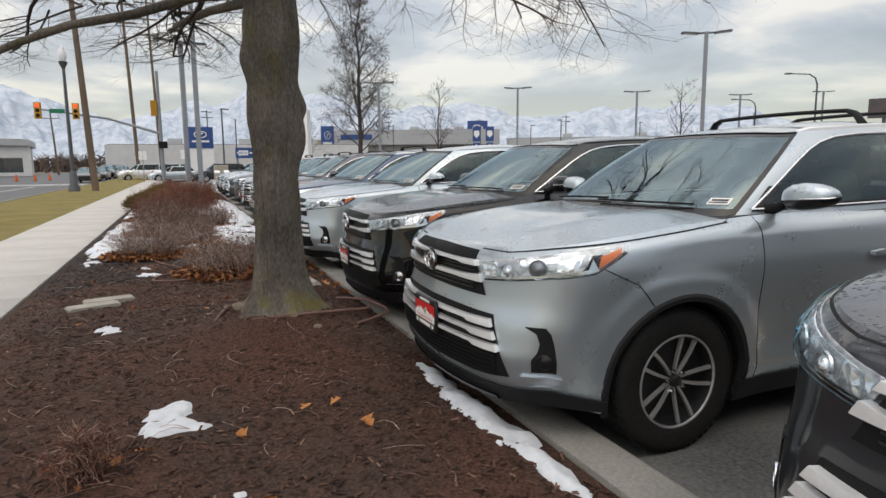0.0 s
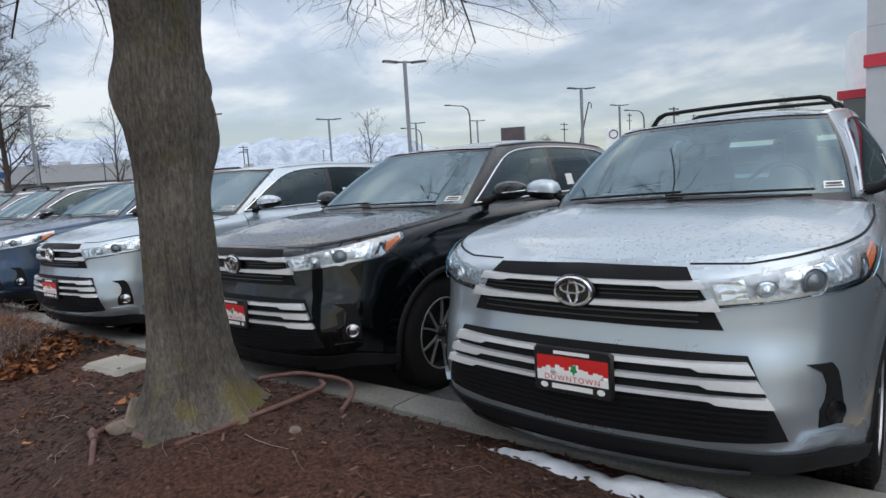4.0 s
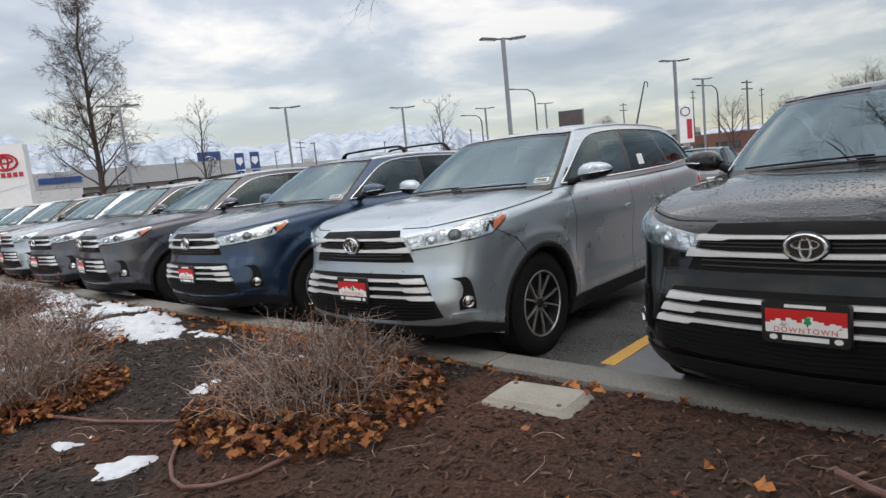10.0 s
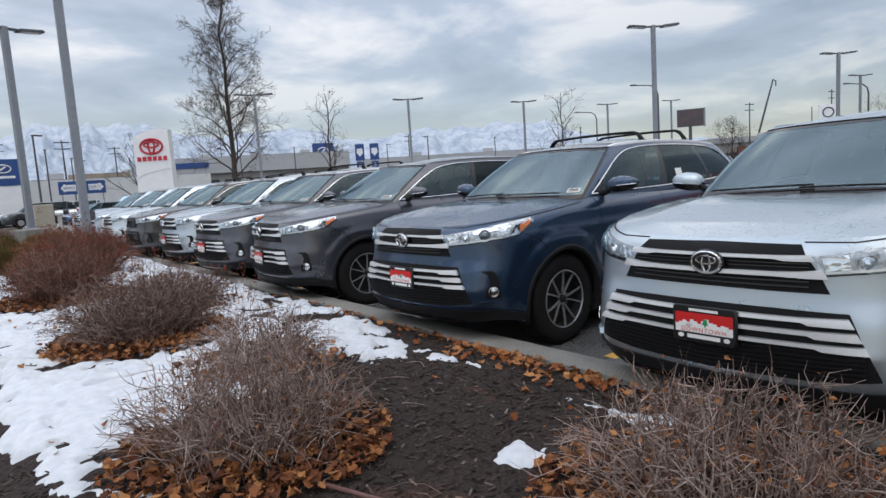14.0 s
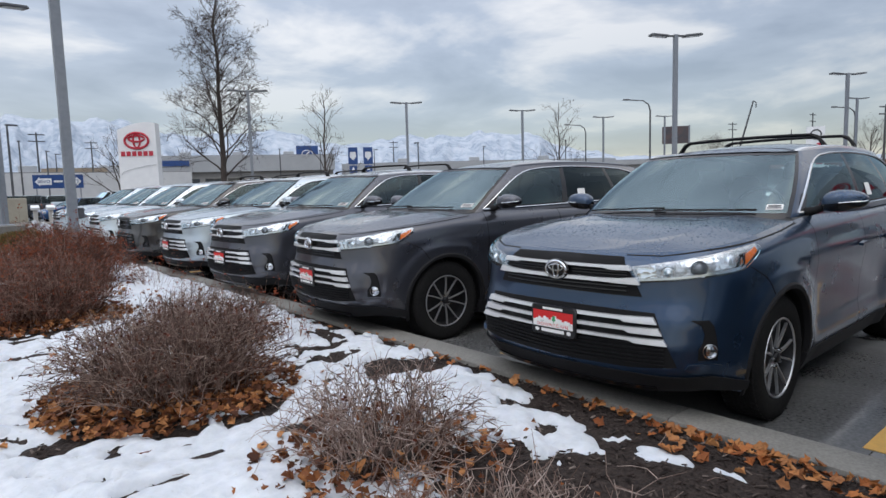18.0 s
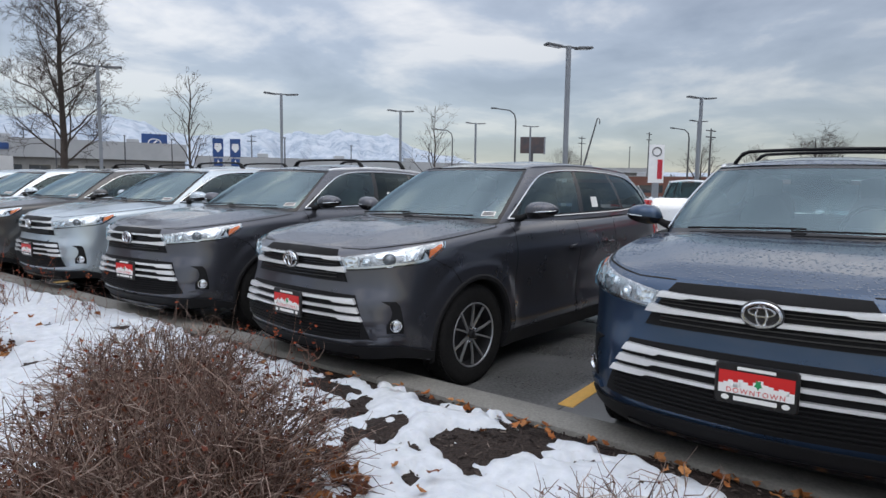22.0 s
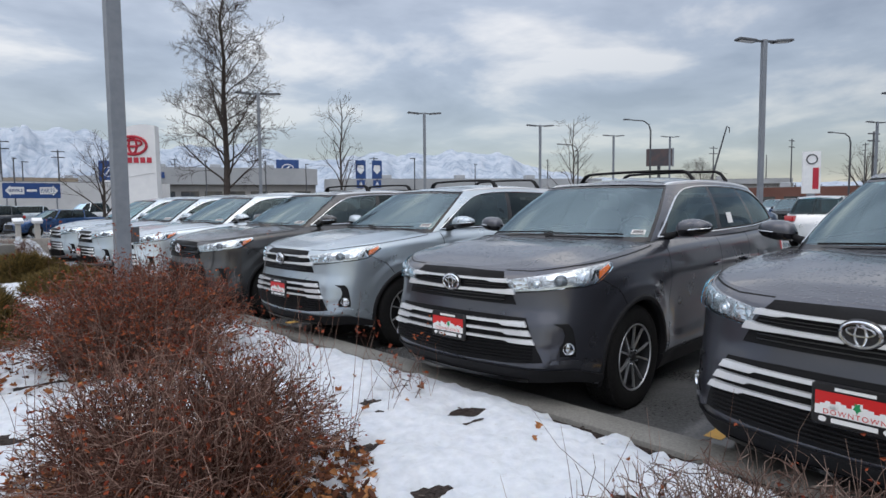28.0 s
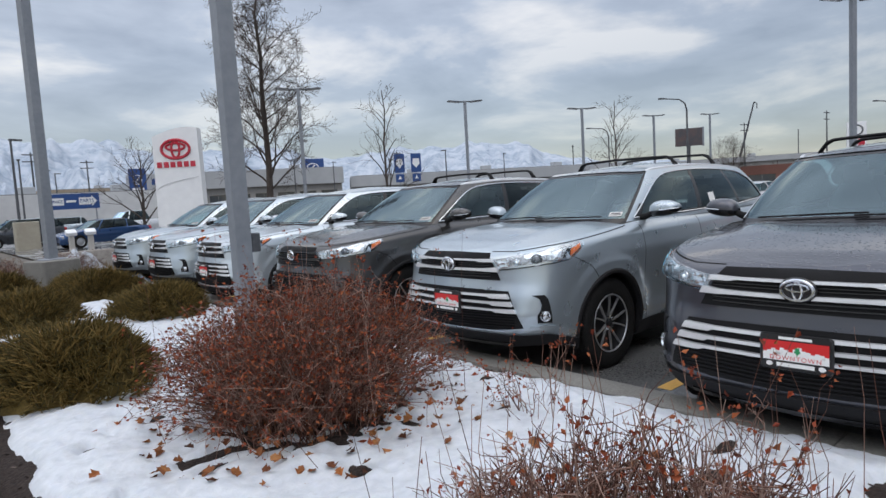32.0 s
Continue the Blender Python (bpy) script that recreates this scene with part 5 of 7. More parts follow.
TWIG_GREY = leafy("grey_brown_twigs", (0.11, 0.07, 0.058), (0.22, 0.15, 0.125), (0.36, 0.27, 0.235), (0.52, 0.43, 0.38))
TWIG_BROWN = leafy("brown_twigs", (0.07, 0.04, 0.032), (0.14, 0.085, 0.068), (0.24, 0.165, 0.135), (0.40, 0.31, 0.265))
TWIG_RED = leafy("reddish_twigs", (0.06, 0.026, 0.02), (0.13, 0.06, 0.044), (0.23, 0.13, 0.10), (0.36, 0.25, 0.205))
LEAF_RED = leafy("dry_red_leaves", (0.16, 0.030, 0.016), (0.28, 0.060, 0.026), (0.38, 0.12, 0.045))
LEAF_DARK = leafy("dry_dark_leaves", (0.07, 0.02, 0.012), (0.12, 0.035, 0.02), (0.16, 0.06, 0.03))
LEAF_TAN = leafy("fallen_tan_leaves", (0.18, 0.055, 0.018), (0.38, 0.13, 0.04), (0.48, 0.22, 0.08), (0.27, 0.11, 0.045))

LEAF_LITTER = leafy("matted_leaf_litter", (0.06, 0.024, 0.014), (0.15, 0.052, 0.022), (0.27, 0.10, 0.034), (0.45, 0.21, 0.08))


def shrub(x, y, r, h, seed, stems, twig, leaves, leaf_mat, label, litter=40, tall=0):
    rng = np.random.default_rng(seed)
    z = on_bed(x, y)
    top = thing("shrub", label, "shrub", "shrubs in the bed")
    top.location = (x, y, z)
    curves, tips = [], []
    for k in range(stems):
        a, lean = rng.uniform(0, 2 * math.pi), rng.uniform(0.0, 1.0) ** 0.6
        base = np.array([math.cos(a), math.sin(a), 0]) * r * 0.55 * rng.uniform(0, 1) ** 0.6
        b = a + rng.normal(0, 0.5)
        tip = np.array([math.cos(b) * r * lean, math.sin(b) * r * lean, h * math.sqrt(max(0.03, 1 - 0.93 * lean ** 2)) * rng.uniform(0.7, 1.06)])
        mid = base * 0.5 + tip * 0.5 + np.array([0, 0, 0.16 * h]) + rng.normal(0, 0.06, 3)
        t = np.linspace(0, 1, 5)[:, None]
        P = (1 - t) ** 2 * base + 2 * t * (1 - t) * mid + t ** 2 * tip + rng.normal(0, 0.014, (5, 3))
        P[0, 2] = -0.04
        curves.append((P, rng.uniform(0.003, 0.0056), 0.0013))
        for q in range(rng.integers(4, 9)):
            i = rng.uniform(0.25, 0.97)
            o = P[int(i * 4)] + (P[min(int(i * 4) + 1, 4)] - P[int(i * 4)]) * (i * 4 % 1)
            d = rng.normal(0, 1, 3) + np.array([math.cos(b) * 0.5, math.sin(b) * 0.5, 0.25])
            d = d / np.linalg.norm(d) * rng.uniform(0.05, 0.16) * (0.6 + 0.6 * h)
            Q = np.array([o, o + d * 0.5 + rng.normal(0, 0.012, 3), o + d])
            Q[:, 2] = np.maximum(Q[:, 2], 0.01)
            curves.append((Q, 0.0023, 0.0008))
            tips.append(Q[2]), tips.append(Q[1])
        tips.append(P[4]), tips.append(P[3])
    for k in range(tall):
        a = rng.uniform(0, 2 * math.pi)
        base = np.array([math.cos(a), math.sin(a), 0]) * r * rng.uniform(0.2, 0.95)
        tip = base + np.array([rng.normal(0, 0.16), rng.normal(0, 0.16), h * rng.uniform(0.8, 1.35)])
        P = np.array([base, base * 0.6 + tip * 0.4 + rng.normal(0, 0.02, 3), base * 0.25 + tip * 0.75 + rng.normal(0, 0.02, 3), tip])
        curves.append((P, 0.0022, 0.0008))
        for q in range(7):
            tips.append(P[3] * (1 - q * 0.045) + P[2] * q * 0.045 + rng.normal(0, 0.012, 3))
    tips = np.array(tips)
    tagged(part("twig_mass", twig_mesh("twig_mass", curves, twig), twig, top), kind="stuff")
    if leaves:
        pick = tips[rng.integers(0, len(tips), leaves)] + rng.normal(0, 0.012, (leaves, 3))
        part("leaf_mass", leaf_mesh("leaf_mass", pick, leaf_mat, rng, (0.014, 0.031)), leaf_mat, top, "small dry leaves")["kind"] = "stuff"
    if litter:
        pts = []
        for k in range(litter):
            a, d = rng.uniform(0, 6.28), r * (1.0 + 0.10 * math.sin(3 * seed)) * rng.uniform(0.10, 1.0) ** 0.55
            px, py = d * math.cos(a), d * math.sin(a)
            pts.append((px, py, on_bed(x + px, y + py) - z + 0.005 + rng.uniform(0, 0.09) * (1.1 - d / r * 0.8)))
        part("leaf_litter", leaf_mesh("leaf_litter", pts, LEAF_LITTER, rng, (0.03, 0.07), True), LEAF_LITTER, top, "tan fallen leaves caught under the twigs")["kind"] = "stuff"
    return top


BARE, RED = "bare winter shrub of tangled grey-brown twigs over fallen leaves", "dry red-leaved shrub standing in snow"
shrub(-0.95, 8.1, 0.74, 0.54, 1, 270, TWIG_GREY, 260, LEAF_TAN, BARE, 1300)
shrub(-1.97, 10.0, 0.70, 0.56, 2, 330, TWIG_GREY, 160, LEAF_TAN, BARE, 1300)
shrub(-1.36, 11.4, 0.60, 0.46, 3, 190, TWIG_GREY, 120, LEAF_DARK, BARE, 420)
shrub(-1.80, 13.1, 0.84, 0.64, 4, 580, TWIG_BROWN, 1100, LEAF_DARK, "dense bare shrub of brown twigs with dark dry leaves", 1700)
shrub(-1.10, 14.42, 0.72, 0.48, 6, 340, TWIG_BROWN, 220, LEAF_RED, "low brown twiggy shrub with a few red leaves in snow", 260, 44)
shrub(-2.02, 16.60, 0.80, 0.70, 7, 760, TWIG_RED, 1900, LEAF_RED, RED, 1400, 60)
shrub(-1.42, 19.35, 1.06, 0.92, 9, 1100, TWIG_RED, 11500, LEAF_RED, RED, 300, 30)
shrub(-0.62, 18.15, 0.30, 0.42, 10, 10, TWIG_RED, 130, LEAF_RED, "sparse red-leaved stems beside the kerb", 0, 14)
shrub(-0.45, 16.9, 0.30, 0.40, 11, 6, TWIG_RED, 90, LEAF_RED, "sparse red-leaved stems beside the kerb", 0, 10)
shrub(-0.62, 13.75, 0.22, 0.44, 13, 6, TWIG_RED, 70, LEAF_RED, "sparse red-leaved stems beside the kerb", 0, 8)
shrub(-1.93, 3.0, 0.2, 0.22, 14, 60, TWIG_RED, 40, LEAF_DARK, "small bare shrub of reddish twigs in the mulch", 6)

JUNIPER = leafy("juniper_green", (0.04, 0.036, 0.012), (0.10, 0.076, 0.022), (0.17, 0.118, 0.034), (0.25, 0.16, 0.05))


def juniper(x, y, rx, ry, h, seed):
    rng = np.random.default_rng(seed)
    top = thing("juniper_bush", "low spreading olive-green juniper bush", "shrub", "junipers in the bed")
    top.location = (x, y, on_bed(x, y) if y < 34 else 0.1)
    curves, spots = [], []
    for k in range(2300):
        a, q = rng.uniform(0, 6.28), rng.uniform(0, 1) ** 0.5
        lump = 1 + 0.16 * math.sin(a * 3 + seed) + 0.1 * math.sin(a * 7 + seed * 2)
        z = h * math.sqrt(max(0.02, 1 - q ** 2.4)) * rng.uniform(0.75, 1.05) * (1 + 0.15 * noise.noise((q * 4 * math.cos(a), q * 4 * math.sin(a), seed)))
        p = np.array([rx * lump * q * math.cos(a), ry * lump * q * math.sin(a), z])
        d = np.array([math.cos(a) * 0.7, math.sin(a) * 0.7, 0.5]) + rng.normal(0, 0.45, 3)
        d = d / np.linalg.norm(d) * rng.uniform(0.06, 0.14)
        for j in range(4):
            e_ = d + rng.normal(0, 0.035, 3)
            curves.append((np.array([p, p + e_ * 0.6, p + e_]), 0.0065, 0.002))
    part("foliage", twig_mesh("foliage", curves, JUNIPER), JUNIPER, top)
    core = Geo()
    core.grid([[(rx * 0.86 * math.sin(b) * math.cos(a), ry * 0.86 * math.sin(b) * math.sin(a), h * 0.86 * math.cos(b) + 0.02 * noise.noise((a * 3, b * 4, seed))) for a in np.linspace(0, 2 * math.pi, 22)] for b in np.linspace(0.02, math.pi / 2, 9)])
    part("inner_growth", core, JUNIPER, top)


for i, (x, y, rx, ry, h) in enumerate(((-2.45, 21.25, 0.6, 0.6, 0.46), (-0.92, 24.1, 0.5, 0.55, 0.36), (-2.35, 24.8, 0.55, 0.6, 0.42), (-1.1, 27.2, 0.6, 0.6, 0.4), (-2.3, 28.4, 0.5, 0.6, 0.42))):
    juniper(x, y, rx, ry, h, 30 + i)
for i, (x, y, r, h) in enumerate(((-2.1, 30.6, 1.1, 0.7), (-0.6, 32.2, 0.9, 0.6), (-2.3, 32.6, 0.9, 0.7))):
    shrub(x, y, r, h, 50 + i, 260, TWIG_RED, 900, LEAF_DARK, "wide brown winter shrub near the end of the bed", 0)

# ---- the tree in the bed ----
m = Mat("ridged_bark", (0.10, 0.085, 0.07), 0.9)
v = m.coord("Object", (1, 1, 0.42))
r1, r2, r3 = m.noise(v, 60, 8, 0.62, 0.4), m.noise(m.coord("Object"), 2.2, 4), m.noise(m.coord("Object"), 70, 4)
m.put("Base Color", m.mix(m.ramp(m.noise(m.coord("Object", (1, 1, 0.8)), 3.4, 5), (0.56, 0.0), (0.70, 0.6)), m.ramp(m.mix(0.48, r1, r2), (0.36, (0.07, 0.062, 0.055)), (0.50, (0.15, 0.133, 0.114)), (0.64, (0.25, 0.226, 0.192))), (0.13, 0.12, 0.03)))
furrow = m.voronoi(m.mix(0.09, m.coord("Object", (1, 1, 0.15)), m.n.new("ShaderNodeTexNoise").outputs[1]), 82, "DISTANCE_TO_EDGE")
bark_col = m.b.inputs["Base Color"].links[0].from_socket
m.put("Base Color", m.mix(1.0, bark_col, m.ramp(furrow, (0.0, 0.93), (0.07, 1.0)), "MULTIPLY"))
foot = m.n.new("ShaderNodeSeparateXYZ")
m.l.new(m.coord("Object"), foot.inputs[0])
bark_col = m.b.inputs["Base Color"].links[0].from_socket
moss = m.mix(1.0, m.ramp(foot.outputs[2], (0.12, 1.0), (0.42, 0.0)), m.ramp(m.noise(m.coord("Object"), 5.5, 5, 0.6), (0.48, 0.0), (0.62, 0.55)), "MULTIPLY")
m.put("Base Color", m.mix(moss, bark_col, (0.20, 0.17, 0.03)))
m.bump(m.mix(0.14, m.mix(0.45, r1, r3), m.ramp(furrow, (0.0, 0.0), (0.10, 1.0))), 1.0, 0.022)
BARK = m.m
THIN_BARK = grainy("branch_bark", (0.045, 0.037, 0.033), (0.095, 0.078, 0.069), 40, 0.9, 0.3, 0.003)


def grow(rng, start, way, length, radius, depth, curves, droop, kids, sides=None):
    """A limb that bends, sags and forks; the finest twigs hang."""
    n = 6
    P, p, d = [np.array(start)], np.array(start, float), np.array(way, float)
    d /= np.linalg.norm(d)
    for i in range(n):
        d = d + rng.normal(0, 0.13, 3) + np.array([0, 0, -droop * (0.35 + 0.22 * i)])
        d /= np.linalg.norm(d)
        p = p + d * length / n
        P.append(p.copy())
    P = np.array(P)
    curves[depth].append((P, radius, radius * 0.45))
    if depth >= len(kids):
        return
    for k in range(kids[depth]):
        f = rng.uniform(0.25, 1.0)
        i = min(int(f * n), n - 1)
        o = P[i] + (P[i + 1] - P[i]) * (f * n - i)
        dd = (P[i + 1] - P[i]) / np.linalg.norm(P[i + 1] - P[i])
        s = rng.normal(0, 1, 3)
        s -= dd * (s @ dd)
        s /= np.linalg.norm(s)
        nd = dd * rng.uniform(0.5, 0.9) + s * rng.uniform(0.5, 0.9)
        grow(rng, o, nd, length * rng.uniform(0.38, 0.6), radius * (1 - 0.55 * f) * 0.5, depth + 1, curves, droop, kids)


tree = thing("street_tree", "bare tree with a stout ridged grey-brown trunk in the mulch", "tree")
tree.location = (TREE.x, TREE.y, on_bed(TREE.x, TREE.y) - 0.06)
rows = []
rng = np.random.default_rng(11)
for k in range(170):
    z = 3.1 * k / 169
    flare = 0.115 * math.exp(-z / 0.15) + 0.05 * math.exp(-z / 0.7)
    bulge = 0.028 * math.exp(-((z - 1.55) / 0.22) ** 2) + 0.035 * math.exp(-((z - 2.15) / 0.3) ** 2)
    rw = []
    for j in range(168):
        a = 2 * math.pi * j / 168
        root = max(0, math.cos(a * 5 + 0.7)) ** 2 * 0.065 * math.exp(-z / 0.16)
        ridge = noise.noise((math.cos(a) * 6.5, math.sin(a) * 6.5, z * 1.1)) * 0.009 + noise.noise((math.cos(a) * 15, math.sin(a) * 15, z * 2.4)) * 0.010 + noise.noise((math.cos(a) * 27, math.sin(a) * 27, z * 7.0)) * 0.006
        knob = 0.05 * math.exp(-((z - 1.62) / 0.12) ** 2 - ((a - 0.1) / 0.5) ** 2) + 0.06 * math.exp(-((z - 1.95) / 0.14) ** 2 - ((a - 3.6) / 0.45) ** 2) + 0.05 * math.exp(-((z - 1.35) / 0.16) ** 2 - ((a - 5.9) / 0.4) ** 2)
        knob += 0.075 * math.exp(-((z - 1.6) / 0.17) ** 2 - ((a - 2.05) / 0.42) ** 2) + 0.035 * math.exp(-((z - 1.05) / 0.2) ** 2 - ((a - 4.4) / 0.5) ** 2)
        rr = 0.128 + 0.012 * min(1.0, max(0.0, (z - 1.2) / 0.5)) + flare + root + bulge + ridge + knob
        rw.append((rr * math.cos(a) * 1.16 + 0.012 * z - 0.012 * math.sin(z), rr * math.sin(a) * 0.98 + 0.02 * math.sin(z * 1.3), z))
    rows.append(rw)
part("trunk", Geo().grid(rows, closed=True), BARK, tree, sharp=180)
curves = [[], [], [], []]
for k, (a, el) in enumerate(((200, 20), (238, 24), (272, 22), (305, 25), (340, 22), (20, 26), (75, 24), (120, 25), (160, 22), (255, 42), (60, 50), (320, 44), (185, 45))):
    d = (math.cos(radians(a)) * math.cos(radians(el)), math.sin(radians(a)) * math.cos(radians(el)), math.sin(radians(el)))
    grow(rng, (d[0] * 0.08, d[1] * 0.08, 2.45 + 0.055 * k), d, rng.uniform(2.9, 3.9), rng.uniform(0.034, 0.055), 0, curves, 0.05, (9, 9, 7))
rng2 = np.random.default_rng(77)
for a, el, z0 in ((188, 3, 2.40), (207, 6, 2.5), (226, 4, 2.6), (106, 2, 2.42), (124, 5, 2.5), (170, 8, 2.45)):
    d = (math.cos(radians(a)) * math.cos(radians(el)), math.sin(radians(a)) * math.cos(radians(el)), math.sin(radians(el)))
    grow(rng2, (d[0] * 0.08, d[1] * 0.08, z0), d, rng2.uniform(2.3, 3.1), rng2.uniform(0.03, 0.045), 0, curves, 0.03, (9, 9, 6))
# nothing hangs lower than head height; the lowest tips sweep out level
low = lambda P: np.concatenate([P[:, :2], 1.98 + 0.6 * np.log1p(np.exp((P[:, 2:3] - 2.1) / 0.6))], 1)
curves = [curves[0]] + [[(np.where(P[:, 2:3] < 4.0, low(P), P), a, b) for P, a, b in c] for c in curves[1:]]
for i in range(4):
    if i < 1:
        for c in curves[0]:
            part("limb", twig_mesh("limb", [c], BARK, 10), BARK, tree)
    elif i == 1:
        tagged(part("branch_mass", twig_mesh("branch_mass", curves[1], THIN_BARK, 6), THIN_BARK, tree), kind="stuff")
    else:
        tagged(part("twig_mass", twig_mesh("twig_mass", curves[i], THIN_BARK, 3), THIN_BARK, tree), kind="stuff")


def far_tree(x, y, h, r, seed, label, upright=True, trunk_r=0.2, kids=(10, 8, 5)):
    """A bare tree further off: straight leader, ascending limbs, fine twigs."""
    rng = np.random.default_rng(seed)
    t = thing("bare_tree", label, "tree")
    t.location = (x, y, 0)
    curves = [[], [], [], [], []]
    lead = np.array([[rng.normal(0, 0.012 * h * f), rng.normal(0, 0.012 * h * f), h * f] for f in np.linspace(0, 1, 9)])
    lead[0] = 0
    part("trunk", twig_mesh("trunk", [(lead, trunk_r, 0.02)], THIN_BARK, 9), THIN_BARK, t)
    n = 44 if upright else 16
    for k in range(n):
        f = 0.16 + 0.82 * k / n
        i = f * 8
        o = lead[int(i)] + (lead[min(int(i) + 1, 8)] - lead[int(i)]) * (i % 1)
        a = k * 2.4 + rng.normal(0, 0.3)
        reach = r * (1.05 - f) ** 0.62 * rng.uniform(0.8, 1.15) + 0.25
        d = (math.cos(a), math.sin(a), 1.12 if upright else 1.3)
        grow(rng, o, d, reach * 1.35, trunk_r * (0.24 if upright else 0.36) * (1.1 - f) + 0.012, 0, curves, -0.02, kids[1:] if h < 9 else (8, 6, 3))
    for c in curves[0]:
        part("limb", twig_mesh("limb", [c], THIN_BARK, 5), THIN_BARK, t)
    tagged(part("branch_mass", twig_mesh("branch_mass", curves[1], THIN_BARK, 3), THIN_BARK, t), kind="stuff")
    tagged(part("twig_mass", twig_mesh("twig_mass", [(p, max(a, 0.008), max(b, 0.006)) for p, a, b in curves[2] + curves[3]], THIN_BARK, 3), THIN_BARK, t), kind="stuff")
    return t


far_tree(11.01, 45.56, 14.8, 2.15, 21, "tall bare tree with spreading fine branches across the lot", True, 0.2)
far_tree(15.86, 42.07, 7.2, 1.5, 22, "slender young bare tree in the lot", False, 0.09, (6, 5, 3))
far_tree(41.1, 44.59, 8.6, 2.2, 23, "young bare tree with upright limbs in the lot", False, 0.11, (6, 5, 3))
far_tree(8.2, 58.0, 5.5, 2.4, 24, "small bare tree behind the sign", False, 0.12, (6, 5, 3))
far_tree(140, 78, 9, 5.0, 25, "bare roadside tree far off", False, 0.2, (6, 5, 3))
far_tree(98, 36, 8, 4.0, 26, "bare roadside tree far off", False, 0.2, (6, 5, 3))
far_tree(120, 22, 10, 6.0, 27, "round bare tree far off", False, 0.25, (6, 6, 3))
far_tree(93, 27.5, 7, 3.0, 28, "bare roadside tree far off", False, 0.2, (6, 5, 3))

# ---- lamps, signs, poles ----
POLE_GREY = grainy("grey_painted_steel", (0.20, 0.22, 0.25), (0.26, 0.28, 0.31), 12, 0.5, 0.05, metal=0.2)
LAMP_DARK = grainy("dark_lamp_steel", (0.07, 0.075, 0.085), (0.11, 0.115, 0.125), 20, 0.5, 0.05, metal=0.3)
LAMP_GLASS = Mat("lamp_diffuser", (0.75, 0.77, 0.8), 0.3).m
SIGN_WHITE = grainy("white_sign_panel", (0.74, 0.75, 0.77), (0.82, 0.83, 0.84), 3, 0.4, 0.02)
SIGN_RED = grainy("red_sign_enamel", (0.50, 0.025, 0.05), (0.42, 0.02, 0.04), 5, 0.35, 0.02)
SIGN_BLUE = grainy("blue_sign_enamel", (0.015, 0.055, 0.20), (0.02, 0.07, 0.24), 5, 0.35, 0.02)
WOOD_POLE = grainy("weathered_pole_wood", (0.11, 0.08, 0.06), (0.19, 0.145, 0.11), 25, 0.9, 0.4, 0.01, 1.5, squash=(1, 1, 0.1))


def lot_lamp(x, y, h, turn=0, w=0.16, base=0.0, label="tall grey lot lamp with twin flat heads"):
    t = thing("lot_lamp", label, "street lamp", "lot lamps")
    t.matrix_basis = pose(x, y, base, 0, 0, turn)
    part("pole", Geo().prism([(-w / 2, -w / 2), (w / 2, -w / 2), (w / 2, w / 2), (-w / 2, w / 2)], 0, h, None, 0.02), POLE_GREY, t)
    part("base_plate", Geo().box(-w * 1.1, -w * 1.1, 0, w * 1.1, w * 1.1, 0.03, None, 0.03), POLE_GREY, t)
    part("arm", Geo().box(-0.5, -0.04, h - 0.10, 0.5, 0.04, h - 0.03, None, 0.01), LAMP_DARK, t)
    for sg in (-1, 1):
        m_ = pose(sg * 0.72, 0, h - 0.05, 0, -sg * 5, 0)
        hd = part("head", Geo().box(-0.38, -0.19, -0.03, 0.38, 0.19, 0.045, m_, 0.05), LAMP_DARK, t)
        part("diffuser", Geo().box(-0.28, -0.13, -0.045, 0.28, 0.13, -0.031, m_, 0.02), LAMP_GLASS, hd)
    return t


for x, y, h, a in ((21.14, 22.41, 7.4, -35), (23.39, 43.7, 7.4, -30), (39.45, 21.66, 7.5, -35), (34.88, 43.32, 7.5, -30), (11.9, 43.55, 7.3, -25), (50.5, 46.5, 8.1, -30), (64, 47.5, 9.0, -30), (60, 27, 8.2, -30)):
    lot_lamp(x, y, h, a)
a_ = lot_lamp(-0.93, 21.45, 7.3, 0, 0.15, 0.12, "thick grey lamp pole standing in the planting bed")
part("conduit_box", Geo().box(0.075, -0.06, 0.98, 0.175, 0.06, 1.16, None, 0.015), LAMP_DARK, a_)
b_ = lot_lamp(-1.22, 29.9, 6.1, 20, 0.17, 0.74, "grey lamp pole on a square concrete footing")
part("footing", Geo().box(-0.36, -0.36, -0.72, 0.36, 0.36, 0.0, None, 0.03), CONCRETE, b_)


def oval(cx, cz, rx, rz, r, m_, n=36):
    return Geo().tube([m_ @ Vector((cx + rx * math.cos(a), -0.02, cz + rz * math.sin(a))) for a in np.linspace(0, 2 * math.pi, n + 1)], r, 6, False)


# white pylon sign with a curved top
pyl = thing("pylon_sign", "tall white pylon sign with red oval emblem and red lettering bar", "sign")
pyl.matrix_basis = pose(6.0, 43.9, 0, 0, 0, -38)
rows = []
for xq in np.linspace(-1, 1, 17):
    x = 1.02 * xq
    top = 4.85 + 0.45 * math.sin((xq + 1) / 2 * math.pi * 0.62) - 0.05 * (xq + 1)
    tap = 0.13
    rows.append([(x * (1.0 - 0.0), -0.28, 0.0), (x * (1 - tap * 0.4), -0.26, top), (x * (1 - tap * 0.4), 0.26, top), (x, 0.28, 0.0)])
g = Geo().grid(rows, closed=True)
n_ = len(g.v)
g.f += [(0, 1, 2, 3), (n_ - 4, n_ - 1, n_ - 2, n_ - 3)]
part("panel", g, SIGN_WHITE, pyl)
fm = pose(0, -0.27, 0)
em = part("emblem", oval(0, 4.28, 0.60, 0.40, 0.062, fm), SIGN_RED, pyl, "red oval emblem")
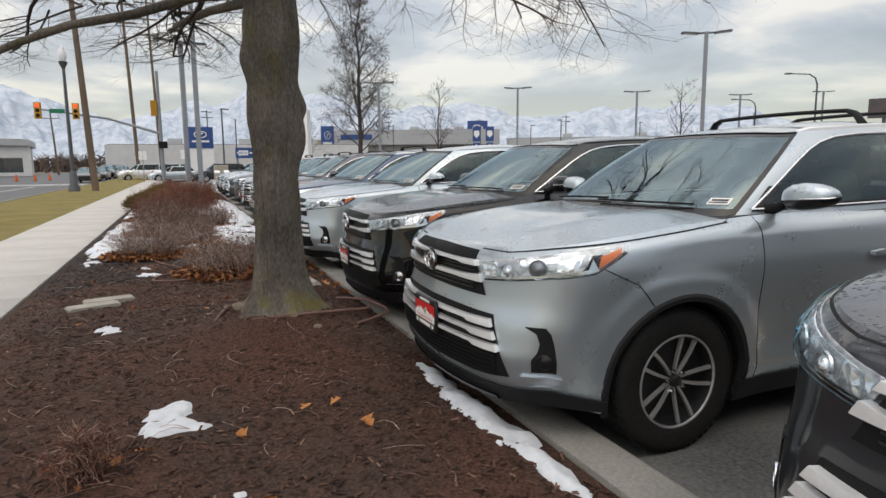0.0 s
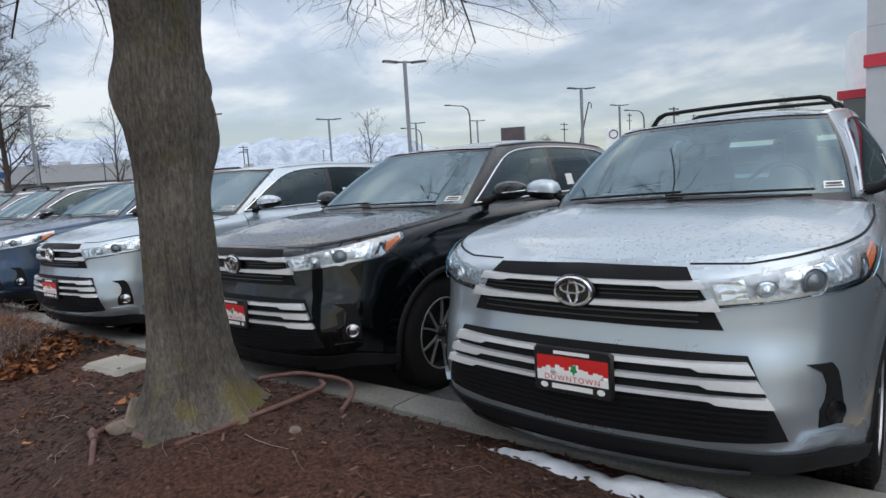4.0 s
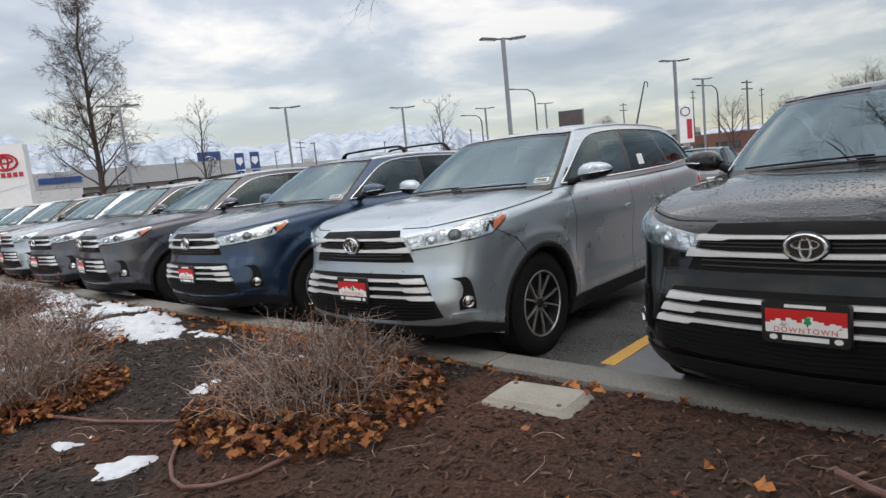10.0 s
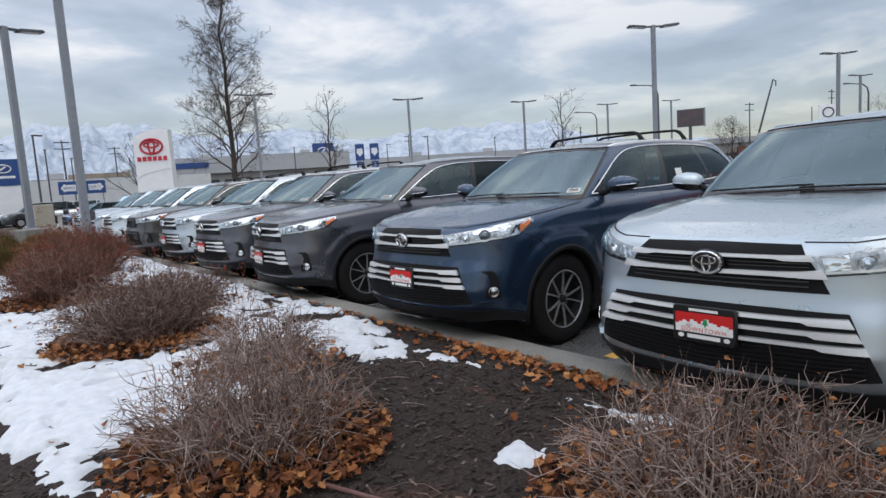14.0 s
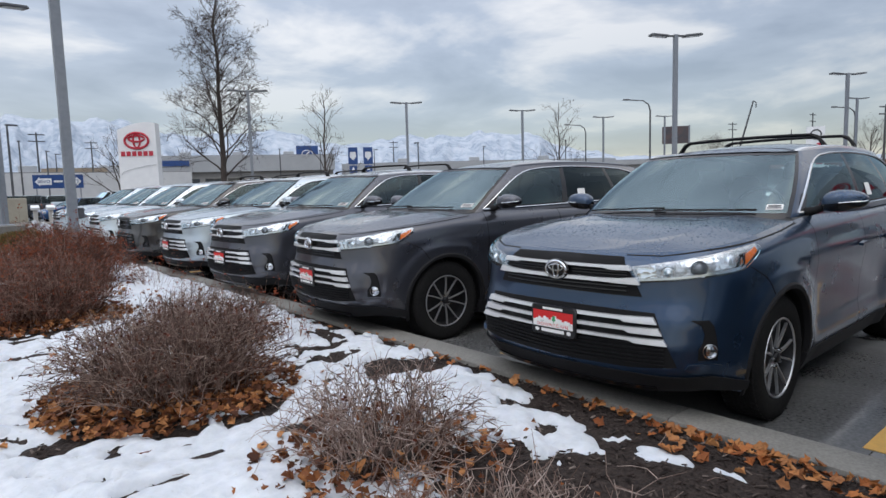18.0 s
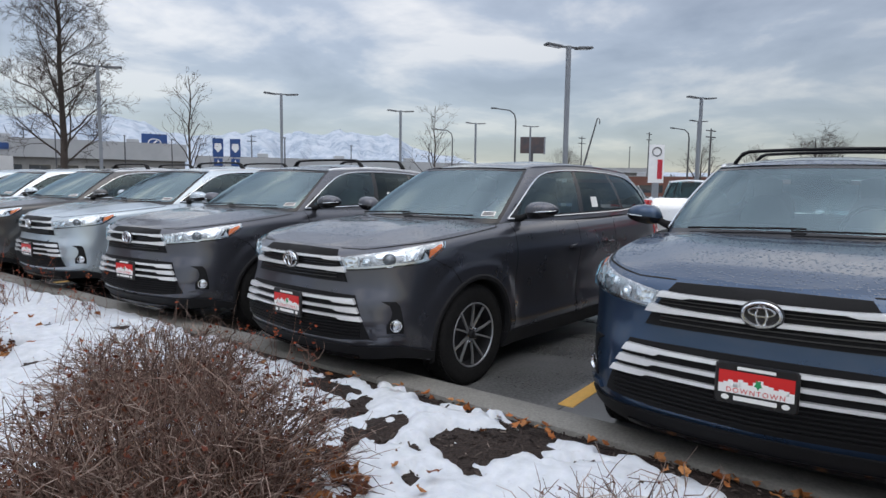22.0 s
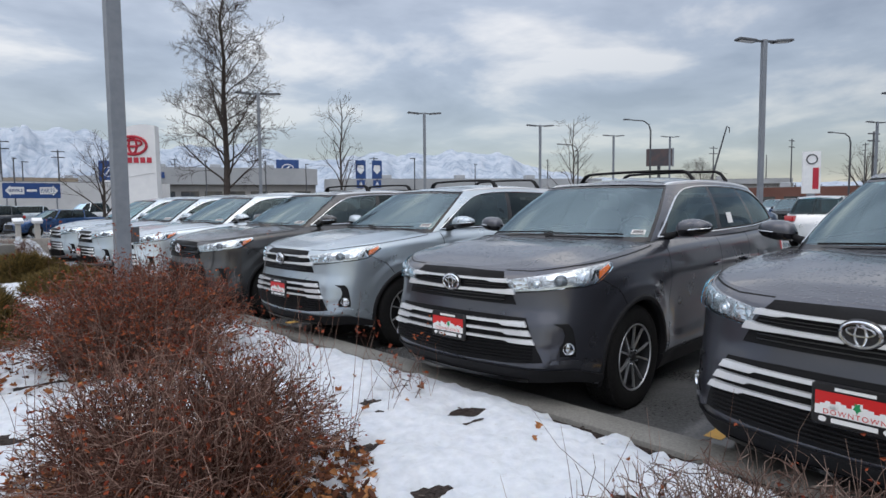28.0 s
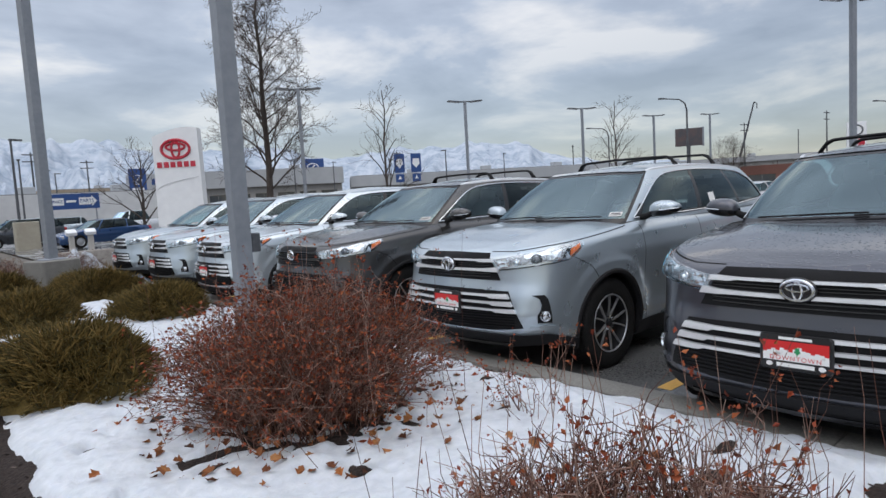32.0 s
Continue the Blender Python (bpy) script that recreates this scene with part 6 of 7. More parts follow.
part("emblem_ring", oval(0, 4.38, 0.40, 0.15, 0.05, fm), SIGN_RED, em)
part("emblem_ring", oval(0, 4.28, 0.17, 0.36, 0.05, fm), SIGN_RED, em)
for k in range(6):
    part("lettering_bar", Geo().box(-0.84 + k * 0.285, -0.30, 3.50, -0.84 + k * 0.285 + 0.215, -0.265, 3.74, None, 0.02), SIGN_RED, pyl)
part("swoosh", Geo().tube([(-0.9 + 1.8 * k, -0.282, 2.55 + 0.5 * math.sqrt(k)) for k in np.linspace(0, 1, 14)], 0.012, 4), grainy("pale_grey_line", (0.55, 0.56, 0.58), (0.5, 0.51, 0.53), 5), pyl)


def word(text, size, m_, material, parent, name="lettering", space=1.05):
    cu_ = bpy.data.curves.new(name, "FONT")
    cu_.body, cu_.size, cu_.align_x, cu_.align_y, cu_.space_character, cu_.extrude = text, size, "CENTER", "CENTER", space, 0.01
    tmp = bpy.data.objects.new(name, cu_)
    scene.collection.objects.link(tmp)
    me = bpy.data.meshes.new_from_object(tmp.evaluated_get(bpy.context.evaluated_depsgraph_get()))
    bpy.data.objects.remove(tmp)
    me.transform(m_)
    return part(name, me, material, parent)


# low blue sign with arrows
ps = thing("direction_sign", "blue direction sign with white arrows on posts", "sign")
ps.matrix_basis = pose(4.78, 61, 1.0, 0, 0, -8) @ Matrix.Diagonal((0.52, 1, 0.65, 1))
part("panel", Geo().box(-3.0, -0.12, 1.75, 3.0, 0.12, 3.25), SIGN_BLUE, ps)
for x in (-2.6, 2.6):
    part("post", Geo().box(x - 0.08, -0.06, -1.55, x + 0.08, 0.06, 1.75), POLE_GREY, ps)
for sg in (-1, 1):
    pts = [(-1.0, 0.42), (0.45, 0.42), (0.45, 0.62), (1.05, 0), (0.45, -0.62), (0.45, -0.42), (-1.0, -0.42)]
    g = Geo().face([(sg * (1.75 + x * 0.95), -0.126, 2.5 + z * 0.85) for x, z in pts])
    part("arrow", g, SIGN_WHITE, ps)
word("PARTS", 0.52, pose(1.65, -0.135, 2.5, 90), SIGN_BLUE, ps)
word("SERVICE", 0.40, pose(-1.68, -0.135, 2.5, 90), SIGN_BLUE, ps)
part("lettering_bar", Geo().box(-0.55, -0.13, 2.4, 0.5, -0.122, 2.62), SIGN_WHITE, ps)


def blue_sign(x, y, z, w, h, turn, label, post=0.25):
    t = thing("dealer_sign", label, "sign")
    t.matrix_basis = pose(x, y, 0, 0, 0, turn)
    part("panel", Geo().box(-w / 2, -0.2, z - h / 2, w / 2, 0.2, z + h / 2, None, 0.03), SIGN_BLUE, t)
    part("stem", Geo().box(-w * post, -0.15, 0, w * post, 0.15, z - h / 2), SIGN_WHITE if post > 0.3 else POLE_GREY, t)
    f = pose(0, -0.2, 0)
    part("emblem", oval(0, z + h * 0.14, w * 0.24, h * 0.15, w * 0.02, f), SIGN_WHITE, t)
    part("emblem_stroke", Geo().tube([f @ Vector((w * (-0.1 + 0.2 * k), -0.03, z + h * (0.06 + 0.16 * k))) for k in (0, 0.5, 1)], w * 0.03, 5), SIGN_WHITE, t)
    part("lettering_bar", Geo().box(-w * 0.34, -0.23, z - h * 0.22, w * 0.34, -0.2, z - h * 0.13), SIGN_WHITE, t)


blue_sign(67, 140, 9.4, 5.0, 5.0, -25, "square blue dealer sign with white emblem")
blue_sign(0.6, 73, 4.5, 2.6, 2.3, -3, "square blue dealer sign with white emblem on a white pylon", 0.5)
blue_sign(26, 125, 6.6, 2.6, 5.0, -15, "tall blue banner sign by the dealership")
# route signs
for x, y in ((22.9, 50.1), (23.9, 49.5)):
    t = thing("route_sign", "blue and white route shield sign on a post", "sign", "route signs")
    t.matrix_basis = pose(x, y, 0, 0, 0, -28)
    part("post", Geo().box(-0.04, -0.03, 0, 0.04, 0.03, 4.6), POLE_GREY, t)
    part("plate", Geo().box(-0.36, -0.06, 3.4, 0.36, -0.03, 4.7, None, 0.03), SIGN_BLUE, t)
    part("shield", Geo().face([(-0.26 + 0.52 * a, -0.066, b) for a, b in ((0.1, 4.35), (0.9, 4.35), (1, 4.0), (0.5, 3.7), (0, 4.0))]), SIGN_WHITE, t)
    part("arrow_plate", Geo().box(-0.3, -0.06, 2.75, 0.3, -0.03, 3.3, None, 0.03), SIGN_BLUE, t)
    part("arrow", Geo().face([(-0.12, -0.066, 2.95), (0.12, -0.066, 2.95), (0, -0.066, 3.22)]), SIGN_WHITE, t)

# cobra street lamps, crane boom, billboard, far poles
for x, y, h, turn in ((72, 54.2, 12.2, 150), (86, 75, 11.5, 150), (98, 38, 11.0, 150)):
    t = thing("cobra_street_lamp", "curved-arm street lamp far off", "street lamp")
    t.matrix_basis = pose(x, y, 0, 0, 0, turn)
    part("pole", Geo().tube([(0, 0, 0), (0, 0, h - 1.4), (0.25, 0, h - 0.6), (1.0, 0, h - 0.12), (3.2, 0, h)], [0.14, 0.11, 0.09, 0.08, 0.07], 8), LAMP_DARK, t)
    part("head", Geo().box(3.0, -0.16, h - 0.08, 3.9, 0.16, h + 0.1, None, 0.08), LAMP_DARK, t)
t = thing("crane_boom", "slanting crane boom far behind the lot", "crane")
t.matrix_basis = pose(282, 140, 0)
part("boom", Geo().tube([(0, 0, 0), (1.8, -4.0, 17.5), (3.7, -8.2, 36)], [0.55, 0.45, 0.3], 6), LAMP_DARK, t)
part("hook", Geo().tube([(3.7, -8.2, 36), (4.1, -9.2, 35.2), (4.1, -9.2, 33.0)], 0.25, 5), LAMP_DARK, t)
t = thing("billboard", "dark billboard on a post far off", "billboard")
t.matrix_basis = pose(143.5, 90.3, 0, 0, 0, -58)
part("panel", Geo().box(-3.1, -0.3, 10.7, 3.1, 0.3, 15.0, None, 0.05), grainy("dark_screen", (0.05, 0.05, 0.06), (0.09, 0.06, 0.06), 0.6, 0.4, 0.02), t)
part("post", Geo().tube([(0, 0.2, 0), (0, 0.2, 10.7)], 0.4, 8), LAMP_DARK, t)
part("side_frame", Geo().box(3.1, -0.35, 10.5, 3.5, 0.35, 15.1), POLE_GREY, t)
rng = np.random.default_rng(3)
for x, y, h in ((170, 88, 17), (176, 70, 18), (205, 60, 18), (230, 95, 18), (120, 40, 13), (190, 30, 16), (140, 10, 12), (110, 165, 16), (60, 190, 15), (30, 180, 15), (15, 150, 14), (5, 165, 15), (85, 175, 15), (150, 130, 15)):
    t = thing("utility_pole", "thin dark utility pole with crossarms far off", "utility pole", "far utility poles")
    t.matrix_basis = pose(x, y, 0, 0, 0, rng.uniform(-30, 60))
    part("pole", Geo().tube([(0, 0, 0), (0, 0, h)], [0.22, 0.14], 7), LAMP_DARK, t)
    for q in (0.97, 0.88):
        part("crossarm", Geo().box(-1.4, -0.08, h * q - 0.1, 1.4, 0.08, h * q + 0.1), LAMP_DARK, t)
for x, y, h in ((9, 96, 7), (5.5, 88, 7.5), (12, 110, 7.5), (30, 95, 7.5), (37, 92, 7.5), (48, 100, 8), (56, 96, 8), (45, 70, 7), (70, 84, 8), (2.5, 66, 7.0)):
    t = thing("slim_lamp", "slim dark lamp post with a short arm", "street lamp", "far lamp posts")
    t.matrix_basis = pose(x, y, 0, 0, 0, rng.uniform(0, 90))
    part("post", Geo().tube([(0, 0, 0), (0, 0, h)], [0.1, 0.07], 7), LAMP_DARK, t)
    part("head", Geo().box(-0.1, -0.14, h - 0.02, 0.75, 0.14, h + 0.09, None, 0.04), LAMP_DARK, t)

# ---- street side ----
t = thing("ornamental_street_lamp", "dark green ornamental street lamp with a globe on the verge", "street lamp")
t.location = (-7.1, 40, 0.1)
part("base", Geo().lathe([(0.30, 0), (0.30, 0.25), (0.22, 0.4), (0.2, 1.0), (0.12, 1.15)], 16), LAMP_DARK, t)
part("post", Geo().tube([(0, 0, 1.1), (0, 0, 6.9)], [0.11, 0.075], 12), LAMP_DARK, t)
part("collar", Geo().lathe([(0.08, 6.7), (0.2, 6.95), (0.24, 7.05), (0.1, 7.1)], 14), LAMP_DARK, t)
part("globe", Geo().lathe([(0.12, 7.08), (0.21, 7.3), (0.2, 7.55), (0.1, 7.8), (0.01, 7.95)], 14), LAMP_GLASS, t, "frosted lamp globe")
for x, y, h, arms in ((-6.05, 40, 13, (10.9,)), (-5.6, 72, 19, (17.6, 15.8)), (-3.9, 90, 24, (22, 20, 18)), (-26, 80, 11, (9.5,)), (-28, 100, 11, (9.5,)), (-30, 75, 10, (9,)), (-22, 130, 11, (10,))):
    t = thing("wooden_utility_pole", "brown wooden utility pole with crossarms", "utility pole", "utility poles by the road")
    t.location = (x, y, 0.05)
    part("pole", Geo().tube([(0, 0, 0), (-0.25, 0, h * 0.5), (-0.5, 0, h)], [0.19, 0.16, 0.12], 10), WOOD_POLE, t)
    for q in arms:
        part("crossarm", Geo().box(-1.5 - 0.45, -0.07, q - 0.07, 1.2 - 0.45, 0.07, q + 0.07), WOOD_POLE, t)
        for k in (-1.2, -0.5, 0.4, 1.0):
            part("insulator", Geo().lathe([(0.05, q + 0.07), (0.07, q + 0.14), (0.03, q + 0.24), (0.005, q + 0.25)], 8, pose(k - 0.45, 0, 0)), LAMP_GLASS, t)
sg_ = thing("traffic_signal", "grey traffic signal mast with red lights on its arm", "traffic light")
sg_.location = (-3.0, 60, 0.1)
SIGNAL = grainy("signal_yellow", (0.42, 0.22, 0.02), (0.36, 0.18, 0.02), 8, 0.5)
m = Mat("lit_red_signal", (0.6, 0.02, 0.01), 0.3)
m.b.inputs["Emission Color"].default_value, m.b.inputs["Emission Strength"].default_value = (1.0, 0.06, 0.02, 1), 2.2
SIGNAL_LIT = m.m
part("mast", Geo().tube([(0, 0, 0), (0, 0, 9.5)], [0.18, 0.12], 10), POLE_GREY, sg_)
part("arm", Geo().tube([(0, 0, 4.2), (-4, 0, 5.4), (-9.2, 0, 6.1)], [0.13, 0.1, 0.06], 8), POLE_GREY, sg_)
for x in (-6.3, -9.0):
    hd = part("signal_head", Geo().box(x - 0.25, -0.2, 5.3, x + 0.25, 0.1, 6.6, None, 0.04), SIGNAL, sg_)
    for k, mat in enumerate((SIGNAL_LIT, BLACK_MATTE, BLACK_MATTE)):
        part("signal_lens", Geo().lathe([(0.15, 0), (0.1, 0.05), (0.001, 0.06)], 14, pose(x, -0.2, 6.35 - 0.4 * k, 90)), mat, hd)
hd = part("signal_head", Geo().box(-0.65, -0.25, 5.7, -0.15, 0.15, 7.0, None, 0.04), SIGNAL, sg_)
part("street_name_sign", Geo().box(-8.2, -0.08, 5.75, -7.1, -0.05, 6.1), grainy("green_sign_enamel", (0.02, 0.16, 0.09), (0.03, 0.2, 0.11), 5), sg_)
part("signal_box", Geo().box(-0.2, -0.35, 2.9, 0.5, -0.1, 3.5, None, 0.03), BLACK_MATTE, sg_)
for x, y in ((-1.2, 52), (-4.4, 57)):
    t = thing("street_sign", "small street sign on a thin post", "sign")
    t.location = (x, y, 0.1)
    part("post", Geo().tube([(0, 0, 0), (0, 0, 2.6)], 0.035, 6), POLE_GREY, t)
    part("plate", Geo().box(-0.3, -0.03, 1.9, 0.3, 0.0, 2.6, None, 0.03), SIGN_WHITE, t)
for i, (x, y) in enumerate(((-4.5, 66), (-16, 78), (-17.5, 77), (-15, 80))):
    t = thing("traffic_cone", "orange traffic cone by the crossing", "traffic cone", "traffic cones")
    t.location = (x, y, 0.01)
    part("cone", Geo().lathe([(0.17, 0.03), (0.05, 0.7), (0.03, 0.71)], 14), grainy("orange_cone_plastic", (0.7, 0.14, 0.02), (0.6, 0.11, 0.02), 8) if i == 0 else bpy.data.materials["orange_cone_plastic"], t)
    part("foot", Geo().box(-0.2, -0.2, 0, 0.2, 0.2, 0.035, None, 0.04), BLACK_MATTE, t)
cab = solid("utility_cabinet", Geo().box(1.0, 55.0, 0, 2.1, 56.0, 1.5, None, 0.05), grainy("beige_cabinet_paint", (0.34, 0.31, 0.25), (0.4, 0.37, 0.3), 6, 0.5), "beige steel utility cabinet near the crossing", "utility box")
# heap of cleared snow
g = Geo()
g.grid([[((0.85 * q + 0.16 * noise.noise((a * 1.7, q * 3, 5))) * math.cos(a), (0.6 * q + 0.14 * noise.noise((a * 1.7, q * 3, 9))) * math.sin(a), 0.62 * (1 - q ** 1.6) * (1 + 0.7 * noise.noise((q * 4 * math.cos(a), q * 4 * math.sin(a), 2))) - 0.12) for a in np.linspace(0, 2 * math.pi, 40)] for q in np.linspace(0.02, 1, 16)])
hp = solid("cleared_snow", g, SNOW, "dirty mound of cleared snow at the bed's end", "snow", kind="stuff")
hp.location = (0.15, 35.1, 0.0)
# low stone planter wall and wooden posts where the bed ends
solid("planter_wall", Geo().box(-0.4, 36.2, -0.05, 1.4, 36.8, 0.55, None, 0.06), grainy("rough_stone", (0.24, 0.22, 0.2), (0.36, 0.33, 0.3), 12, 0.9, 0.8, 0.03), "low rough stone planter wall at the bed's end", "wall")
for x, y in ((0.3, 36.5), (0.8, 36.5)):
    t = thing("bollard_light", "pale wooden bollard light with a slanted cap", "bollard", "bollard lights")
    t.location = (x, y, 0.55)
    part("stem", Geo().box(-0.07, -0.07, 0, 0.07, 0.07, 0.55, None, 0.015), WALK, t)
    part("cap", Geo().box(-0.14, -0.12, 0.0, 0.14, 0.12, 0.10, pose(0, 0, 0.52, 25), 0.02), SIGN_WHITE, t)

# ---- buildings ----
FASCIA = grainy("grey_metal_fascia", (0.34, 0.355, 0.375), (0.41, 0.425, 0.445), 0.5, 0.5, 0.03, 0.01, 0.1)
WALL_GREY = grainy("grey_block_wall", (0.22, 0.22, 0.22), (0.29, 0.285, 0.28), 3, 0.85, 0.2, 0.01, 0.15)
WALL_WHITE = grainy("pale_rendered_wall", (0.50, 0.51, 0.53), (0.60, 0.61, 0.62), 1, 0.8, 0.1, 0.01, 0.1)
BRICK_RED = grainy("red_brick_wall", (0.13, 0.062, 0.05), (0.18, 0.09, 0.072), 6, 0.85, 0.3, 0.01, 0.2)
SHOP_GLASS = Mat("dark_shop_glass", (0.04, 0.05, 0.06), 0.06, Coat_Weight=1.0).m
PANEL_GREY = grainy("light_grey_cladding", (0.40, 0.42, 0.45), (0.46, 0.48, 0.51), 0.8, 0.4, 0.02, 0.004, 0.2, metal=0.25)
ROOFING = grainy("flat_roofing", (0.2, 0.2, 0.2), (0.27, 0.27, 0.27), 2, 0.9)


def hall(name, label, x, y, turn, w, d, h, wall, band=None, band_h=0.0, bays=0, win=(0.5, 2.6), category="building", proud=0.6):
    """A low flat-roofed building, front to -y at the origin, with glazed bays and a roof band."""
    t = thing(name, label, category)
    t.matrix_basis = pose(x, y, 0, 0, 0, turn)
    bw = w / max(bays, 1)
    if bays:
        for k in range(bays + 1):
            part("pier", Geo().box(-w / 2 + k * bw - bw * 0.12, 0, 0, -w / 2 + k * bw + bw * 0.12, 0.5, h - band_h), wall, t)
        part("lintel", Geo().box(-w / 2, 0.02, win[1], w / 2, 0.45, h - band_h), wall, t)
        part("plinth", Geo().box(-w / 2, 0.02, 0, w / 2, 0.45, win[0]), wall, t)
        for k in range(bays):
            wd = part("window", Geo().box(-w / 2 + (k + 0.12) * bw, 0.2, win[0], -w / 2 + (k + 0.88) * bw, 0.26, win[1]), SHOP_GLASS, t)
            part("mullion", Geo().box(-w / 2 + (k + 0.5) * bw - 0.06, 0.14, win[0], -w / 2 + (k + 0.5) * bw + 0.06, 0.2, win[1]), LAMP_DARK, wd)
        part("wall", Geo().box(-w / 2, 0.5, 0, w / 2, d, h - band_h), wall, t)
    else:
        part("wall", Geo().box(-w / 2, 0, 0, w / 2, d, h - band_h), wall, t)
    if band:
        part("roof_band", Geo().box(-w / 2 - proud, -proud, h - band_h, w / 2 + proud, d, h), band, t)
    part("roof", Geo().box(-w / 2 + 0.3, 0.3, h, w / 2 - 0.3, d - 0.3, h + 0.12), ROOFING, t)
    for k in range(3):
        part("roof_unit", Geo().box(-w * 0.3 + k * w * 0.28, d * 0.4, h + 0.12, -w * 0.3 + k * w * 0.28 + 2.2, d * 0.4 + 2, h + 1.3, None, 0.1), PANEL_GREY, t)
    return t


b1 = hall("dealership", "long grey flat-roofed car dealership with glazed front", 46, 131, -24, 38, 22, 8.9, WALL_GREY, FASCIA, 3.2, 9, (0.6, 4.4), proud=0.8)
part("lettering_bar", Geo().box(-15.5, -0.95, 6.9, -8.5, -0.82, 8.0), SIGN_BLUE, b1, "blue lettering bar")
hall("dealership_wing", "lower grey dealership wing with glazed bays", 92, 107, -32, 60, 20, 6.9, WALL_GREY, FASCIA, 2.2, 10, (0.5, 3.6))
hall("warehouse", "long pale flat-roofed warehouse", 8, 104, -4, 40, 20, 4.7, WALL_WHITE, None, 0, 0)
hall("warehouse", "pale low commercial building across the road", -40, 120, 8, 30, 20, 6, WALL_WHITE, FASCIA, 1.0, 6, (0.6, 3))
hall("warehouse", "tan low commercial building far off", 60, 215, -10, 70, 20, 10, grainy("tan_wall", (0.30, 0.25, 0.19), (0.36, 0.3, 0.24), 1, 0.8), None, 0, 8, (3, 6))
hall("brick_store", "long red brick store far behind the lot", 150, 42, -72, 70, 20, 4.6, BRICK_RED, None, 0, 10, (0.8, 2.6))
hall("warehouse", "grey flat-roofed building far behind the lot", 180, 112, -58, 80, 20, 8.5, WALL_GREY, FASCIA, 1.5, 10, (1, 4))
t = hall("service_station", "small store with red and white front far off", 135, 10, -90, 18, 10, 4.6, BRICK_RED, SIGN_WHITE, 0.9, 5, (0.6, 2.8))
t = thing("pole_sign", "red and white pylon sign far off", "sign")
t.matrix_basis = pose(94.5, 41.8, 0, 0, 0, -62)
part("panel", Geo().box(-1.15, -0.2, 2.6, 1.15, 0.2, 8.5, None, 0.05), SIGN_WHITE, t)
part("stem", Geo().box(-0.5, -0.15, 0.0, 0.5, 0.15, 2.6), POLE_GREY, t)
part("stripe", Geo().box(0.15, -0.215, 3.2, 0.9, -0.2, 6.2), SIGN_RED, t)
part("emblem", oval(0, 7.4, 0.65, 0.65, 0.09, pose(0, -0.2, 0)), LAMP_DARK, t)

# the big showroom beside the lot
sh = thing("showroom", "large grey showroom with red stripe and red lettering", "building")
sh.matrix_basis = pose(38.4, 4.75, 0, 0, 0, -90)
part("fascia_wall", Geo().box(0, 0, 6.55, 34, 24, 11.5), PANEL_GREY, sh)
part("red_stripe", Geo().box(-0.12, -0.14, 6.1, 34, 0.3, 6.75), SIGN_RED, sh)
part("corner_pier", Geo().box(0, 0.0, 0, 2.4, 24, 6.1), PANEL_GREY, sh)
part("corner_pier", Geo().box(31, 0.0, 0, 34, 24, 6.1), PANEL_GREY, sh)
part("inner_wall", Geo().box(2.4, 3.5, 0, 31, 24, 6.1), WALL_GREY, sh)
for k in range(8):
    for q in range(3):
        wd = part("window", Geo().box(2.4 + k * 3.575 + 0.06, 0.5, 0.1 + q * 2.0, 2.4 + (k + 1) * 3.575 - 0.06, 0.56, 0.1 + q * 2.0 + 1.9), SHOP_GLASS, sh)
    part("mullion", Geo().box(2.4 + k * 3.575 - 0.07, 0.42, 0, 2.4 + k * 3.575 + 0.07, 0.62, 6.1), POLE_GREY, sh)
for q in range(1, 4):
    part("transom", Geo().box(2.4, 0.43, 0.04 + q * 2.0 - 0.06, 31, 0.61, 0.04 + q * 2.0 + 0.06), POLE_GREY, sh)
for q in (0, 1):
    part("panel_joint", Geo().box(0, -0.004, 8.2 + q * 1.65, 34, 0.002, 8.23 + q * 1.65), POLE_GREY, sh)
fm = pose(0, -0.05, 0)
em = part("emblem", oval(4.6, 8.7, 1.55, 1.05, 0.14, fm), SIGN_RED, sh, "red oval emblem")
part("emblem_ring", oval(4.6, 8.95, 1.0, 0.38, 0.12, fm), SIGN_RED, em)
part("emblem_ring", oval(4.6, 8.7, 0.42, 0.95, 0.12, fm), SIGN_RED, em)
for k in range(6):
    part("lettering_bar", Geo().box(7.2 + k * 2.0, -0.22, 7.9, 7.2 + k * 2.0 + 1.5, -0.02, 9.5, None, 0.05), SIGN_RED, sh)
rows = []
for a in np.linspace(-20, 200, 23):
    ca, sa = math.cos(radians(a)), math.sin(radians(a))
    rows.append([(0.9 - 2.5 * sa, 8.5 - 4.0 * ca, 0), (0.9 - 2.5 * sa, 8.5 - 4.0 * ca, 9.0)])
part("round_tower", Geo().grid(rows), SIGN_WHITE, sh, "white curved entrance tower")
part("tower_canopy", Geo().box(-1.7, 4.2, 4.9, 0.4, 5.6, 5.4), SIGN_RED, sh)
part("tower_opening", Geo().box(-1.4, 4.4, 0.1, 0.2, 5.4, 4.9), SHOP_GLASS, sh)

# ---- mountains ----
m = Mat("hazy_snow_mountainside", (0.6, 0.65, 0.72), 0.95)
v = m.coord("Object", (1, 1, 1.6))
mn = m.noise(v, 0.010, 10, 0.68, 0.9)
# rock and snow tones with distance haze painted in: pale, bluish, low contrast
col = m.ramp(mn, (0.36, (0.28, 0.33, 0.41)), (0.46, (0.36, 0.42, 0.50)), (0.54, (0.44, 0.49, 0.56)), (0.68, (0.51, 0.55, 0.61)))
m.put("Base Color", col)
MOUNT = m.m


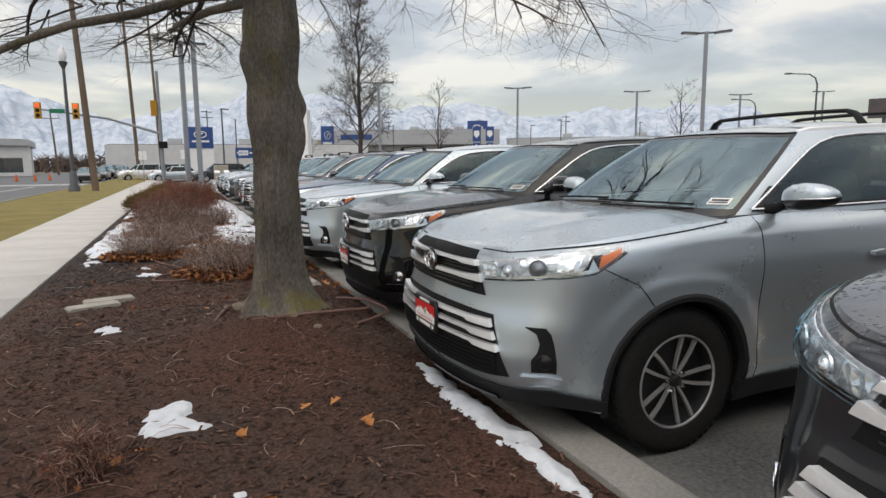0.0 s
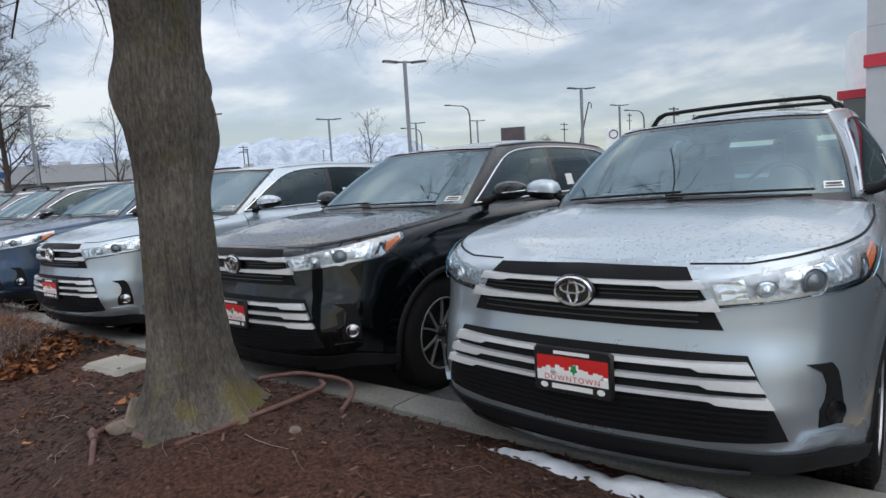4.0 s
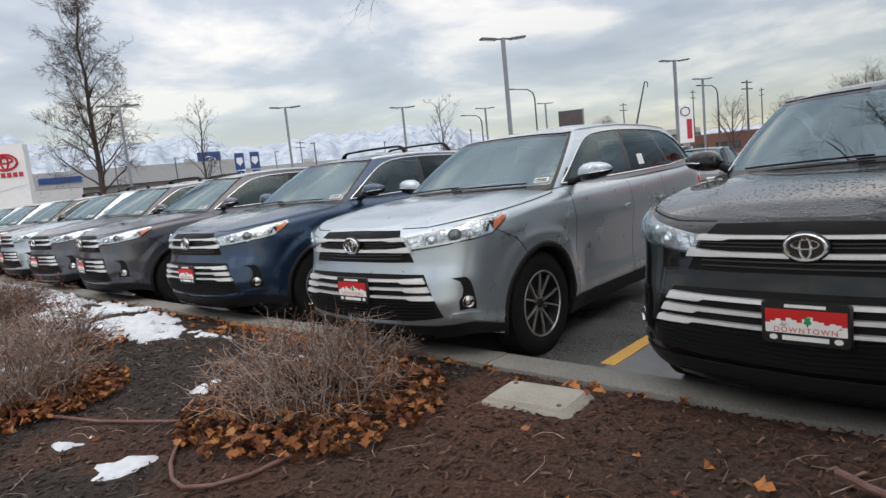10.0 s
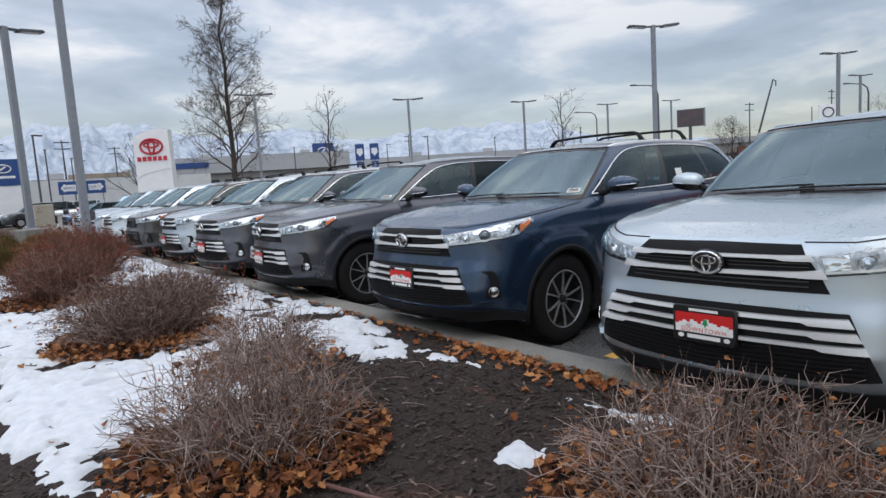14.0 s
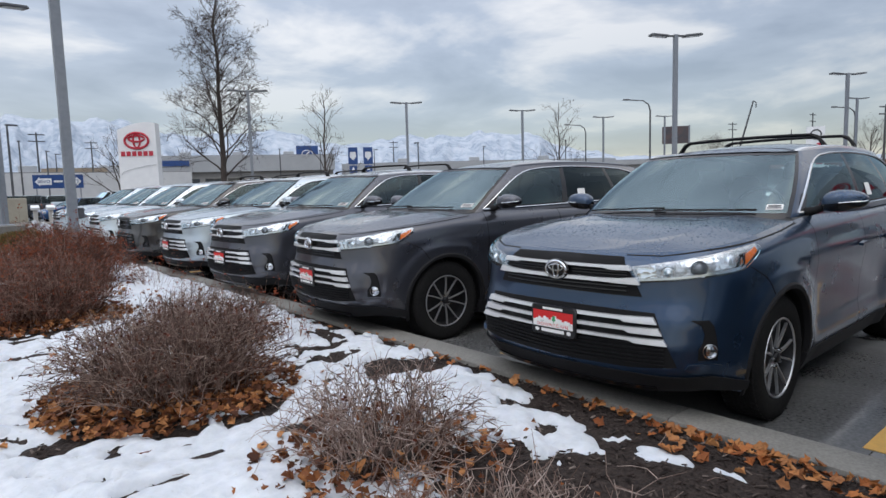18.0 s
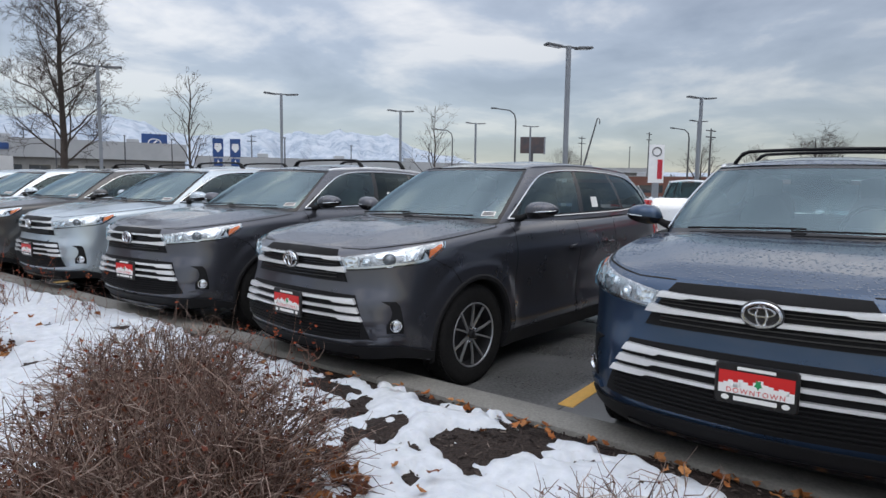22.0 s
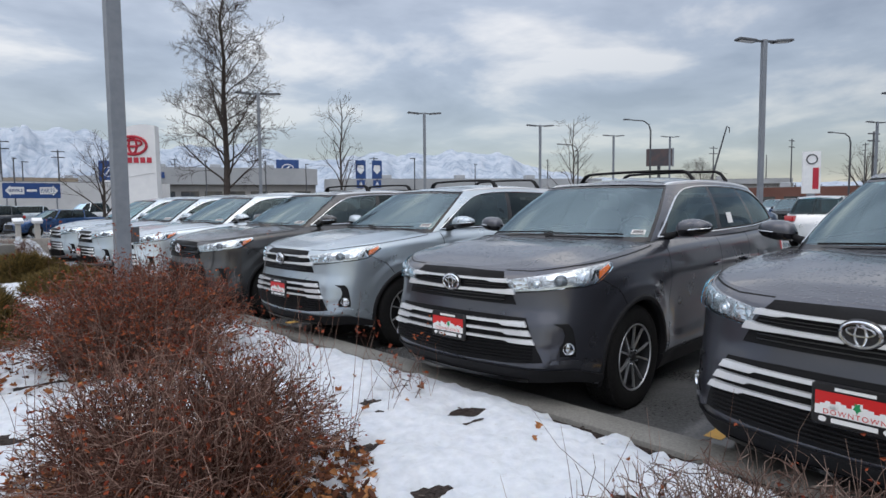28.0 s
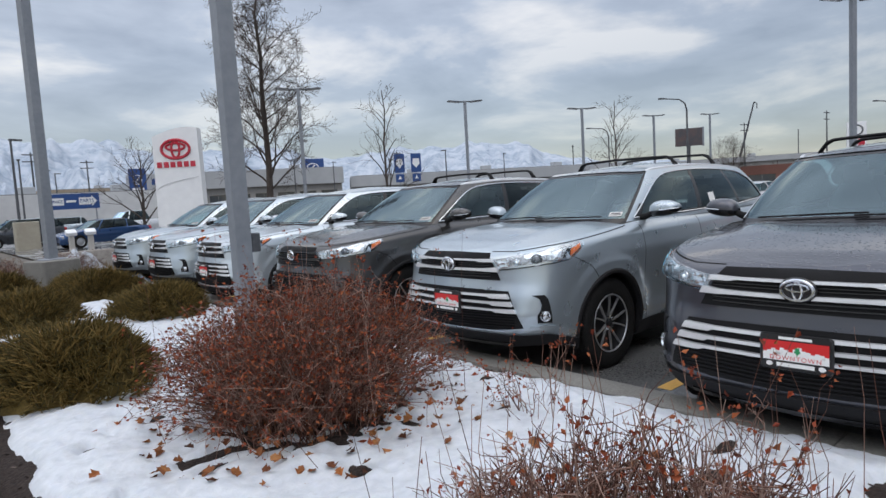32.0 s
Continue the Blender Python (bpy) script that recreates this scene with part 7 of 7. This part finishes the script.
def ridge(name, label, r0, r1, a0, a1, tops, seed, n=620):
    """A range seen from afar: a slope rising from r0 to a broken crest at r1, over bearings a0 to a1."""
    g = Geo()
    rows = []
    for k in range(n):
        a = a0 + (a1 - a0) * k / (n - 1)
        el = float(np.interp(a, [p[0] for p in tops], [p[1] for p in tops]))
        crest = r1 * math.tan(radians(el)) * (1 + 0.10 * noise.fractal((a * 0.42, seed, 0), 1.35, 2.0, 6))
        rw = []
        for q in range(40):
            f = q / 39
            r = r0 + (r1 - r0) * f
            z = crest * f ** 1.15 + f * (1.08 - f) * crest * (0.8 * noise.fractal((a * 0.5 + seed, f * 4, seed), 1.3, 2.0, 7) + 0.32 * (0.5 - abs(noise.noise((a * 1.3 + seed, f * 5, seed + 3)))) + 0.16 * (0.5 - abs(noise.noise((a * 3.1 + seed, f * 9, seed + 5)))) - 0.15)
            rw.append((r * math.sin(radians(a)), r * math.cos(radians(a)), max(z, -1)))
        rows.append(rw)
    g.grid(rows)
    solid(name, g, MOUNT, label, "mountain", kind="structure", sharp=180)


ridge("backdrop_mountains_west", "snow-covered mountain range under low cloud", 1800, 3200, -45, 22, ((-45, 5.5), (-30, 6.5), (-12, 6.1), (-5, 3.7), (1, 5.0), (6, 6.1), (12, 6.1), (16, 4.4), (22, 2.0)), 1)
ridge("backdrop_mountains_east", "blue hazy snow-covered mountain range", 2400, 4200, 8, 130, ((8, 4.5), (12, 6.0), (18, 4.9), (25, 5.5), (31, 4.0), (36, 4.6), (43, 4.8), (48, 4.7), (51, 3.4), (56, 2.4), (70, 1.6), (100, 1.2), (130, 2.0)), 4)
# far woods and hedges low along the horizon
WOODS = leafy("winter_woods", (0.06, 0.045, 0.04), (0.10, 0.075, 0.065), (0.14, 0.10, 0.085))
rng = np.random.default_rng(8)
cur = []
for k in range(1500):
    a = rng.uniform(-30, 100)
    d = rng.uniform(190, 330)
    x, y, h = d * math.sin(radians(a)), d * math.cos(radians(a)), rng.uniform(3, 7)
    for j in range(5):
        cur.append((np.array([(x + rng.normal(0, 0.5), y, 0), (x + rng.normal(0, 1), y, h * 0.5), (x + rng.normal(0, 2.0), y, h * rng.uniform(0.7, 1))]), 0.35, 0.08))
solid("far_woods", twig_mesh("far_woods", cur, WOODS), WOODS, "low brown winter woods along the horizon", "trees", kind="stuff")
ev = thing("evergreen_tree", "dark evergreen tree far behind the lot", "tree")
ev.location = (118, 20, 0)
part("trunk", Geo().tube([(0, 0, 0), (0, 0, 5.5)], [0.3, 0.08], 7), THIN_BARK, ev)
cur = []
for k in range(1600):
    f = rng.uniform(0.1, 1)
    a, rr = rng.uniform(0, 6.28), 2.3 * (1 - (f - 0.35) ** 2 * 1.6) * rng.uniform(0.2, 1) ** 0.5
    p = np.array([rr * math.cos(a), rr * math.sin(a), 0.8 + 5.4 * f])
    cur.append((np.array([p, p + rng.normal(0, 0.4, 3), p + rng.normal(0, 0.6, 3)]), 0.22, 0.05))
EVG = leafy("dark_evergreen", (0.012, 0.02, 0.012), (0.025, 0.035, 0.02), (0.04, 0.05, 0.03))
part("crown", twig_mesh("crown", cur, EVG), EVG, ev)

# ---- other parked cars, further off ----
def plain_car(kind, color, label, x, y, turn):
    """A simpler car: lofted body, glass, wheels, lamps. Front to -x."""
    L, W, zb, zr, prof = {
        "sedan": (4.7, 1.8, 0.86, 1.42, [(0.0, 0.62), (0.08, 0.72), (1.15, 0.92), (4.0, 0.98), (4.65, 0.95), (4.7, 0.7)]),
        "suv": (4.6, 1.85, 1.05, 1.68, [(0.0, 0.75), (0.08, 0.92), (1.05, 1.06), (4.45, 1.12), (4.58, 1.0), (4.6, 0.8)]),
        "pickup": (5.6, 1.95, 1.15, 1.85, [(0.0, 0.85), (0.06, 1.08), (1.3, 1.16), (3.5, 1.2), (5.5, 1.2), (5.6, 0.9)])}[kind]
    t = thing("parked_car", label, "car", "parked cars in the lot")
    t.matrix_basis = pose(x, y, 0, 0, 0, turn)
    g = Geo()
    rows = []
    for q in np.linspace(0, 1, 30):
        px = L * q
        top = lerp(px, *prof)
        wd = W / 2 * (1 - 0.16 * max(0, 1 - px / 0.45) ** 2 - 0.16 * max(0, 1 - (L - px) / 0.45) ** 2)
        bot = 0.24
        for hx in (0.92, L - 1.0):
            if abs(px - hx) < 0.36:
                bot = max(bot, 0.33 + math.sqrt(max(0, 0.36 ** 2 - (px - hx) ** 2)))
        pr = [(wd * 0.95, bot), (wd, bot + (top - bot) * 0.4), (wd * 0.985, bot + (top - bot) * 0.8), (wd * 0.90, top), (wd * 0.45, top + 0.035)]
        rows.append([(px, a, z) for a, z in pr] + [(px, -a, z) for a, z in pr[::-1]])
    g.grid(rows)
    g.face(rows[0]), g.face(rows[-1])
    part("body", g, PAINT, t)
    c0, c1, c2, c3 = {"sedan": (1.1, 1.95, 3.5, 4.25), "suv": (1.0, 1.75, 4.0, 4.5), "pickup": (1.35, 2.0, 3.3, 3.55)}[kind]
    lo = [(c0, W * 0.40, zb), (c1 * 0.5 + c0 * 0.5 + 0.3, W * 0.46, zb + 0.03), (c2, W * 0.46, zb + 0.05), (c3, W * 0.40, zb + 0.05)]
    hi = [(c1, W * 0.31, zr - 0.07), (c1 + 0.25, W * 0.34, zr - 0.04), (c2 - 0.1, W * 0.34, zr - 0.04), (c2 + (c3 - c2) * 0.3, W * 0.30, zr - 0.1)]
    for sg in (1, -1):
        part("side_window", Geo().grid([[(p[0], sg * p[1], p[2]) for p in lo], [(p[0] * 0.5 + q[0] * 0.5, sg * (p[1] + q[1]) / 2 + sg * 0.03, (p[2] + q[2]) / 2) for p, q in zip(lo, hi)], [(p[0], sg * p[1], p[2]) for p in hi]]), PRIVACY, t)
        for k in (1, 2):
            part("pillar", Geo().tube([(lo[k][0] - (0.0 if k == 1 else 0.15), sg * lo[k][1], lo[k][2]), (hi[k][0], sg * hi[k][1], hi[k][2])], 0.035, 5), PAINT, t)
        part("side_mirror", Geo().lathe([(0.01, -0.1), (0.07, -0.06), (0.08, 0.03), (0.05, 0.08), (0.01, 0.09)], 10, pose(c0 + 0.45, sg * (W * 0.5 + 0.06), zb + 0.08, 0, 90)), PAINT, t)
        part("headlight", Geo().box(-0.16, -0.16, -0.07, 0.16, 0.16, 0.07, pose(0.2, sg * W * 0.36, lerp(0.1, *prof) - 0.1, 0, 0, -sg * 28), 0.05), REFLECTOR, t)
        part("tail_light", Geo().box(-0.1, -0.16, -0.09, 0.1, 0.16, 0.09, pose(L - 0.08, sg * W * 0.37, lerp(L - 0.1, *prof) - 0.12, 0, 0, sg * 20), 0.03), RED_LENS, t)
    part("windshield", Geo().grid([[(lo[0][0] - 0.12 * (1 - abs(q)), q * lo[0][1], lo[0][2]) for q in (-1, -0.5, 0, 0.5, 1)], [(hi[0][0] - 0.06 * (1 - abs(q)), q * hi[0][1], hi[0][2]) for q in (-1, -0.5, 0, 0.5, 1)]]), GLASS, t)
    part("rear_window", Geo().grid([[(lo[3][0], q * lo[3][1], lo[3][2]) for q in (-1, 0, 1)], [(hi[3][0], q * hi[3][1], hi[3][2]) for q in (-1, 0, 1)]]), PRIVACY, t)
    roof = [[(p[0], q * p[1], p[2] + 0.05 * (1 - q * q)) for q in (-1, -0.5, 0, 0.5, 1)] for p in hi]
    part("roof", Geo().grid(roof), PAINT, t)
    part("cabin_floor", Geo().box(c0, -W * 0.38, zb - 0.2, c3, W * 0.38, zb - 0.05), INTERIOR, t)
    part("grille", Geo().box(-0.03, -W * 0.24, 0.42, 0.03, W * 0.24, 0.66, None, 0.01), BLACK_GLOSS, t)
    part("bumper_trim", Geo().box(-0.02, -W * 0.38, 0.24, 0.1, W * 0.38, 0.36, None, 0.03), BLACK_MATTE, t)
    for hx in (0.92, L - 1.0):
        for sg in (1, -1):
            w = part("wheel", Geo().lathe([(0.2, -0.1), (0.31, -0.1), (0.33, -0.07), (0.33, 0.07), (0.31, 0.1), (0.2, 0.1)], 26, pose(hx, sg * (W / 2 - 0.12), 0.33, 90)), RUBBER, t)
            part("rim", Geo().lathe([(0.21, 0.08), (0.19, 0.06), (0.05, 0.085), (0.001, 0.09)], 20, pose(hx, sg * (W / 2 - 0.12), 0.33, 90 if sg < 0 else -90)), ALLOY, w)
    paint(t, color)
    return t


DEEPBLUE, PALE, RED_P, GREENISH = (0.02, 0.06, 0.16), (0.72, 0.73, 0.74), (0.20, 0.015, 0.02), (0.05, 0.07, 0.07)
FAR = [("sedan", DARK, 11.6, 5.5, 0), ("suv", RED_P, 18.5, 5.9, 0), ("suv", PALE, 23.5, 6.2, 0), ("sedan", DARK, 12.6, 11.2, 8), ("suv", BLACK, 14.0, 14.2, 5), ("sedan", PALE, 17.6, 14.6, 200), ("pickup", PALE, 22.5, 16.8, 180), ("suv", PALE, 23.5, 20.0, 180),
       ("suv", DARK, 20.5, 10.2, 0), ("sedan", SILVER, 26.5, 12.8, 0), ("suv", DEEPBLUE, 27, 24.5, 180), ("sedan", PALE, 30, 28, 180), ("suv", SILVER, 33, 20.5, 0), ("suv", BLACK, 36.0, 26.5, 0), ("suv", PALE, 42, 30, 180), ("sedan", DARK, 44, 24, 0), ("suv", SILVER, 52, 33, 0),
       ("sedan", DEEPBLUE, 2.2, 52, 12), ("sedan", DARK, -9.5, 63, 90), ("suv", GREENISH, 8.2, 53, 8), ("pickup", PALE, 6.0, 62, 10), ("suv", DARK, -0.5, 60, 5), ("sedan", SILVER, -4.5, 64, 5), ("suv", PALE, -7.5, 70, 8), ("sedan", DARK, 10.5, 66, 10), ("suv", PALE, 13, 72, 15),
       ("suv", SILVER, 4, 76, 0), ("sedan", PALE, -2, 82, 0), ("suv", DARK, 17, 60, 20), ("pickup", BLACK, 22, 68, 20), ("suv", PALE, 28, 76, 20),
       ("sedan", DARK, -9.7, 74, 90), ("suv", BLACK, -9.6, 81, 90), ("sedan", DARK, -9.6, 88, 90), ("suv", SILVER, -9.6, 95, 90), ("sedan", BLACK, -9.6, 102, 90), ("suv", PALE, 0.4, 66, 160)]
NAMES = {DARK: "dark grey", RED_P: "dark red", PALE: "white", BLACK: "black", SILVER: "silver", DEEPBLUE: "blue", GREENISH: "dark green"}
KINDS = {"sedan": "sedan", "suv": "sport utility vehicle", "pickup": "pickup truck"}
first = {}
for kind, col, x, y, a in FAR:
    words = f"{NAMES[col]} {KINDS[kind]} parked on the wet lot" if x > -9 else f"{NAMES[col]} {KINDS[kind]} parked along the road"
    if kind not in first:
        first[kind] = plain_car(kind, col, words, x, y, a)
        continue
    c = tagged(copy_thing(first[kind], pose(x, y, 0, 0, 0, a)), words, "car", "parked cars in the lot")
    paint(c, col)

# ---- small things on the bed ----
HOSE = grainy("brown_irrigation_pipe", (0.13, 0.065, 0.055), (0.19, 0.11, 0.095), 30, 0.55, 0.1, 0.002, 5)
def lie(x, y, up=0.012):
    return (x, y, on_bed(x, y) + up)
hose = thing("irrigation_pipe", "pinkish brown irrigation pipe looping round the tree foot", "pipe")


def run_of_pipe(*way):
    c, _ = spline([(x, y) for x, y, up in way], 40)
    ups = np.interp(np.linspace(0, 1, 40), np.linspace(0, 1, len(way)), [w[2] for w in way])
    path = [lie(p[0], p[1], u) for p, u in zip(c, ups)]
    level = [sum(q[2] for q in path[max(0, i - 6):i + 7]) / len(path[max(0, i - 6):i + 7]) for i in range(len(path))]
    return Geo().tube([(q[0], q[1], z) for q, z in zip(path, level)], 0.0125, 8)


part("pipe", run_of_pipe((-0.78, 5.60, 0.03), (-0.90, 5.47, 0.06), (-1.01, 5.32, 0.045), (-1.08, 5.18, 0.03), (-1.11, 5.04, 0.012), (-1.09, 4.94, -0.012)), HOSE, hose)
part("pipe", run_of_pipe((-0.10, 5.02, 0.07), (-0.16, 4.92, 0.05), (-0.32, 4.85, 0.03), (-0.52, 4.81, 0.02), (-0.76, 4.80, 0.015), (-0.96, 4.83, 0.006), (-1.09, 4.85, -0.012)), HOSE, hose)
part("pipe", run_of_pipe((-0.32, 5.30, 0.02), (-0.10, 5.21, 0.10), (0.02, 5.06, 0.13), (0.01, 4.90, 0.12), (-0.12, 4.74, 0.06), (-0.34, 4.60, -0.01)), HOSE, hose)
part("pipe_end", run_of_pipe((-1.03, 5.26, 0.04), (-1.13, 5.27, 0.035), (-1.22, 5.26, 0.03)), HOSE, hose)
part("pipe_end", run_of_pipe((-1.19, 5.36, 0.02), (-1.22, 5.26, 0.03), (-1.26, 5.18, 0.02), (-1.33, 5.05, -0.01)), HOSE, hose)
part("tee_joint", Geo().tube([lie(-1.215, 5.30, 0.03), lie(-1.235, 5.22, 0.03)], 0.019, 8), HOSE, hose)
part("tee_joint", Geo().tube([lie(-1.02, 5.29, 0.045), lie(-1.05, 5.23, 0.04)], 0.019, 8), HOSE, hose)
pipe2 = thing("irrigation_pipe", "brown irrigation pipe lying across the mulch", "pipe")
part("pipe", Geo().tube([lie(x, y, 0.016) for x, y in ((-2.02, 9.62), (-1.9, 9.32), (-1.78, 9.06), (-1.66, 8.84), (-1.54, 8.64), (-1.42, 8.44), (-1.30, 8.25))], 0.010, 8), HOSE, pipe2)
part("pipe", Geo().tube([lie(x, y, 0.018) for x, y in ((-1.42, 8.44), (-1.52, 8.41), (-1.62, 8.34), (-1.72, 8.2), (-1.80, 8.05), (-1.86, 7.9), (-1.87, 7.78), (-1.80, 7.66), (-1.66, 7.60), (-1.45, 7.6))], 0.010, 8), HOSE, pipe2)
BOXLID = grainy("grey_box_lid", (0.27, 0.255, 0.22), (0.38, 0.355, 0.31), 90, 0.8, 0.35, 0.003, 5)
bx = thing("valve_box", "grey plastic valve box with a flush lid in the mulch", "valve box")
bx.matrix_basis = pose(-0.33, 7.02, 0.125, 0, 0, 5)
part("rim", Geo().box(-0.17, -0.26, -0.05, 0.17, 0.26, 0.075, None, 0.03), BOXLID, bx)
part("lid", Geo().box(-0.145, -0.235, 0.07, 0.145, 0.235, 0.092, None, 0.025), BOXLID, bx)
for y in (-0.18, 0.18):
    part("lid_bolt", Geo().lathe([(0.014, 0.09), (0.012, 0.098), (0.001, 0.098)], 10, pose(0.1 * (1 if y > 0 else -1), y, 0)), LAMP_DARK, bx)
for i, (x, y, a) in enumerate(((-2.32, 6.55, 20), (-2.22, 6.85, 14))):
    solid("flat_board", Geo().box(-0.22, -0.09, -0.02, 0.22, 0.09, 0.02, pose(*lie(x, y, 0.012), 0, 0, a), 0.02), BOXLID, "flat weathered grey slab lying in the mulch", "slab", "slabs in the mulch")
ROCKM = grainy("tan_stone", (0.16, 0.13, 0.10), (0.26, 0.215, 0.17), 20, 0.85, 0.6, 0.02, 4)
rng = np.random.default_rng(17)
for i, (x, y, r) in enumerate(((-1.10, 5.22, 0.055), (-0.62, 4.6, 0.03))):
    g = Geo()
    g.grid([[(r * math.sin(b) * math.cos(a) * 1.5 * (1 + 0.25 * noise.noise((math.cos(a) * 2 + i, math.sin(a) * 2, b))), r * math.sin(b) * math.sin(a) * (1 + 0.2 * noise.noise((math.sin(a) * 2, i, b))), r * 0.7 * math.cos(b)) for a in np.linspace(0, 2 * math.pi, 15)[:-1]] for b in np.linspace(0.05, math.pi - 0.05, 9)], closed=True)
    ob = solid("stone", g, ROCKM, "rough tan stone half sunk beside the tree", "stone", "stones by the tree")
    ob.matrix_basis = pose(*lie(x, y, 0.0), 10, 12, 40 * i)

slab_ = solid("stone", Geo().box(-0.125, -0.05, -0.022, 0.125, 0.05, 0.022, None, 0.015), ROCKM, "flat grey stone slab leaning by the tree foot", "stone", "stones by the tree")
slab_.matrix_basis = pose(*lie(-1.03, 5.24, 0.03), 28, -14, 56)

# fallen leaves: along the kerb, under the plants, here and there
pts = []
for k in range(150):
    y = rng.uniform(6.3, 14.0)
    pts.append((0.09 - abs(rng.normal(0, 0.13)), y))
for k in range(170):
    pts.append((rng.normal(-0.08, 0.16), rng.normal(9.9, 0.55)))
for k in range(40):
    pts.append((rng.uniform(-2.9, -0.3), rng.uniform(5.5, 12)))
for k in range(80):
    pts.append((rng.uniform(-2.9, -0.3), rng.uniform(12, 20)))
places = []
for x, y in pts:
    if -3.0 < x < 0.09:
        s = S[int(np.clip((y - 1.6) / STEP, 0, ny - 1)), int(np.clip((x + 3.06) / STEP, 0, nx - 1))]
        places.append((x, y, on_bed(x, y) + (max(s, 0) ** 0.7 * 0.32 if s > 0 else 0) + 0.003))
lm = leaf_mesh("fallen_leaves", places, LEAF_TAN, rng, (0.035, 0.075), True)
solid("fallen_leaves", lm, LEAF_TAN, "tan and brown fallen leaves strewn over the bed", "leaves", kind="stuff")
# single leaves near the start
for x, y, a in ((-0.78, 3.35, 20), (-0.95, 3.3, 80), (-1.3, 3.12, 140), (-1.72, 3.05, 200), (-1.25, 2.45, 30), (-0.7, 3.0, 300)):
    one = leaf_mesh("fallen_leaf", [(0, 0, 0)], LEAF_TAN, rng, (0.07, 0.085), True)
    ob = solid("fallen_leaf", one, LEAF_TAN, "curled brown maple leaf on the mulch", "leaf", "single leaves")
    ob.matrix_basis = pose(*lie(x, y, 0.003), 0, 0, a)
# broken twigs on the mulch
cur = []
for k in range(260):
    x, y = rng.uniform(-2.9, -0.3), rng.uniform(1.6, 9.5) if k < 205 else rng.uniform(9.5, 12)
    L, a = rng.uniform(0.05, 0.24), rng.uniform(0, 6.28)
    P = np.array([lie(x + L * f * math.cos(a + 0.6 * f), y + L * f * math.sin(a + 0.6 * f), 0.008 + 0.02 * math.sin(f * 3.1)) for f in (0, 0.35, 0.7, 1)])
    cur.append((P, rng.uniform(0.0014, 0.0028), 0.001))
solid("fallen_twigs", twig_mesh("fallen_twigs", cur, TWIG_GREY), TWIG_GREY, "broken pale twigs lying on the mulch", "twigs", kind="stuff")
